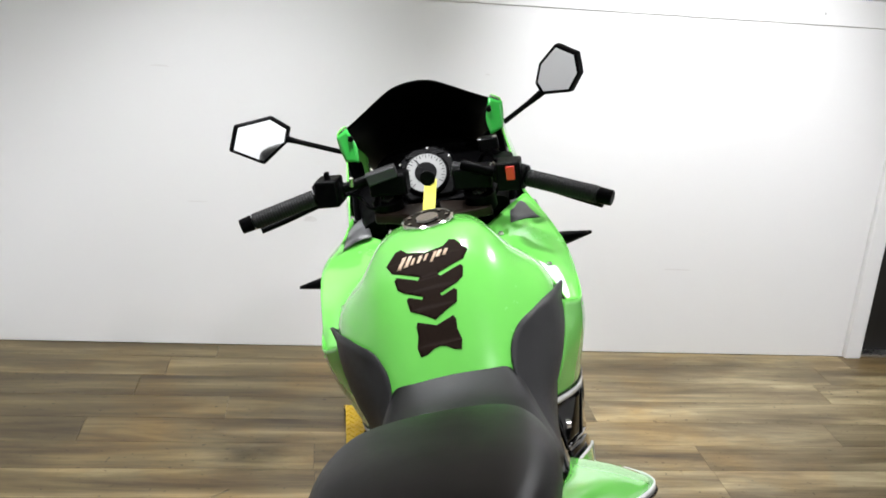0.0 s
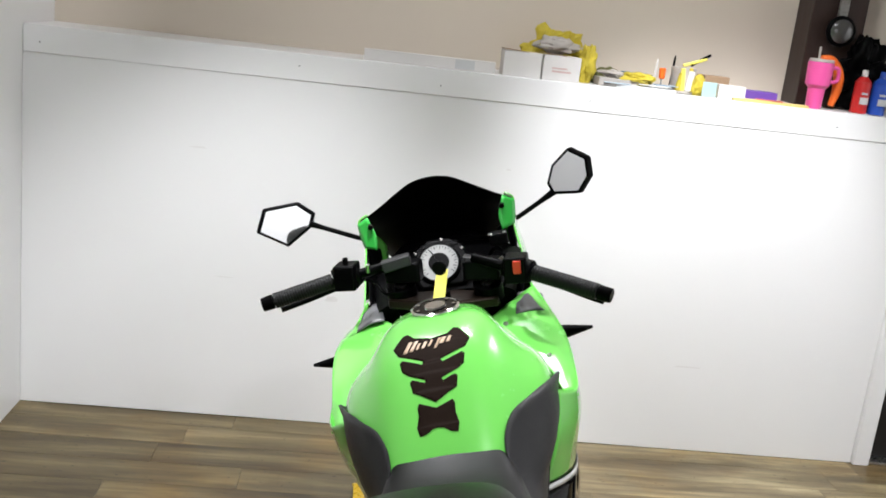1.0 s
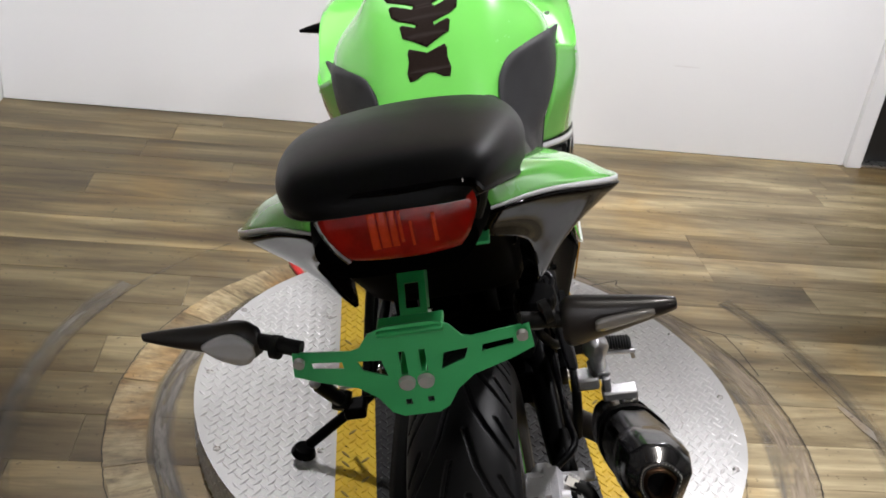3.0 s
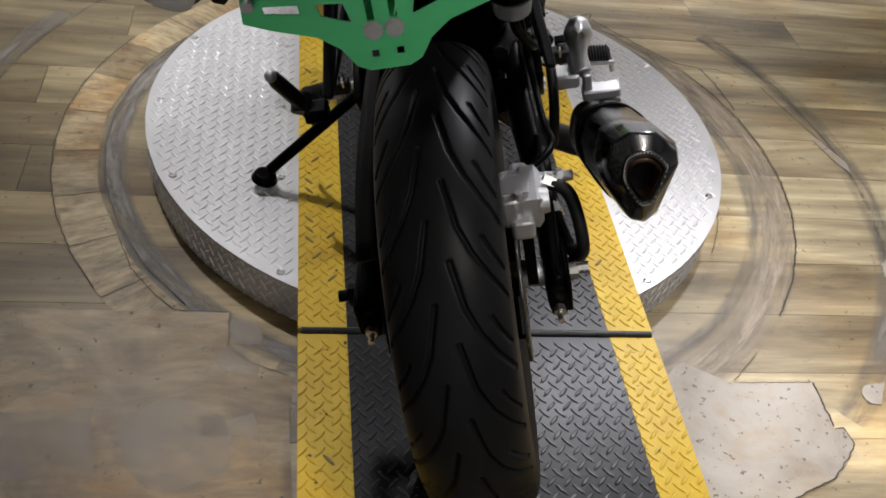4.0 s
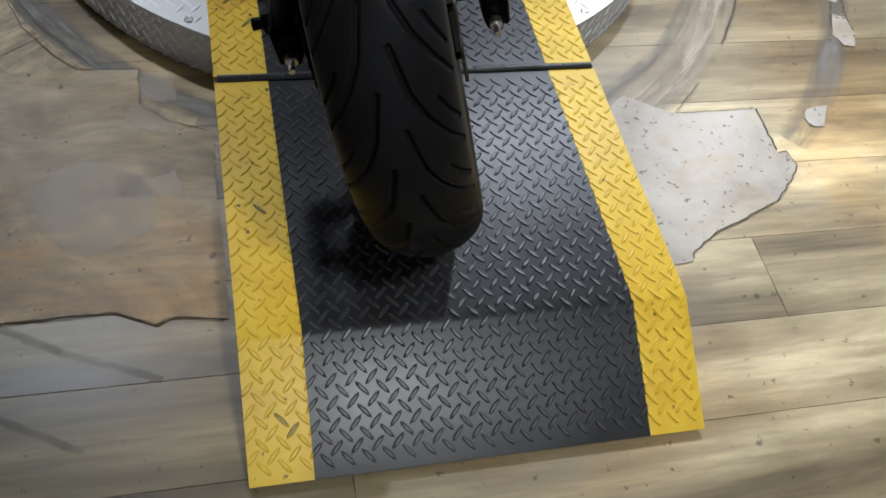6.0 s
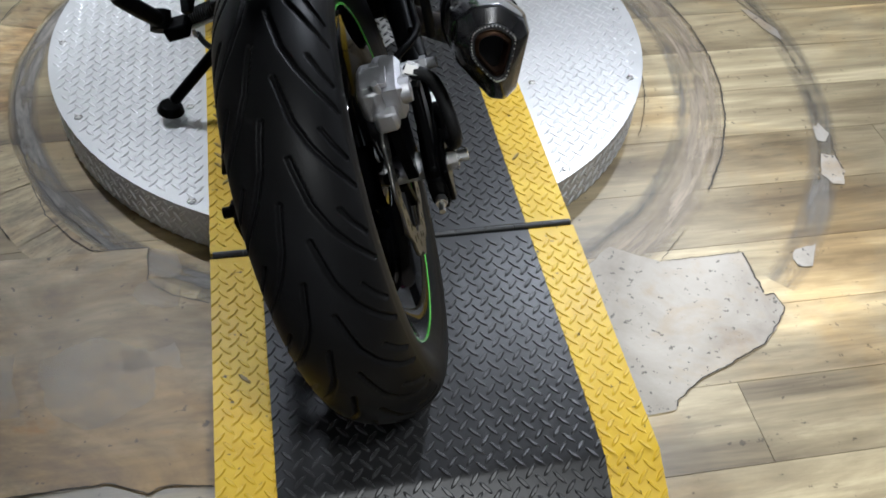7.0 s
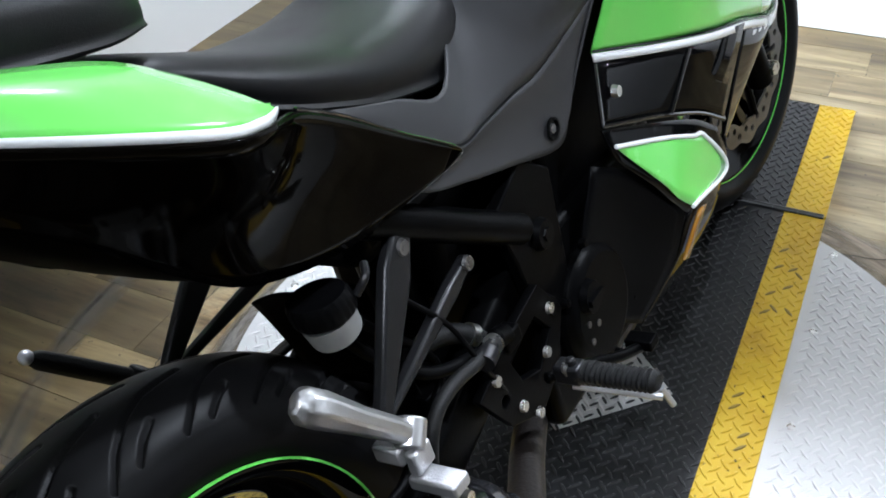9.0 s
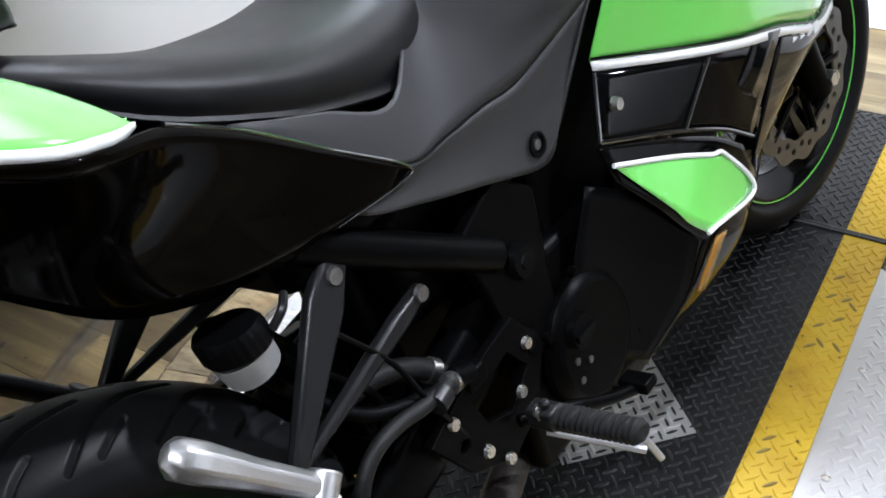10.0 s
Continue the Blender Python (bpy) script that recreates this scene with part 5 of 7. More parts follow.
def rbox(x0, x1, z0, z1, slope=0.0):
    xm = (x0 + x1) / 2
    return [(x, z + slope * (x - xm)) for x, z in ((x0, z0), (x1, z0), (x1, z1), (x0, z1))]


holes = [[(0.024, 0.008), (0.046, 0.016), (0.050, 0.026), (0.028, 0.024)], [(0.062, 0.020), (0.090, 0.024), (0.091, 0.030), (0.063, 0.027)], rbox(0.006, 0.012, 0.008, 0.030), [(0.007, -0.022), (0.013, -0.022), (0.013, -0.016), (0.007, -0.016)]]
holes += [[(-x, z) for x, z in reversed(h)] for h in holes]
tidy = part("plate_bracket", flat([outline] + holes, 0.003), ANODGREEN, bike, "green anodised tail tidy bracket", m=TIDY @ Matrix.Translation((0, -0.236, 0.812)) @ pose(0, 0, 0, 78, 0, 0))
ARM = TIDY @ Matrix.Translation((-0.004, -0.155, 0.822)) @ pose(0, 0, 0, 42, 0, 0)
arm = part("bracket_arm", flat([[(-0.012, 0.0), (0.012, 0.0), (0.013, 0.050), (0.013, 0.084), (-0.013, 0.084), (-0.013, 0.050)], [(-0.007, 0.014), (-0.007, 0.040), (0.007, 0.040), (0.007, 0.014)]], 0.003), ANODGREEN, bike, "green anodised bracket arm with a window", m=ARM)
for x in (-0.0135, 0.0115):
    part("arm_flange", G().prism([(0.0, -0.016), (0.050, -0.024), (0.082, -0.022), (0.084, 0.0), (0.0, 0.0)], x, x + 0.002, "YZ"), ANODGREEN, arm)
part("arm_bolt", G().cyl((0.0135, 0.010, -0.008), (0.0165, 0.010, -0.008), 0.005, 0.004, 12), STEEL, arm)
part("arm_foot", G().box((-0.016, -0.236, 0.813), (0.009, -0.150, 0.816)), ANODGREEN, bike, bevel=0.001, m=TIDY)
part("bracket_shelf", G().box((-0.028, -0.232, 0.858), (0.032, -0.205, 0.863)), ANODGREEN, bike, bevel=0.0015, m=TIDY)
part("bracket_wing", G().box((-0.046, -0.122, 0.877), (0.078, -0.088, 0.8805)), ANODGREEN, bike, bevel=0.0015, m=TIDY)
for x in (-0.0085, 0.0085):
    part("plate_bolt", G().cyl((x, -0.2365, 0.812), (x, -0.2405, 0.8115), 0.0082, 0.0068, 18).cyl((x, -0.2405, 0.8115), (x, -0.2408, 0.8115), 0.003, 0.003, 6), BUTTON, bike, "stainless button bolt", m=TIDY)
for x in (-0.030, 0.045):
    part("wing_bolt", G().cyl((x, -0.108, 0.872), (x, -0.108, 0.877), 0.006, 0.005, n=16), STEEL, bike, m=TIDY)
for sx in (1, -1):
    part("tab_bolt", G().cyl((sx * 0.099, -0.236, 0.848), (sx * 0.099, -0.241, 0.847), 0.005), BUTTON, bike, m=TIDY)
    part("indicator_stem", G().cyl((sx * 0.098, -0.222, 0.852), (sx * 0.142, -0.212, 0.840 if sx > 0 else 0.862), 0.0075).cyl((sx * 0.118, -0.218, 0.854), (sx * 0.125, -0.216, 0.855), 0.011), GRIP, bike, "black rubber indicator stem", m=TIDY)
    secs = []
    zi = 0.838 if sx > 0 else 0.862
    for x, h, t in (((0.134, 0.018, 0.009), (0.142, 0.026, 0.012), (0.165, 0.022, 0.012), (0.205, 0.0135, 0.009), (0.232, 0.007, 0.005), (0.235, 0.004, 0.003)) if sx > 0 else ((0.136, 0.013, 0.009), (0.148, 0.020, 0.012), (0.175, 0.0155, 0.012), (0.215, 0.009, 0.007), (0.240, 0.004, 0.003))):
        z = zi + (0.05 if sx > 0 else 0.18) * (x - 0.136)
        secs.append([(sx * x, -0.213 + t * math.cos(q), z + h * math.sin(q)) for q in np.linspace(0, 2 * math.pi, 8, endpoint=False)])
    ind = part("rear_indicator", G().loft(secs, na=20, nv=20), SMOKED, bike, "smoked arrow-shaped indicator", sharp=60, m=TIDY)
    rows = [[(sx * x, (-0.2280 if sx < 0 else -0.2270 + 0.010 * max(0, x - 0.160) / 0.07) - 0.002 * k, zi - (0.003 if sx < 0 else -0.001) + (0.05 if sx > 0 else 0.18) * (x - 0.136) + h * k) for k in (-1, 0, 1)] for x, h in (((0.139, 0.005), (0.146, 0.014), (0.158, 0.017), (0.174, 0.011), (0.184, 0.003)) if sx < 0 else ((0.162, 0.004), (0.168, 0.0065), (0.190, 0.0058), (0.210, 0.0040), (0.215, 0.0016)))]
    part("lens", G().patch(rows, 12, 4), LENSWHITE if sx < 0 else LENSGREY, ind, "clear white indicator lens" if sx < 0 else "smoky clear indicator lens", thick=0.004)

# ---- tank and fairing ----
TANK = [(0.530, [(0, 0.786), (0.055, 0.782), (0.092, 0.762), (0.110, 0.725), (0.105, 0.68), (0, 0.66)]),
        (0.580, [(0, 0.836), (0.065, 0.828), (0.108, 0.795), (0.132, 0.740), (0.125, 0.68), (0, 0.66)]),
        (0.650, [(0, 0.898), (0.075, 0.886), (0.126, 0.839), (0.160, 0.775), (0.150, 0.69), (0, 0.66)]),
        (0.720, [(0, 0.940), (0.082, 0.926), (0.139, 0.873), (0.186, 0.800), (0.165, 0.70), (0, 0.66)]),
        (0.800, [(0, 0.958), (0.085, 0.945), (0.138, 0.892), (0.196, 0.820), (0.175, 0.72), (0, 0.68)]),
        (0.880, [(0, 0.952), (0.080, 0.940), (0.122, 0.886), (0.180, 0.825), (0.165, 0.73), (0, 0.69)]),
        (0.940, [(0, 0.934), (0.070, 0.922), (0.104, 0.870), (0.155, 0.815), (0.14, 0.74), (0, 0.70)]),
        (0.985, [(0, 0.895), (0.060, 0.884), (0.098, 0.845), (0.134, 0.80), (0.11, 0.75), (0, 0.72)])]
tank_g = G().loft(half_loft(TANK), na=56, nv=80)
tank = part("fuel_tank", tank_g, GREEN, bike, "lime green fuel tank with dark pad decals", sharp=50)

from mathutils.bvhtree import BVHTree
tank_tree = BVHTree.FromPolygons([Vector(v) for v in tank_g.v], tank_g.f)

# the covers lie on the tank where they meet it
for ob in side_covers:
    for v in ob.data.vertices:
        co, n, _, _ = tank_tree.find_nearest(v.co)
        n = n if n.dot(co - Vector((0, co.y, 0.76))) > 0 else -n
        if v.co.y > 0.50 and (v.co - co).dot(n) < 0.003:
            v.co = co + n * 0.003

for ob, line in zip(side_covers, seams):
    tree = BVHTree.FromPolygons([v.co for v in ob.data.vertices], [p.vertices for p in ob.data.polygons])
    lain = []
    for p in line:
        co, n, _, _ = tree.find_nearest(Vector(p))
        lain.append(co + (n if n.x * co.x > 0 else -n) * 0.0008)
    part("cover_seam", G().tube(lain, 0.0017, 6), SATIN, bike, "dark seam in the side cover")


def on_tank(x, s, lift):
    """The place on the tank at x, with s running from the seat up to the filler along the slope."""
    o = Vector((x, 0.56, 0.815)) + Vector((0, 0.715, 0.70)) * s
    n = Vector((0, -0.70, 0.715))
    hit, normal, _, _ = tank_tree.ray_cast(o + n * 0.3, -n)
    if hit is None:
        return o
    return hit + (normal if normal.dot(n) > 0 else -normal) * lift


def decal(name, outlines, material, lift, thickness, label=""):
    outlines = [[(x * 1.17 - 0.008, y) for x, y in o] for o in outlines]
    me = flat(outlines, 0.0, name)
    bm = bmesh.new()
    bm.from_mesh(me)
    bmesh.ops.remove_doubles(bm, verts=bm.verts, dist=1e-5)
    for axis in (0, 1):
        at = [v.co[axis] for v in bm.verts]
        for k in range(math.ceil(min(at) / 0.006), math.ceil(max(at) / 0.006)):
            cut_at, across = [0, 0, 0], [0, 0, 0]
            cut_at[axis], across[axis] = k * 0.006, 1
            bmesh.ops.bisect_plane(bm, geom=bm.verts[:] + bm.edges[:] + bm.faces[:], plane_co=cut_at, plane_no=across)
    bmesh.ops.triangulate(bm, faces=bm.faces)
    for v in bm.verts:
        v.co = on_tank(v.co.x, v.co.y, lift)
    bmesh.ops.recalc_face_normals(bm, faces=bm.faces)
    bm.to_mesh(me)
    bm.free()
    me.polygons.foreach_set("use_smooth", [True] * len(me.polygons))
    return part(name, me, material, tank, label, thick=thickness)


def sym(h):
    return h + [(-x, y) for x, y in reversed(h)]


decal("tank_pad", [sym([(0.0, 0.026), (0.008, 0.024), (0.018, 0.016), (0.028, 0.014), (0.031, 0.030), (0.027, 0.050), (0.028, 0.066), (0.025, 0.074), (0.0, 0.062)])], PADBROWN, 0.0010, 0.0003, "dark carbon-look lower pad")
decal("tank_pad", [sym([(0.0, 0.072), (0.018, 0.086), (0.033, 0.096), (0.036, 0.118), (0.032, 0.122), (0.014, 0.112), (0.012, 0.117), (0.038, 0.132), (0.047, 0.142), (0.050, 0.162), (0.046, 0.167), (0.016, 0.150), (0.013, 0.156), (0.052, 0.178), (0.060, 0.198), (0.044, 0.226), (0.036, 0.228), (0.026, 0.214), (0.0, 0.206)])], PADBROWN, 0.0010, 0.0003, "dark carbon-look pad in wing shapes")
strokes = []
for x0, w, h, y0 in ((-0.040, 0.006, 0.020, 0.182), (-0.030, 0.006, 0.018, 0.184), (-0.020, 0.004, 0.010, 0.186), (-0.011, 0.005, 0.011, 0.187), (-0.001, 0.004, 0.011, 0.189), (0.008, 0.004, 0.018, 0.183), (0.017, 0.006, 0.011, 0.192), (0.027, 0.005, 0.010, 0.194)):
    strokes.append([(x0 - 0.004, y0 - 0.002), (x0 - 0.004 + w, y0 - 0.002), (x0 - 0.004 + w + h * 0.5, y0 + h * 1.15), (x0 - 0.004 + h * 0.5, y0 + h * 1.15)])
for st in strokes:
    decal("pad_print", [st], GOLD, 0.0018, 0.0003)
# filler cap
capm = Matrix.Translation((0, 0.848, 0.9600)) @ pose(0, 0, 0, 3, 0, 0)
cap = part("filler_cap", G().cyl((0, 0, -0.012), (0, 0, 0.004), 0.046, 0.045, 48), BLACKGLOSS, tank, "black filler cap with steel bolts", m=capm, bevel=0.002)
g = G().rev([(0.0475, 0.0), (0.0475, 0.0036), (0.0435, 0.0052), (0.0425, 0.004), (0.0425, 0.0)], (0, 0, 0), 48)
g.v = [(y, z, x) for x, y, z in g.v]
for i in range(7):
    a = 2 * math.pi * i / 7
    g.cyl((0.036 * math.cos(a), 0.036 * math.sin(a), 0.003), (0.036 * math.cos(a), 0.036 * math.sin(a), 0.0056), 0.0036, n=12)
g.cyl((0, 0, 0.003), (0, 0, 0.0075), 0.022, 0.020, 32)
part("cap_ring", g, CHROME, cap, "chrome cap bolts and lock")

for sx in (1, -1):
    def S(pts):
        return [(sx * x, y, z) for x, y, z in pts]
    # shoulder panel beside the tank
    r0 = S([(0.218, 0.82, 0.762), (0.196, 0.90, 0.788), (0.156, 0.965, 0.815), (0.115, 1.03, 0.840), (0.092, 1.08, 0.848)])
    r1 = S([(0.234, 0.825, 0.760), (0.226, 0.915, 0.790), (0.204, 0.99, 0.815), (0.172, 1.065, 0.845), (0.145, 1.14, 0.862)])
    r2 = S([(0.245, 0.83, 0.746), (0.250, 0.93, 0.775), (0.247, 1.01, 0.803), (0.227, 1.10, 0.838), (0.196, 1.21, 0.868)] if sx > 0 else [(0.245, 0.83, 0.746), (0.250, 0.93, 0.785), (0.252, 1.01, 0.820), (0.246, 1.09, 0.840), (0.212, 1.175, 0.856)])
    part("shoulder_panel", G().patch(list(zip(r0, r1, r2)), 28, 14), GREEN, bike, "lime green fairing shoulder panel", thick=0.003)
    for p in ((0.203, 0.932, 0.797), (0.125, 1.040, 0.842)):
        part("fairing_screw", G().cyl((sx * p[0], p[1], p[2]), (sx * p[0], p[1], p[2] + 0.0045), 0.006, 0.0048, 14), STEEL, bike)
    # main side panel: green above the white stripe, black below
    t0 = S([(0.206, 0.772, 0.788), (0.243, 0.825, 0.764), (0.251, 0.93, 0.775), (0.248, 1.01, 0.803), (0.228, 1.10, 0.838), (0.190, 1.25, 0.880)])
    t1 = S([(0.186, 0.740, 0.700), (0.238, 0.84, 0.690), (0.252, 0.95, 0.690), (0.247, 1.06, 0.700), (0.222, 1.20, 0.74), (0.190, 1.34, 0.78)])
    t2 = S([(0.148, 0.730, 0.616), (0.198, 0.82, 0.588), (0.221, 0.92, 0.558), (0.228, 1.03, 0.529), (0.222, 1.16, 0.486), (0.190, 1.30, 0.465)])
    part("side_fairing", G().patch(list(zip(t0, t1, t2)), 34, 18), GREEN, bike, "lime green side fairing", thick=0.003)
    t3 = [tuple(np.array(p) + np.array((sx * 0.001, 0, -0.011))) for p in t2]
    part("fairing_stripe", G().patch(list(zip([tuple(np.array(p) + np.array((sx * 0.002, 0, 0))) for p in t2], [tuple(np.array(p) + np.array((sx * 0.001, 0, 0))) for p in t3])), 34, 3), WHITEPAINT, bike, "white fairing pinstripe", thick=0.003)
    part("pinstripe", G().tube([tuple(np.array(p) + np.array((sx * 0.0022, 0, 0.003))) for p in crom(t2, 24)], 0.0016, 6), BLACKGLOSS, bike, "thin black line above the stripe")
    k1 = S([(0.160, 0.695, 0.536), (0.190, 0.795, 0.500), (0.206, 0.875, 0.464), (0.214, 0.935, 0.425)])
    t3s = [t3[0], tuple(crom(t3, 13)[3]), tuple(crom(t3, 13)[5]), tuple(crom(t3, 13)[7])]
    part("fairing_lower", G().patch(list(zip(t3s, k1)), 20, 8), BLACKGLOSS, bike, "gloss black lower fairing", thick=0.003)
    top_, low_ = crom(t3s, 21), crom(k1, 21)
    for k in (0, 8):
        part("rolled_edge", G().tube([tuple(top_[k] + np.array((sx * 0.001, 0, -0.002))), tuple((top_[k] + low_[k]) / 2 + np.array((sx * 0.001, 0, 0))), tuple(low_[k] + np.array((sx * 0.001, 0, 0)))], 0.0030, 8), EDGEGLOSS, bike)
    part("rolled_edge", G().tube([tuple(p + np.array((sx * 0.001, 0, 0.001))) for p in low_], 0.0030, 8), EDGEGLOSS, bike)
    # duct wall and nose of the lower fairing
    n0 = [tuple(p) for p in crom(t3, 13)[7:13:2]]
    n1 = S([(0.198, 0.955, 0.372), (0.192, 0.968, 0.362), (0.180, 0.985, 0.362)])
    part("fairing_duct", G().patch(list(zip(n0, n1)), 14, 8), BLACKGLOSS, bike, "gloss black fairing duct", thick=0.003)
    part("duct_blade", G().patch([S([(0.226, 0.955, 0.546), (0.232, 1.022, 0.530)]), S([(0.222, 0.930, 0.520), (0.229, 0.985, 0.500)]), S([(0.214, 0.905, 0.500), (0.220, 0.952, 0.470)])], 8, 4), BLACKGLOSS, bike, "gloss black duct blade", thick=0.006)
    for q in range(4):
        y, z = 1.062 + 0.024 * q, 0.506 - 0.0055 * q
        part("mark_bar", G().box((sx * 0.2275 - 0.001, y, z - 0.010), (sx * 0.2275 + 0.001, y + 0.013, z + (0.010 if q == 0 else 0.004))), WHITEPAINT, bike)
    part("fairing_screw", G().cyl((sx * 0.168, 0.727, 0.568), (sx * 0.1760, 0.727, 0.568), 0.0085, 0.007, 14), STEEL, bike)
    # lower wing with green panel
    w0 = S([(0.162, 0.690, 0.534), (0.192, 0.785, 0.498), (0.207, 0.858, 0.464), (0.214, 0.908, 0.428)])
    w1 = S([(0.168, 0.690, 0.510), (0.197, 0.78, 0.455), (0.206, 0.845, 0.414), (0.211, 0.926, 0.362)])
    w2 = S([(0.170, 0.695, 0.490), (0.190, 0.735, 0.435), (0.198, 0.762, 0.396), (0.204, 0.790, 0.362)])
    lw = part("lower_wing", G().patch(list(zip(w0, w1, w2)), 20, 12), BLACKGLOSS, bike, "gloss black lower fairing wing", thick=0.004)
    gp = [[(0.1750, 0.690, 0.512), (0.200, 0.77, 0.482), (0.2115, 0.832, 0.453), (0.2145, 0.857, 0.442)], [(0.1765, 0.695, 0.504), (0.2025, 0.77, 0.452), (0.2105, 0.825, 0.417), (0.2145, 0.913, 0.363)], [(0.1775, 0.700, 0.497), (0.1985, 0.748, 0.428), (0.2055, 0.766, 0.398), (0.2105, 0.792, 0.371)]]
    part("wing_panel", G().patch(list(zip(*[S(r) for r in gp])), 18, 10), GREEN, lw, "lime green wing panel", thick=0.001)
    edge = [(0.1750, 0.690, 0.512), (0.200, 0.77, 0.482), (0.2115, 0.832, 0.453), (0.2150, 0.859, 0.440), (0.2155, 0.915, 0.362), (0.2115, 0.792, 0.370)]
    part("wing_stripe", G().tube(S(edge), 0.0030, 8, 60), WHITEPAINT, lw, "white edge stripe")
    part("belly_panel", G().patch([S([(0.204, 0.79, 0.360), (0.210, 0.922, 0.362), (0.190, 1.0, 0.40)]), S([(0.180, 0.77, 0.295), (0.185, 0.90, 0.285), (0.17, 1.0, 0.30)]), S([(0.150, 0.70, 0.240), (0.140, 0.85, 0.215), (0.12, 0.98, 0.24)])], 14, 14), BLACKGLOSS, bike, "gloss black belly fairing", thick=0.003)
    part("reflector", G().patch([S([(0.209, 0.815, 0.350), (0.210, 0.840, 0.346)]), S([(0.189, 0.780, 0.292), (0.190, 0.795, 0.285)])], 6, 3), AMBER, bike, "amber side reflector", thick=0.003)
    part("belly_liner", G().patch([S([(0.148, 0.665, 0.500), (0.170, 0.740, 0.448), (0.200, 0.786, 0.364)]), S([(0.134, 0.615, 0.400), (0.150, 0.698, 0.352), (0.178, 0.767, 0.297)]), S([(0.128, 0.600, 0.300), (0.134, 0.656, 0.270), (0.148, 0.697, 0.243)])], 14, 12), SATIN, bike, "black inner belly fairing", thick=0.003)
    # front indicator
    secs = []
    for x, h, t in ((0.225, 0.010, 0.012), (0.245, 0.015, 0.016), (0.275, 0.010, 0.012), (0.310, 0.003, 0.005)):
        secs.append([(sx * x, 1.09 + t * math.cos(q), (0.788 if sx > 0 else 0.800) + 0.02 * (x - 0.225) + h * math.sin(q)) for q in np.linspace(0, 2 * math.pi, 8, endpoint=False)])
    part("front_indicator", G().loft(secs, na=14, nv=16), SATIN, bike, "black arrow-shaped front indicator")
    # grey inner cover ahead of the shoulder
    ic = [(0.150, 1.075, 0.852), (0.222, 1.100, 0.838), (0.216, 1.20, 0.850), (0.160, 1.18, 0.866)] if sx > 0 else [(0.205, 1.115, 0.855), (0.140, 1.12, 0.870), (0.158, 1.24, 0.880), (0.198, 1.20, 0.866)]
    ic = S(ic)
    part("inner_panel", G().patch([S([(0.090, 1.03, 0.828), (0.225, 1.05, 0.815)]), S([(0.085, 1.16, 0.838), (0.220, 1.16, 0.836)]), S([(0.085, 1.32, 0.86), (0.185, 1.32, 0.866)])], 8, 4), SATIN, bike, "black inner fairing panel", thick=0.003)
    part("inner_cover", G().patch([[ic[0], tuple((np.array(ic[0]) + np.array(ic[1])) / 2 + np.array((0, 0, 0.006))), ic[1]], [ic[3], tuple((np.array(ic[3]) + np.array(ic[2])) / 2 + np.array((0, 0, 0.006))), ic[2]]], 8, 8), mat("grey_cover_plastic", (0.09, 0.09, 0.095), 0.45, bump=0.2, bump_scale=1200) if "grey_cover_plastic" not in bpy.data.materials else bpy.data.materials["grey_cover_plastic"], bike, "grey plastic inner fairing cover", thick=0.003)
    # upper cowl side up to the screen
    c0 = S([(0.196, 1.21, 0.868), (0.186, 1.28, 0.945), (0.180, 1.325, 1.002), (0.190, 1.343, 1.050), (0.176, 1.345, 1.066)])
    c1 = S([(0.205, 1.32, 0.86), (0.198, 1.37, 0.92), (0.188, 1.40, 0.975), (0.186, 1.395, 1.03), (0.165, 1.385, 1.058)])
    c2 = S([(0.160, 1.50, 0.80), (0.165, 1.55, 0.85), (0.160, 1.55, 0.90), (0.155, 1.52, 0.95), (0.14, 1.49, 0.985)])
    part("upper_cowl", G().patch(list(zip(c0, c1, c2)), 18, 14), GREEN, bike, "lime green upper cowl", thick=0.003)
    part("screen_tab", G().patch([S([(0.190, 1.340, 1.048), (0.162, 1.326, 1.066)]), S([(0.187, 1.330, 1.020), (0.147, 1.312, 1.024)]), S([(0.181, 1.322, 0.994), (0.150, 1.306, 0.988)])], 10, 5), SHADEGREEN, bike, "screen corner tab in green darkened for shade", thick=0.002)
    # mirror
    cx, cy, cz = (0.331, 1.395, 1.080) if sx > 0 else (-0.366, 1.375, 1.073)
    hexa = [(-0.074, -0.006), (-0.048, 0.046), (0.036, 0.046), (0.070, 0.012), (0.056, -0.018), (-0.008, -0.054)]
    if sx > 0:
        hexa = [(-0.056, -0.020), (-0.040, 0.022), (0.004, 0.058), (0.046, 0.030), (0.046, -0.016), (0.018, -0.052), (-0.046, -0.046)]
    mm = Matrix.Translation((cx, cy, cz)) @ (pose(0, 0, 0, 84, 0, -10) if sx > 0 else pose(0, 0, 0, 86.0, 0, 11.5))
    secs = [[(x * s + o, y * s, z) for x, y in hexa] for s, z, o in ((0.90, 0.003, 0.0), (0.99, 0.004, 0.0), (1.04, -0.002, 0.001), (1.04, -0.014, 0.008 if sx > 0 else 0.0), (0.84, -0.030, 0.014 if sx > 0 else 0.0), (0.3, -0.038, 0.012 if sx > 0 else 0.0))]
    mi = part("mirror", G().loft(secs, smooth=False), SATIN, bike, "black angular mirror on a thin stalk", m=mm, bevel=0.003)
    part("mirror_glass", flat([[(x * 0.88, y * 0.88) for x, y in hexa]], 0.001), MIRROR, mi, "mirror glass", m=Matrix.Translation((0, 0, 0.0048)))
    st = [(0.292, 1.402, 1.040), (0.245, 1.41, 1.014), (0.175, 1.42, 0.978), (0.14, 1.43, 0.962)] if sx > 0 else [(-0.312, 1.383, 1.064), (-0.285, 1.39, 1.048), (-0.215, 1.41, 1.008), (-0.17, 1.43, 0.982)]
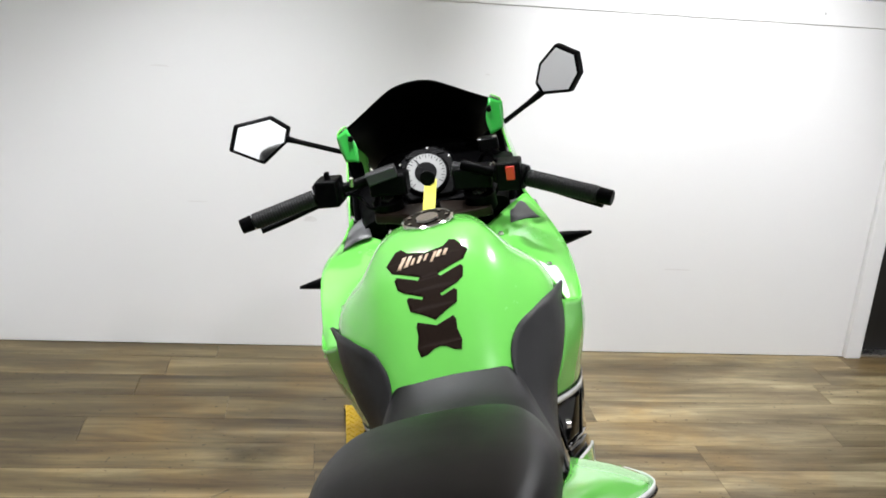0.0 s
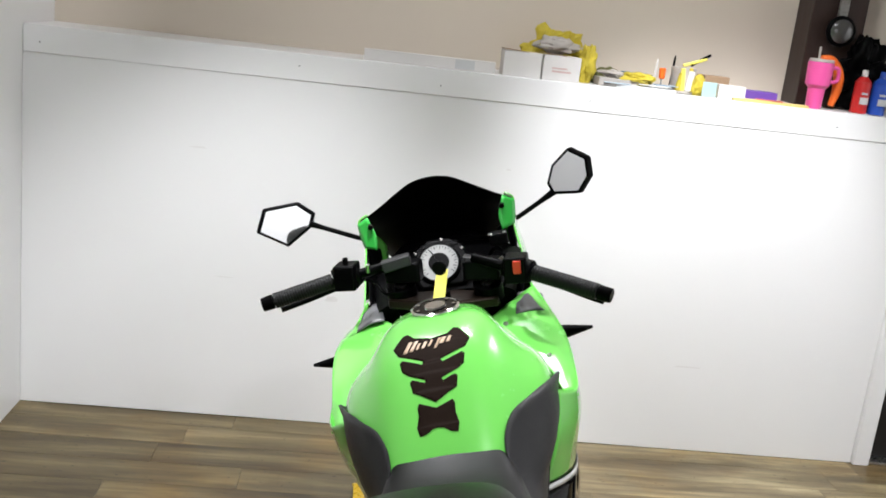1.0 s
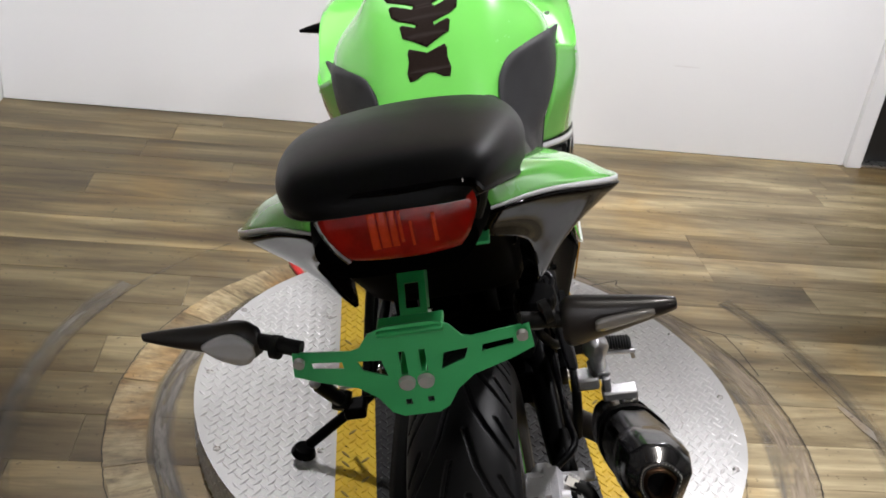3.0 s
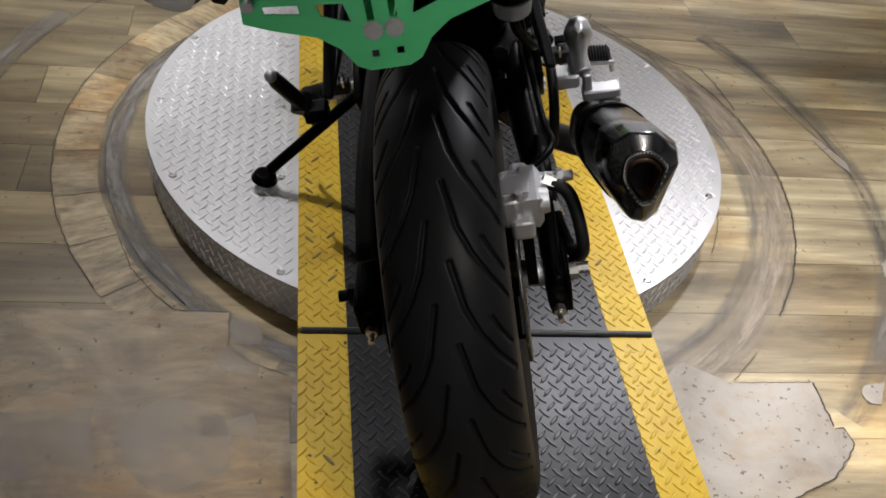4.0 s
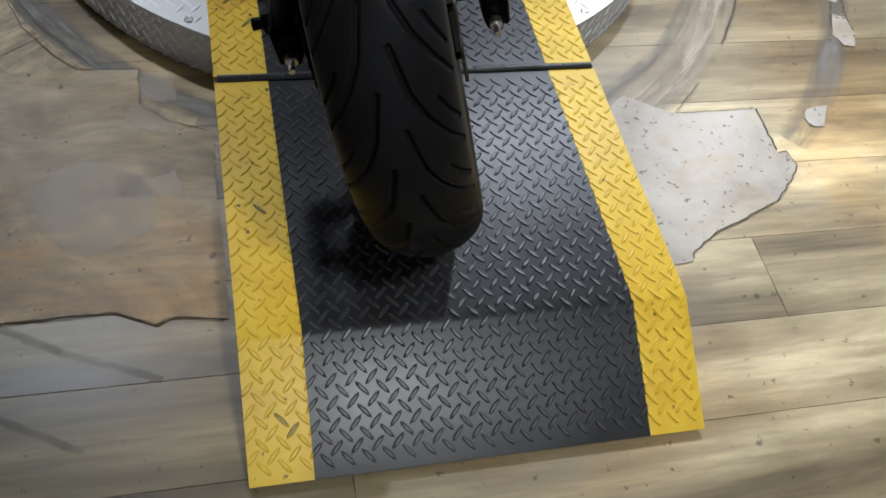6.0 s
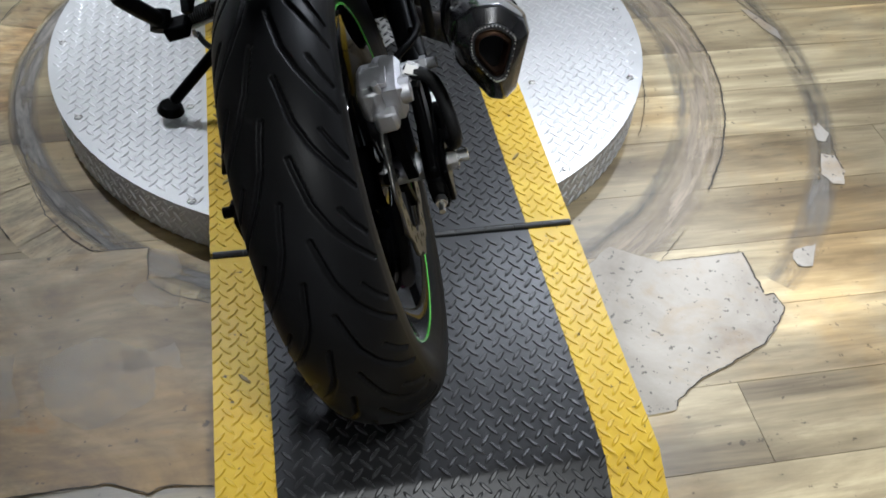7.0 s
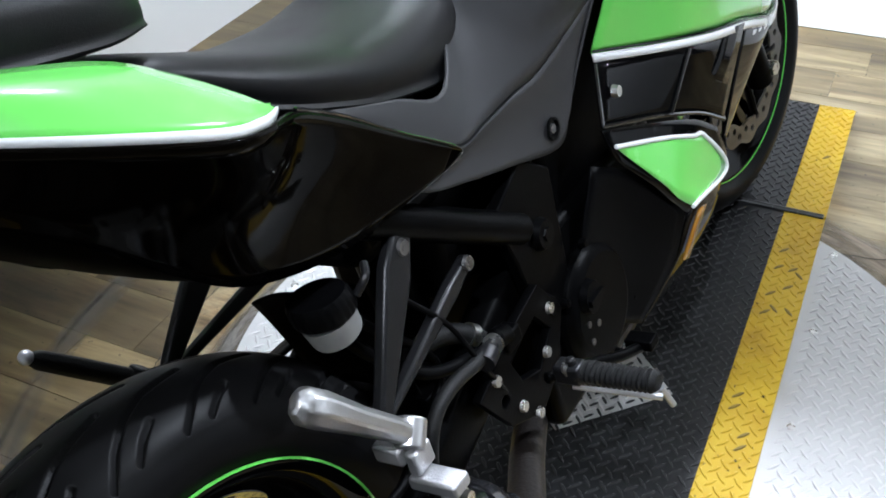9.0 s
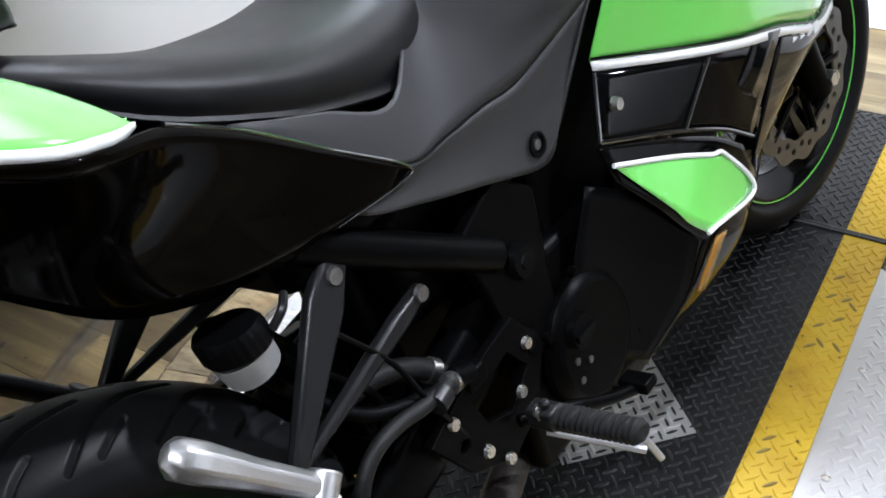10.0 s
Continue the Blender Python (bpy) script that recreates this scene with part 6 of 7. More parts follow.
    part("mirror_stalk", G().tube(st, lambda t: 0.009 - 0.003 * min(1, t * 3), 10), SATIN, bike, "black mirror stalk")

# windscreen
edge = [(-0.186, 1.345, 1.052), (-0.150, 1.330, 1.073), (-0.115, 1.322, 1.094), (-0.085, 1.320, 1.112), (-0.045, 1.317, 1.133), (0.0, 1.315, 1.140)]
edge = edge + [(-x, y, z) for x, y, z in reversed(edge[:-1])]
rows = []
for dy, dz, k in ((0, 0, 1.0), (0.05, -0.040, 1.0), (0.12, -0.095, 0.98), (0.20, -0.175, 0.92), (0.27, -0.26, 0.80)):
    rows.append([(x * k, y + dy - 0.3 * (k - 1) * abs(x), z + dz * (1 - 0.35 * x * x / 0.0346)) for x, y, z in edge])
part("windscreen", G().patch(rows, 26, 40), SCREEN, bike, "dark smoked windscreen", thick=0.003)
for sx in (1, -1):
    part("screen_screw", G().cyl((sx * 0.158, 1.318, 1.045), (sx * 0.157, 1.308, 1.043), 0.006), SATIN, bike)
    part("cowl_liner", G().patch([[(sx * 0.184, 1.34, 1.010), (sx * 0.165, 1.47, 0.95)], [(sx * 0.178, 1.30, 0.965), (sx * 0.165, 1.45, 0.90)], [(sx * 0.180, 1.22, 0.885), (sx * 0.165, 1.40, 0.84)], [(sx * 0.17, 1.10, 0.80), (sx * 0.16, 1.35, 0.76)]], 14, 6), SATIN, bike, "black inner fairing liner", thick=0.002)
part("headlight_back", G().loft(half_loft([(1.42, [(0, 0.965), (0.10, 0.955), (0.155, 0.91), (0.16, 0.80), (0.10, 0.74), (0, 0.74)]), (1.50, [(0, 0.965), (0.10, 0.95), (0.15, 0.90), (0.15, 0.80), (0.10, 0.74), (0, 0.74)])]), na=6, nv=36), SATIN, bike, "black headlight housing back")
part("nose_cowl", G().loft(half_loft([(1.51, [(0, 0.93), (0.10, 0.92), (0.155, 0.87), (0.17, 0.80), (0.10, 0.72), (0, 0.70)]), (1.58, [(0, 0.89), (0.09, 0.88), (0.14, 0.83), (0.14, 0.77), (0.09, 0.70), (0, 0.68)]), (1.68, [(0, 0.79), (0.05, 0.785), (0.08, 0.76), (0.08, 0.73), (0.05, 0.69), (0, 0.68)])]), na=14, nv=40), GREEN, bike, "lime green nose cowl")
# dash tray and dials
part("dash_tray", G().loft(half_loft([(1.17, [(0, 0.90), (0.09, 0.895), (0.15, 0.88), (0.15, 0.86), (0.09, 0.85), (0, 0.85)]), (1.26, [(0, 0.925), (0.10, 0.92), (0.160, 0.905), (0.165, 0.88), (0.09, 0.85), (0, 0.85)]), (1.38, [(0, 0.95), (0.11, 0.945), (0.165, 0.925), (0.17, 0.90), (0.09, 0.85), (0, 0.85)]), (1.45, [(0, 0.95), (0.11, 0.94), (0.155, 0.92), (0.16, 0.9), (0.09, 0.85), (0, 0.85)])]), na=16, nv=40), SATIN, bike, "black dash tray")
dm_ = Matrix.Translation((-0.004, 1.205, 0.958)) @ pose(0, 0, 0, 52, 0, 0)
dial = part("instrument_dial", G().cyl((0, 0, -0.03), (0, 0, 0), 0.052, 0.050, 48), SATIN, bike, "round analogue tachometer", m=dm_, bevel=0.003)
part("dial_face", G().cyl((0, 0, 0.0), (0, 0, 0.0015), 0.044, 0.044, 48), DIALWHITE, dial, "pale dial face")
g = G()
for i in range(27):
    a = radians(-40 + 260 * i / 26)
    c, s = math.cos(a), math.sin(a)
    r0 = 0.034 if i % 2 == 0 else 0.038
    u = Vector((c, s, 0))
    v = Vector((-s, c, 0)) * 0.0009
    g.add([u * r0 - v + Vector((0, 0, 0.002)), u * 0.042 - v + Vector((0, 0, 0.002)), u * 0.042 + v + Vector((0, 0, 0.002)), u * r0 + v + Vector((0, 0, 0.002))], [(0, 1, 2, 3)])
g.cyl((0, 0, 0.002), (0, 0, 0.003), 0.024, 0.024, 32)
part("dial_marks", g, SATIN, dial)
part("bezel", G().cyl((0, 0, -0.006), (0, 0, 0.0008), 0.0500, 0.0465, 48), DARKMETAL, dial, "dark bezel")
part("needle", G().box((-0.0012, -0.004, 0.0036), (0.0012, 0.036, 0.0046), Matrix.Rotation(radians(28), 4, "Z")), SATIN, dial)
housing = [(-0.066, -0.020), (-0.050, 0.046), (-0.020, 0.064), (0.030, 0.064), (0.062, 0.040), (0.074, -0.020), (0.050, -0.056), (-0.046, -0.056)]
part("cluster_housing", G().prism(housing, -0.050, -0.008, "XY"), SATIN, dial, "black instrument cluster housing", bevel=0.006)
for x, y in ((-0.052, 0.034), (0.056, 0.032), (0.012, 0.060)):
    part("housing_screw", G().cyl((x, y, -0.008), (x, y, -0.0055), 0.0035, 0.0028, 12), BOLT, dial)
part("display", G().box((-0.045, 1.235, 0.985), (0.045, 1.265, 0.992)), SATIN, bike, bevel=0.004)

# ---- steering: bars, fork, front wheel ----
AXIS = Vector((0, -math.sin(radians(26)), math.cos(radians(26))))
PIVOT = Vector((0, 1.115, 0.90))
STEER = Matrix.Translation(PIVOT) @ Matrix.Rotation(radians(-11), 4, AXIS) @ Matrix.Translation(-PIVOT)
g = G()
g.prism([(-0.125, 1.10), (-0.11, 1.145), (-0.03, 1.16), (0.03, 1.16), (0.11, 1.145), (0.125, 1.10), (0.05, 1.075), (0.03, 1.055), (-0.03, 1.055), (-0.05, 1.075)], 0.882, 0.905, "XY")
part("top_clamp", g, TRIPLE, bike, "bronze-grey top fork clamp", m=STEER, bevel=0.005)
ign = part("ignition", G().cyl((0, 1.098, 0.905), (0, 1.094, 0.922), 0.020, 0.018, 28).box((-0.007, 1.091, 0.922), (0.007, 1.097, 0.962)).cyl((0.0, 1.091, 0.974), (0.0, 1.097, 0.974), 0.016, n=18), SATIN, bike, "black ignition barrel with key", m=STEER, bevel=0.002)
part("key_tag", G().box((-0.0115, 1.078, 0.898), (0.0135, 1.0795, 0.975), Matrix.Translation((0, 1.08, 0.94)) @ pose(0, 0, 0, -36, 5, 0) @ Matrix.Translation((0.002, -1.08, -0.938))), YELLOWTAG, ign, "yellow key tag")
for sx in (1, -1):
    fork = part("fork_leg", G().cyl(Vector((sx * 0.098, 1.128, 0.925)), Vector((sx * 0.098, 1.36, 0.45)), 0.0205, n=24).cyl(Vector((sx * 0.098, 1.345, 0.48)), Vector((sx * 0.098, 1.445, 0.275)), 0.027, 0.025, 24), DARKMETAL, bike, "black fork leg", m=STEER)
    part("fork_cap", G().cyl((sx * 0.098, 1.128, 0.925), (sx * 0.098, 1.124, 0.935), 0.017, n=6), STEEL, fork)
    a, b = (Vector((0.091, 1.115, 0.990)), Vector((0.352, 1.035, 0.924))) if sx > 0 else (Vector((-0.134, 1.120, 0.980)), Vector((-0.374, 1.032, 0.926)))
    bar = part("handlebar", G().tube([a - Vector((sx * 0.02, 0, 0)), b], 0.011, 14).cyl((sx * 0.098, 1.135, 0.895), (sx * 0.098, 1.125, 0.93), 0.033, n=24), DARKMETAL, bike, "black clip-on handlebar", m=STEER)
    p0, p1 = a.lerp(b, 0.44), a.lerp(b, 0.95)
    grip = G().tube([p0.lerp(p1, k / 60) for k in range(61)], lambda t: 0.0176 if int(t * 45) % 2 else 0.0169, 18, 181)
    part("grip", grip, GRIP, bar, "ribbed black rubber grip")
    part("bar_end", G().cyl(a.lerp(b, 0.96), a.lerp(b, 1.06), 0.0165, 0.0155, 20), DARKMETAL, bar, "black bar end weight", bevel=0.002)
    hous = part("switch_housing", G().cyl(a.lerp(b, 0.20), a.lerp(b, 0.43), 0.026, 0.025, 20).box(a.lerp(b, 0.30) - Vector((0.024, 0.036, 0.026)), a.lerp(b, 0.30) + Vector((0.024, 0.02, 0.030))), SATIN, bar, "black switch housing", bevel=0.004)
    part("bar_clamp", G().box((sx * 0.088 - 0.040, 1.105, 0.938), (sx * 0.088 + 0.040, 1.150, 0.985)), SATIN, bar, "black handlebar riser clamp", bevel=0.006)
    lev = [a.lerp(b, 0.30) + Vector((0, 0.04, -0.02)), a.lerp(b, 0.45) + Vector((0, 0.070, -0.030)), a.lerp(b, 0.75) + Vector((0, 0.060, -0.034)), a.lerp(b, 0.98) + Vector((0, 0.05, -0.034))]
    part("lever", G().tube(lev, 0.007, 10), DARKMETAL, bar, "black control lever")
    if sx > 0:
        c = a.lerp(b, 0.29)
        part("kill_switch", G().box(c + Vector((-0.001, -0.042, -0.004)), c + Vector((0.016, -0.020, 0.024))), REDSWITCH, hous, "red kill switch", bevel=0.002)
        part("throttle_cable", G().tube([c + Vector((-0.01, 0.02, -0.01)), (0.12, 1.20, 0.90), (0.06, 1.20, 0.80)], 0.004, 8), SATIN, bar)
        part("brake_line", G().tube([(0.16, 1.15, 0.96), (0.10, 1.22, 0.98), (0.06, 1.22, 0.86)], 0.005, 8), SATIN, bar)
        part("master_cylinder", G().tube([(0.185, 1.145, 0.945), (0.145, 1.165, 0.955)], 0.014, 14).cyl((0.15, 1.185, 0.955), (0.148, 1.18, 0.985), 0.020, 0.021, 20), SATIN, bar, "black brake master cylinder")
    else:
        c = a.lerp(b, 0.30)
        part("switch_buttons", G().box(c + Vector((-0.012, -0.036, 0.012)), c + Vector((0.004, -0.030, 0.022))).box(c + Vector((-0.004, -0.036, -0.008)), c + Vector((0.012, -0.030, 0.002))).box(c + Vector((-0.004, -0.02, 0.024)), c + Vector((0.006, -0.008, 0.045))), SATIN, hous, bevel=0.002)
        part("clutch_cable", G().tube([(-0.20, 1.15, 0.935), (-0.12, 1.22, 0.945), (-0.05, 1.24, 0.86)], 0.005, 8), SATIN, bar)
def bar_block(p, q, w, h):
    """A squared bar from p to q."""
    p, q = Vector(p), Vector(q)
    dd = (q - p).normalized()
    s = dd.cross(Vector((0, 0, 1))).normalized() * w
    u = s.cross(dd).normalized() * h
    return G().loft([[c + s + u, c - s + u, c - s - u, c + s - u] for c in (p, q)], smooth=False)


for p, q in (((-0.122, 1.120, 0.990), (-0.058, 1.124, 0.998)), ((0.054, 1.124, 0.976), (0.116, 1.118, 0.952))):
    part("bar_riser", bar_block(p, q, 0.016, 0.012), GREYPLASTIC, bike, "dark grey squared handlebar mount", bevel=0.003)
part("cable_loop", G().tube([(-0.163, 1.10, 0.975), (-0.145, 1.13, 0.955), (-0.128, 1.12, 0.930), (-0.108, 1.12, 0.932), (-0.104, 1.14, 0.960)], 0.0035, 8), SATIN, bike, "black looped cable")
part("fluid_reservoir", G().box((0.118, 1.165, 0.985), (0.160, 1.200, 1.012)), SATIN, bike, "black brake fluid reservoir", bevel=0.004)
for p, q in (((-0.152, 1.098, 0.990), (-0.148, 1.092, 1.008)), ((0.132, 1.098, 0.966), (0.142, 1.094, 0.976)), ((0.122, 1.168, 1.012), (0.122, 1.168, 1.0145)), ((0.154, 1.168, 1.012), (0.154, 1.168, 1.0145))):
    part("bar_bolt", G().cyl(p, q, 0.005, 0.004, 12), STEEL, bike)
part("shoulder_bolt", G().cyl((-0.090, 1.046, 0.886), (-0.090, 1.040, 0.892), 0.0075, 0.006, 16), STEEL, bike)
wheel("front_wheel", AXLE_F, 0.293, 0.112, 0.086, False, 0.145, m=STEER)
for sx in (1, -1):
    part("front_axle_nut", G().cyl((sx * 0.10, 1.452, 0.298), (sx * 0.128, 1.452, 0.298), 0.014, n=6), STEEL, bike, m=STEER)
part("front_caliper", G().box((0.058, 1.31, 0.30), (0.10, 1.37, 0.39)).cyl((0.10, 1.335, 0.36), (0.108, 1.335, 0.36), 0.016), DARKMETAL, bike, "black front brake caliper", m=STEER, bevel=0.008)
rows = []
for ang in np.linspace(20, 165, 9):
    a = radians(ang)
    rows.append([(x, AXLE_F.y + math.cos(a) * (0.318 - 3.0 * x * x), AXLE_F.z + math.sin(a) * (0.318 - 3.0 * x * x)) for x in np.linspace(-0.068, 0.068, 7)])
part("front_mudguard", G().patch(rows, 28, 14), GREEN, bike, "lime green front mudguard", m=STEER, thick=0.003)
for sx in (1, -1):
    part("mudguard_lobe", G().patch([[(sx * 0.066, 1.452 + 0.304 * math.cos(a), 0.298 + 0.304 * math.sin(a)) for a in np.radians((165, 150, 130, 105))], [(sx * 0.078, 1.452 + r * math.cos(a), 0.298 + r * math.sin(a)) for a, r in zip(np.radians((168, 155, 135, 110)), (0.285, 0.27, 0.262, 0.262))], [(sx * 0.082, 1.452 + r * math.cos(a), 0.298 + r * math.sin(a)) for a, r in zip(np.radians((178, 160, 140, 115)), (0.262, 0.235, 0.222, 0.222))]], 10, 16), GREEN, bike, "lime green pointed mudguard side", m=STEER, thick=0.003)
part("radiator", G().box((-0.15, 0.985, 0.42), (0.15, 1.02, 0.70)), DARKMETAL, bike, "black radiator", bevel=0.006)

# ---- things on the ledge ----
TOP = LEDGE_Z
CARD = mat("white_cardboard", (0.70, 0.68, 0.66), 0.6, vary=0.05, scale=20)
YELLOWCLOTH = mat("yellow_crumpled_cloth", (0.50, 0.40, 0.035), 0.7, vary=0.45, scale=22, bump=0.5, bump_scale=60)
CLEARPLASTIC = mat("dusty_clear_plastic", (0.40, 0.37, 0.34), 0.3, vary=0.25, scale=30)
PINK = mat("pink_tumbler", (0.75, 0.09, 0.33), 0.35, vary=0.04)
ORANGE = mat("orange_plastic", (0.85, 0.16, 0.02), 0.4, vary=0.08)
REDB = mat("red_bottle", (0.50, 0.02, 0.02), 0.3, vary=0.2, scale=30)
BLUEB = mat("blue_bottle", (0.02, 0.08, 0.45), 0.3, vary=0.2, scale=30)
PURPLE = mat("purple_box", (0.13, 0.06, 0.33), 0.4, vary=0.2, scale=25)
PAPER = mat("loose_paper", (0.55, 0.56, 0.56), 0.7, vary=0.12, scale=20)
PAPERYELLOW = mat("yellow_paper", (0.62, 0.50, 0.18), 0.7, vary=0.1)
TEAL = mat("pale_teal_card", (0.38, 0.55, 0.53), 0.6, vary=0.06)
BLUETAPE = mat("blue_plastic", (0.06, 0.18, 0.32), 0.4, vary=0.1)
DARKWOOD = mat("dark_stained_post", (0.028, 0.014, 0.010), 0.5, vary=0.4, scale=6, stretch=(8, 8, 1))
KRAFT = mat("kraft_cardboard", (0.30, 0.20, 0.12), 0.7, vary=0.1)


def carton(name, x0, x1, y0, y1, h, material, label, category, turn=0.0, z=None):
    w, dd = (x1 - x0) / 2, (y1 - y0) / 2
    ob = solid(name, G().box((-w, -dd, 0), (w, dd, h)), material, label, category, bevel=0.0015, m=pose((x0 + x1) / 2, (y0 + y1) / 2, (TOP if z is None else z) + 0.0005, 0, 0, turn))
    return ob


tape = carton("box", -0.40, 0.070, 2.385, 2.42, 0.040, CARD, "long flat white box lying on the ledge", "box")
part("tape_patch", G().box((0.09, -0.0185, 0.004), (0.16, -0.0175, 0.036)), PAPER, tape)
for x0, x1, dy, t in ((0.095, 0.232, 0.0, 0), (0.236, 0.372, -0.004, 1.5)):
    b = carton("carton", x0, x1, 2.372 + dy, 2.47 + dy, 0.088, CARD, "small white cardboard carton on the ledge", "box", t)
    part("flap", G().box((-0.066, -0.047, 0.0), (0.066, 0.047, 0.0015)), KRAFT, b, m=pose(-0.003, 0.002, 0.0885, 0, 4, 3))
part("print_bars", G().box((-0.035, -0.0502, 0.030), (0.035, -0.0497, 0.036)).box((-0.035, -0.0502, 0.042), (0.020, -0.0497, 0.047)), mat("faded_pink_print", (0.60, 0.42, 0.40), 0.7), b)


def crumple(name, c, size, material, label, category, seed, amount=0.25, lean=None):
    """A crumpled soft lump resting on the ledge."""
    g = G().ball((0, 0, 0), (1, 1, 1), 40, 26)
    pts = []
    for x, y, z in g.v:
        p = Vector((x, y, z))
        f = 1 + amount * noise.noise(p * 1.6 + Vector((seed, 0, 0))) + amount * 0.7 * noise.noise(p * 4.2 + Vector((seed, 3, 0)))
        p *= f
        pts.append((p.x * size[0], p.y * size[1], p.z * size[2]))
    low = min(q[2] for q in pts)
    g.v = [(x, y, max(z, low * 0.8)) for x, y, z in pts]
    return solid(name, g, material, label, category, m=pose(c[0], c[1], c[2] - low * 0.8 + 0.0005), sharp=60)


crumple("cloth", (0.30, 2.55, TOP), (0.10, 0.06, 0.09), YELLOWCLOTH, "crumpled mottled yellow cloth behind the cartons", "cloth", 2.0, 0.5)
crumple("cloth", (0.415, 2.46, TOP), (0.032, 0.035, 0.066), YELLOWCLOTH, "crumpled yellow cloth hanging beside a carton", "cloth", 5.0, 0.4)
crumple("bag", (0.30, 2.50, TOP + 0.09), (0.075, 0.035, 0.030), CLEARPLASTIC, "wrinkled clear plastic bag on white cartons", "bag", 8.0, 0.35)
crumple("cloth", (0.50, 2.53, TOP), (0.07, 0.045, 0.032), mat("olive_cloth", (0.10, 0.10, 0.035), 0.8, vary=0.3, scale=20, bump=0.3), "dark olive folded cloth", "cloth", 11.0, 0.4)
carton("blister_pack", 0.45, 0.62, 2.40, 2.47, 0.030, CLEARPLASTIC, "clear plastic blister pack on the ledge", "packaging", 4)
carton("folded_paper", 0.52, 0.74, 2.39, 2.46, 0.012, PAPER, "loose folded grey paper on the ledge", "paper", -3)
carton("plastic_tray", 0.56, 0.66, 2.45, 2.52, 0.055, BLUETAPE, "blue grey plastic tray", "tray", 6)
crumple("bag", (0.60, 2.43, TOP + 0.013), (0.065, 0.04, 0.024), YELLOWCLOTH, "crumpled yellow packet on loose papers", "packet", 14.0, 0.45)
for k, (x, y, w, d, tint, turn) in enumerate(((0.47, 2.385, 0.10, 0.035, (0.42, 0.50, 0.56), 7), (0.60, 2.383, 0.12, 0.030, (0.62, 0.63, 0.62), -5), (0.66, 2.395, 0.09, 0.030, (0.28, 0.36, 0.44), 12), (0.56, 2.402, 0.07, 0.030, (0.66, 0.58, 0.20), -14))):
    carton("paper_slip", x, x + w, y, y + d, 0.004, mat("slip_paper", tint, 0.7, vary=0.15, scale=30), "loose paper slip among the packets on the ledge", "paper", turn, TOP + 0.0125 + 0.0045 * k)
crumple("packet", (0.505, 2.43, TOP + 0.031), (0.045, 0.026, 0.013), CLEARPLASTIC, "wrinkled clear plastic packet on a blister pack", "packet", 31.0, 0.4)
crumple("packet", (0.835, 2.44, TOP), (0.030, 0.022, 0.036), YELLOWCLOTH, "mottled yellow packet beside the jar", "packet", 34.0, 0.35)
# pens and a screwdriver
for x, y, h, r, m_, lab, cat in ((0.672, 2.47, 0.115, 0.0045, CARD, "white pen standing among the packets", "pen"), (0.735, 2.47, 0.135, 0.004, SATIN, "black pen standing in a jar", "pen")):
    solid("pen", G().cyl((0, 0, 0), (0, 0, h * 0.9), r, r, 12).cyl((0, 0, h * 0.9), (0, 0, h), r, r * 0.3, 12), m_, lab, cat, m=pose(x, y, TOP + 0.0005, 0, 3, 0))
scr = thing("screwdriver", "screwdriver with a red orange handle standing on the ledge", "tool", pose(0.69, 2.43, TOP + 0.001))
part("handle", G().cyl((0, 0, 0.045), (0, 0, 0.085), 0.011, 0.013, 14), ORANGE, scr, bevel=0.003)
part("shaft", G().cyl((0, 0, 0.0), (0, 0, 0.045), 0.003), STEEL, scr)
jar = thing("jar", "glass jar full of yellow packets and pens", "jar", pose(0.775, 2.45, TOP + 0.0005))
part("glass", G().cyl((0, 0, 0), (0, 0, 0.095), 0.042, 0.046, 28), CLEARPLASTIC, jar, bevel=0.003)
for dx, h, w, tilt, m_ in ((-0.028, 0.066, 0.010, 9, YELLOWCLOTH), (-0.008, 0.082, 0.008, -6, YELLOWTAG), (0.012, 0.074, 0.011, 4, CARD), (0.030, 0.086, 0.007, -11, YELLOWCLOTH)):
    part("packet", G().box((-w, -0.005, 0.0), (w, 0.004, h)), m_, jar, bevel=0.003, m=pose(dx, -0.040, 0.012, 5, tilt, tilt))
for i, (x, a) in enumerate(((0.80, 70), (0.83, 62))):
    solid("marker", G().cyl((0, 0, 0), (0, 0, 0.07), 0.006).cyl((0, 0, 0.07), (0, 0, 0.09), 0.005), YELLOWTAG if i == 0 else SATIN, "marker pen lying across the jar top", "pen", m=pose(x - 0.03, 2.45, TOP + 0.102 + 0.004 * i, 0, a, 20 * i))
carton("note_card", 0.83, 0.885, 2.376, 2.379, 0.055, TEAL, "pale teal note card leaning upright", "card", 4)
carton("carton", 0.90, 1.00, 2.39, 2.45, 0.050, CARD, "opened small white carton", "box", -4)
carton("carton", 0.86, 0.96, 2.47, 2.55, 0.075, KRAFT, "open brown cardboard carton", "box", 5)
carton("purple_case", 1.01, 1.135, 2.42, 2.50, 0.040, PURPLE, "purple plastic packet lying on the ledge", "packet", -5)
carton("paper_slip", 0.95, 1.10, 2.376, 2.42, 0.010, PAPERYELLOW, "yellow paper slip on the ledge", "paper", 2)
carton("envelope", 1.08, 1.24, 2.372, 2.42, 0.009, PAPERYELLOW, "yellow envelope with a red edge on the ledge", "paper", -2)
carton("paper_slip", 1.05, 1.15, 2.395, 2.43, 0.003, mat("red_paper", (0.6, 0.12, 0.10), 0.7), "red paper slip on yellow envelopes", "paper", -6, TOP + 0.0105)
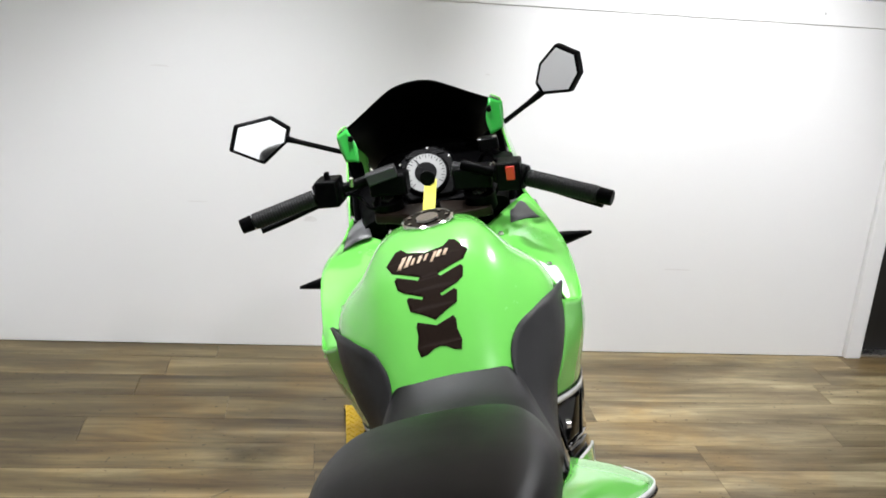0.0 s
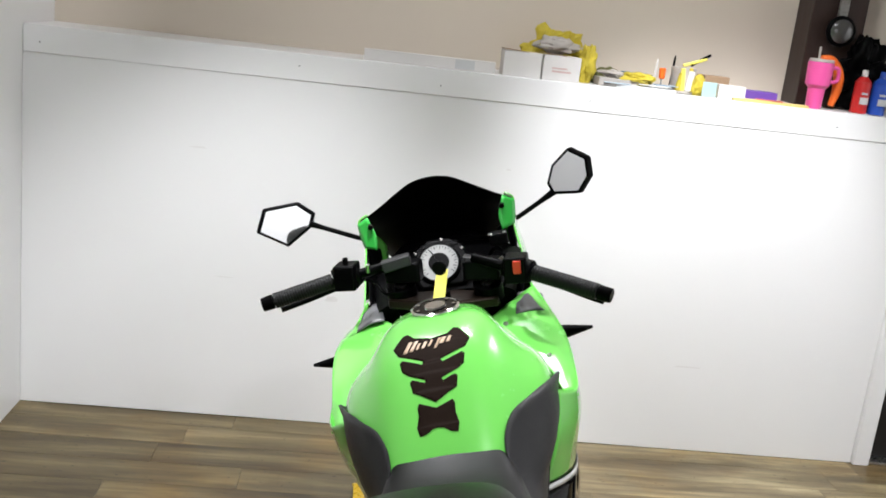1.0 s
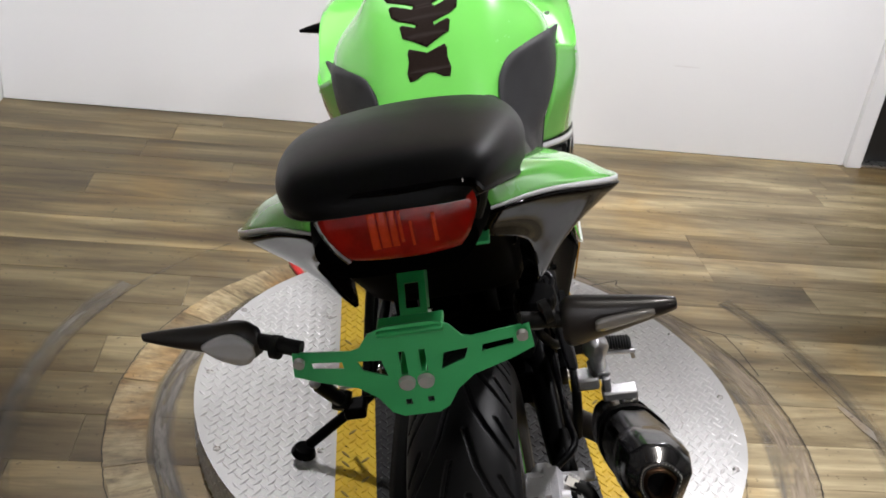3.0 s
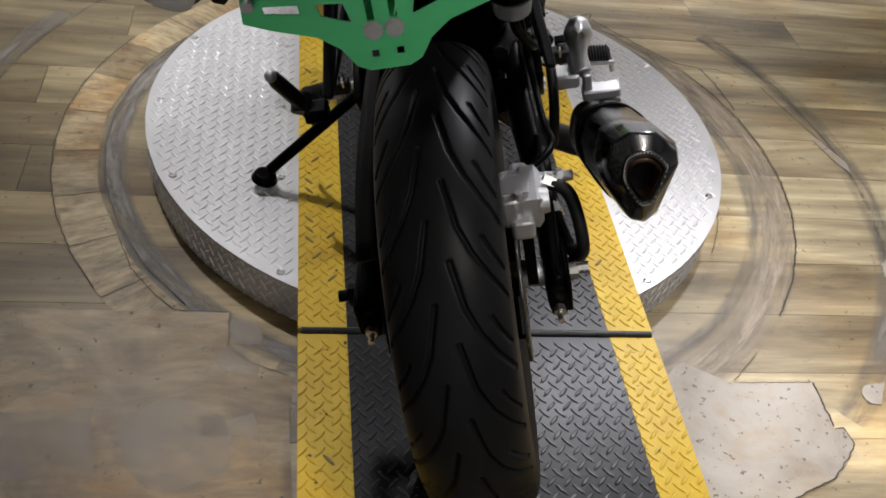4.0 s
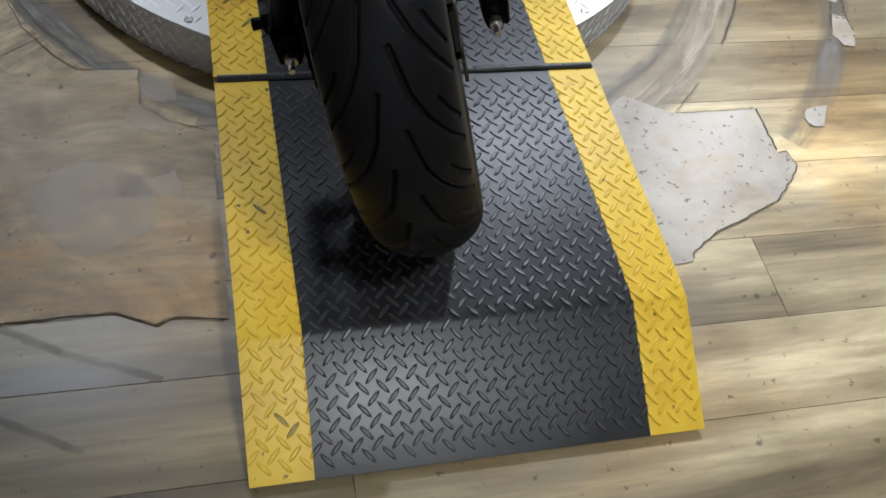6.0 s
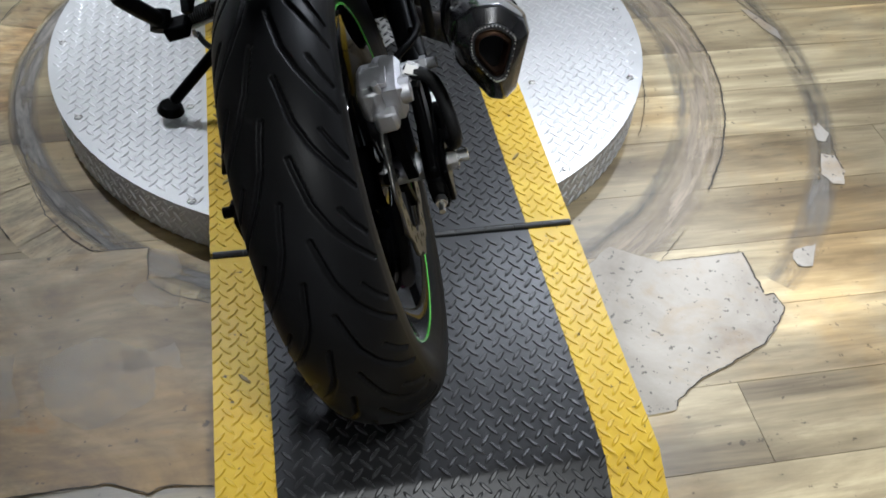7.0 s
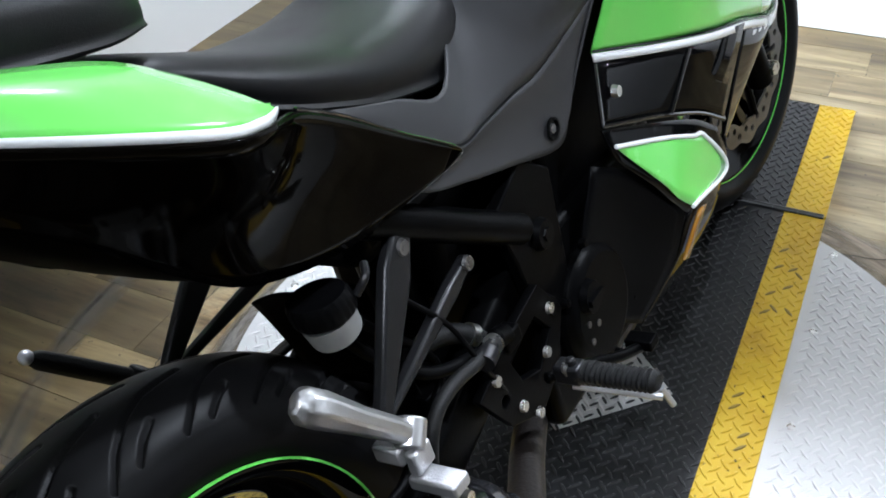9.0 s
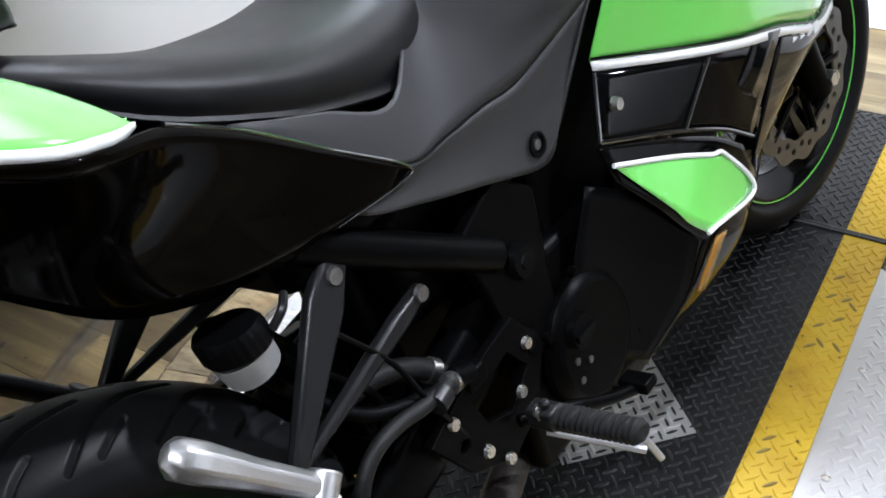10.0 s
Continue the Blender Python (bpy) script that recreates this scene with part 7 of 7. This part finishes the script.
# tumbler
tum = thing("tumbler", "pink insulated tumbler with a straw and handle", "tumbler", pose(1.275, 2.42, TOP + 0.0005))
prof = [(0.026, 0.0), (0.029, 0.004), (0.031, 0.075), (0.044, 0.088), (0.047, 0.165), (0.046, 0.170)]
g = G()
P = np.array([[(r * math.cos(a), r * math.sin(a), z) for a in np.linspace(0, 2 * math.pi, 36, endpoint=False)] for r, z in prof])
g.grid(P, close_v=True)
g.f.append(tuple(range(36)))
g.f.append(tuple((len(prof) - 1) * 36 + i for i in range(36)))
part("body", g, PINK, tum)
part("lid", G().cyl((0, 0, 0.170), (0, 0, 0.182), 0.046, 0.043, 32), CLEARPLASTIC, tum, bevel=0.003)
part("handle", G().tube([(0.044, 0, 0.155), (0.070, 0, 0.150), (0.072, 0, 0.110), (0.044, 0, 0.100)], 0.007, 10), PINK, tum)
part("straw", G().cyl((-0.012, 0, 0.18), (-0.014, 0, 0.225), 0.0045), CLEARPLASTIC, tum)
# clamp, spray bottles, post with work lamp
solid("spring_clamp", G().tube([(0.0, 0, 0.0), (0.012, 0, 0.06), (0.006, 0, 0.12), (-0.03, 0, 0.165), (-0.07, 0, 0.17)], lambda t: 0.012 + 0.008 * math.sin(3.1 * t), 12), ORANGE, "orange plastic clamp leaning behind the tumbler", "clamp", m=pose(1.365, 2.47, TOP + 0.014))
for x, m_, lab in ((1.455, REDB, "red spray bottle with a cap"), (1.525, BLUEB, "blue spray bottle with a cap")):
    bt = thing("spray_bottle", lab, "bottle", pose(x, 2.43, TOP + 0.0005), group="spray bottles")
    part("body", G().cyl((0, 0, 0), (0, 0, 0.115), 0.030, 0.030, 28).cyl((0, 0, 0.115), (0, 0, 0.135), 0.030, 0.014, 28), m_, bt, bevel=0.003)
    part("label_bars", G().box((-0.016, -0.0315, 0.035), (0.016, -0.0305, 0.060)).box((-0.014, -0.0315, 0.070), (0.010, -0.0305, 0.078)), PAPER, bt)
    part("cap", G().cyl((0, 0, 0.135), (0, 0, 0.160), 0.012, 0.010, 18), CARD if m_ is REDB else m_, bt, bevel=0.002)
solid("wooden_post", G().box((1.265, 2.56, TOP + 0.0005), (1.480, 2.698, CEIL_Z - 0.001)), DARKWOOD, "dark stained wooden post on the ledge", "post", bevel=0.004)
lamp = thing("work_lamp", "round black work lamp hanging on the post", "lamp", pose(1.375, 2.545, 1.675))
part("shell", G().loft([[(r * math.cos(a), y, r * math.sin(a)) for a in np.linspace(0, 2 * math.pi, 16, endpoint=False)] for r, y in ((0.020, 0.012), (0.050, 0.0), (0.058, -0.02), (0.052, -0.028))], na=10, nv=40), SATIN, lamp, "black rim")
part("lens", G().ball((0, -0.02, 0), (0.048, 0.022, 0.048), 28, 16), mat("grey_lamp_lens", (0.12, 0.12, 0.12), 0.12, metal=0.5), lamp, "dark glossy domed lens")
part("arm", G().box((-0.018, -0.012, 0.05), (0.018, 0.004, 0.32)), STEEL, lamp, bevel=0.003)
# One made-up black lump fills in for the shadowed pile of tools.
crumple("tool_bag", (1.50, 2.56, TOP), (0.10, 0.07, 0.12), SATIN, "black lump in place of a tool pile in shadow on the ledge", "bag", 21.0, 0.6)

# ---- marks on the floor ----
def ribbon(name, pts, width, material, label, category, z=0.0012, jag=0.004, seed=1.0, kind="structure"):
    P = np.concatenate([np.linspace(np.array(p), np.array(q), max(3, int(math.dist(p, q) / 0.006)), endpoint=False) for p, q in zip(pts[:-1], pts[1:])])
    g = G()
    L, R_ = [], []
    for i, p in enumerate(P):
        d = P[min(i + 1, len(P) - 1)] - P[max(i - 1, 0)]
        d = d / (np.hypot(*d[:2]) + 1e-9)
        n = np.array((-d[1], d[0]))
        j = noise.noise(Vector((i * 0.45, seed, 0))) * jag
        k = noise.noise(Vector((i * 0.8, seed + 7, 0)))
        w = width * (0.6 + 0.5 * abs(k))
        L.append((p[0] + n[0] * (j + w), p[1] + n[1] * (j + w), z))
        R_.append((p[0] + n[0] * (j - w), p[1] + n[1] * (j - w), z))
    g.grid(np.array([L, R_]))
    return solid(name, g, material, label, category, kind)


def ring_band(name, r0, r1, a0, a1, material, label, z, rough, seed, parent=None, pieces=1):
    """A flat ring band round the turntable with uneven edges, in pieces."""
    out = []
    for q in range(pieces):
        b0 = a0 + (a1 - a0) * q / pieces + (0.004 if pieces > 1 else 0)
        b1 = a0 + (a1 - a0) * (q + 1) / pieces
        n = max(4, int((b1 - b0) * 60))
        rows = []
        for a in np.linspace(b0, b1, n):
            c = Vector((math.cos(a) * 6, math.sin(a) * 6, seed))
            i = r0 + rough * noise.noise(c) + rough * 0.5 * noise.noise(c * 4)
            o = r1 + rough * noise.noise(c + Vector((9, 0, 0))) + rough * 0.6 * noise.noise(c * 5)
            rows.append([(TT[0] + r * math.cos(a), TT[1] + r * math.sin(a), z) for r in (i, (i + o) / 2, o)])
        out.append(part(name, G().grid(np.array(rows)), material, floor))
    return out


ring_band("scuff_ring", 0.654, 0.714, radians(92), radians(250), RINGGREY, "", 0.0012, 0.006, 3.0)
ring_band("scuff_ring", 0.694, 0.730, radians(-118), radians(85), INNERGREY, "", 0.0020, 0.005, 4.0)
ring_band("ring_board", 0.714, 0.800, radians(98), radians(238), RINGWOOD, "", 0.0016, 0.005, 6.0, pieces=13)
ring_band("ring_board", 0.712, 0.814, radians(-120), radians(94), RINGPINK, "", 0.0016, 0.004, 6.0)
ring_band("dust_band", 0.968, 1.042, radians(-48), radians(36), BANDGREY, "", 0.0008, 0.012, 8.0)
ring_band("dust_band", 0.968, 1.042, radians(150), radians(220), BANDGREY, "", 0.0008, 0.012, 9.0)


def patch_floor(name, poly, material, z, seed, jag=0.012):
    pts = []
    n = len(poly)
    for i in range(n):
        a, b = np.array(poly[i]), np.array(poly[(i + 1) % n])
        k = max(2, int(np.hypot(*(b - a)) / 0.012))
        d = (b - a) / np.hypot(*(b - a))
        for j in range(k):
            p = a + (b - a) * j / k
            o = jag * noise.noise(Vector((p[0] * 14, p[1] * 14, seed))) + jag * 0.5 * noise.noise(Vector((p[0] * 60, p[1] * 60, seed)))
            pts.append((p[0] - d[1] * o, p[1] + d[0] * o))
    me = flat([pts], 0.0008, name)
    return part(name, me, material, floor, m=pose(0, 0, z))


patch_floor("bare_patch", [(0.477, -0.026), (0.635, -0.025), (0.634, -0.13), (0.651, -0.128), (0.657, -0.162), (0.638, -0.186), (0.588, -0.233), (0.514, -0.265), (0.456, -0.286), (0.403, -0.322), (0.395, -0.338), (0.312, -0.342), (0.312, -0.04), (0.395, 0.02)], CONCRETE, 0.0022, 1.0, 0.004)
patch_floor("bare_patch", [(-0.312, -0.366), (-0.381, -0.354), (-0.41, -0.363), (-0.462, -0.339), (-0.549, -0.340), (-0.626, -0.341), (-1.10, -0.37), (-1.20, -0.1), (-1.0, 0.135), (-0.70, 0.130), (-0.421, 0.130), (-0.420, 0.054), (-0.378, 0.011), (-0.312, -0.017)], PEACH, 0.0022, 4.0, 0.004)
STAIN = surface("dried_glue_patch", "world", (1, 1, 1), 9.0, ((0.30, (0.30, 0.25, 0.185)), (0.50, (0.38, 0.325, 0.25)), (0.70, (0.44, 0.39, 0.31))), 0.5, specks=(60.0, 0.30, 0.6), bump=0.1, worn_off=(9.0, 0.34, 0.72, 0.42))
for k, pts in enumerate(([(-0.434, 0.035), (-0.413, 0.045), (-0.369, 0.035), (-0.369, -0.013), (-0.391, -0.017), (-0.438, 0.005)], [(-0.58, -0.10), (-0.50, -0.06), (-0.42, -0.10), (-0.40, -0.20), (-0.50, -0.24), (-0.57, -0.19)], [(-0.46, -0.10), (-0.37, -0.09), (-0.36, -0.15), (-0.45, -0.135)], [(-0.78, -0.10), (-0.62, -0.08), (-0.60, -0.20), (-0.74, -0.22)], [(-0.42, 0.12), (-0.37, 0.115), (-0.365, 0.05), (-0.415, 0.06)])):
    patch_floor("glue_stain", pts, STAIN, 0.0031, 20.0 + k, 0.014)
patch_floor("bare_patch", [(0.736, -0.031), (0.784, -0.022), (0.751, -0.076), (0.725, -0.072), (0.723, -0.052)], CONCRETE, 0.0022, 9.0, 0.006)
patch_floor("bare_patch", [(0.955, 0.76), (0.975, 0.75), (1.01, 0.66), (1.0, 0.62), (0.98, 0.66)], CONCRETE, 0.0022, 12.0, 0.006)
patch_floor("bare_patch", [(0.929, 0.305), (0.950, 0.318), (0.956, 0.280), (0.936, 0.257), (0.923, 0.262)], CONCRETE, 0.0022, 15.0, 0.006)
patch_floor("bare_patch", [(0.909, 0.220), (0.935, 0.212), (0.932, 0.163), (0.913, 0.124), (0.892, 0.131), (0.881, 0.162)], CONCRETE, 0.0022, 17.0, 0.006)
arc = lambda r, a0, a1, n=9: [(TT[0] + r * math.cos(a), TT[1] + r * math.sin(a)) for a in np.linspace(radians(a0), radians(a1), n)]
for i, (pts, w) in enumerate(((arc(0.806, -38, 30), 0.0022), (arc(0.803, 150, 215), 0.0014), (arc(0.702, 140, 225), 0.0012), (arc(0.636, -30, 10), 0.001),
                              ([(0.305, 1.262), (0.42, 1.275), (0.512, 1.315), (0.501, 1.285), (0.60, 1.17), (0.69, 1.075), (0.755, 1.055), (0.775, 0.98), (0.79, 0.86)], 0.0022),
                              ([(0.477, -0.026), (0.635, -0.025)], 0.0008), ([(0.635, -0.025), (0.634, -0.13)], 0.0024), ([(0.634, -0.13), (0.651, -0.128), (0.657, -0.162), (0.638, -0.186), (0.588, -0.233), (0.514, -0.265), (0.456, -0.286), (0.403, -0.322), (0.395, -0.338)], 0.0014),
                              ([(0.956, 0.280), (0.935, 0.212), (0.932, 0.163)], 0.0014), ([(0.550, 0.045), (0.477, -0.026)], 0.0010),
                              ([(-0.75, -0.345), (-0.626, -0.341), (-0.462, -0.339), (-0.41, -0.363), (-0.381, -0.354), (-0.313, -0.366)], 0.0013),
                              ([(-0.637, 0.322), (-0.603, 0.236), (-0.554, 0.169), (-0.516, 0.133), (-0.421, 0.130), (-0.420, 0.054), (-0.408, 0.036), (-0.378, 0.011), (-0.312, -0.017)], 0.0013),
                              ([(-0.62, -0.468), (-0.57, -0.498), (-0.494, -0.541)], 0.0075),
                              ([(0.90, 0.98), (0.94, 0.85), (0.985, 0.72), (1.01, 0.66)], 0.0016), ([(0.86, 1.02), (0.80, 1.055), (0.755, 1.055)], 0.0012), (arc(0.98, 130, 175), 0.006), (arc(1.02, 182, 235), 0.007), (arc(1.0, -30, 25), 0.004), (arc(1.16, 195, 250), 0.008))):
    q = ribbon("floor_crack", [(x, y, 0) for x, y in pts], w, CRACK if w < 0.003 else STREAK, "", "", z=0.0034 if w < 0.003 else 0.0008, seed=float(i), jag=0.003)
    q.parent = floor
    for k in ("label", "category", "kind"):
        if k in q:
            del q[k]
# red handle by the turntable
hd = thing("red_lever", "red rubber grip of a turntable lever on the floor", "lever", pose(-0.43, 1.25, 0.012, 0, 0, 25))
part("grip", G().cyl((0, -0.045, 0), (0, 0.045, 0.006), 0.011, 0.010, 18), REDB, hd, bevel=0.004)

# ---- floor planks ----
rng = random.Random(4)
PW, PL = 0.150, 1.22
plank_mesh = G().box((0, 0.0006, -0.004), (PL - 0.0012, PW - 0.0006, 0.0)).mesh("plank")
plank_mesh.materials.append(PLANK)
y = BACK_Y + 0.3
while y < WALL_Y - 0.02:
    x = LEFT_X - rng.random() * PL
    wide = min(PW, WALL_Y - y)
    while x < RIGHT_X:
        x0, x1 = max(x, LEFT_X), min(x + PL, RIGHT_X)
        if x1 - x0 > 0.02:
            if x1 - x0 > PL - 1e-6 and wide == PW:
                ob = new("plank", plank_mesh)
                ob.location = (x, y, 0)
            else:
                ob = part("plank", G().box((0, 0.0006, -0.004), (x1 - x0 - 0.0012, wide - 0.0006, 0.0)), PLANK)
                ob.location = (x0, y, 0)
            ob.parent = floor
        x += PL
    y += PW
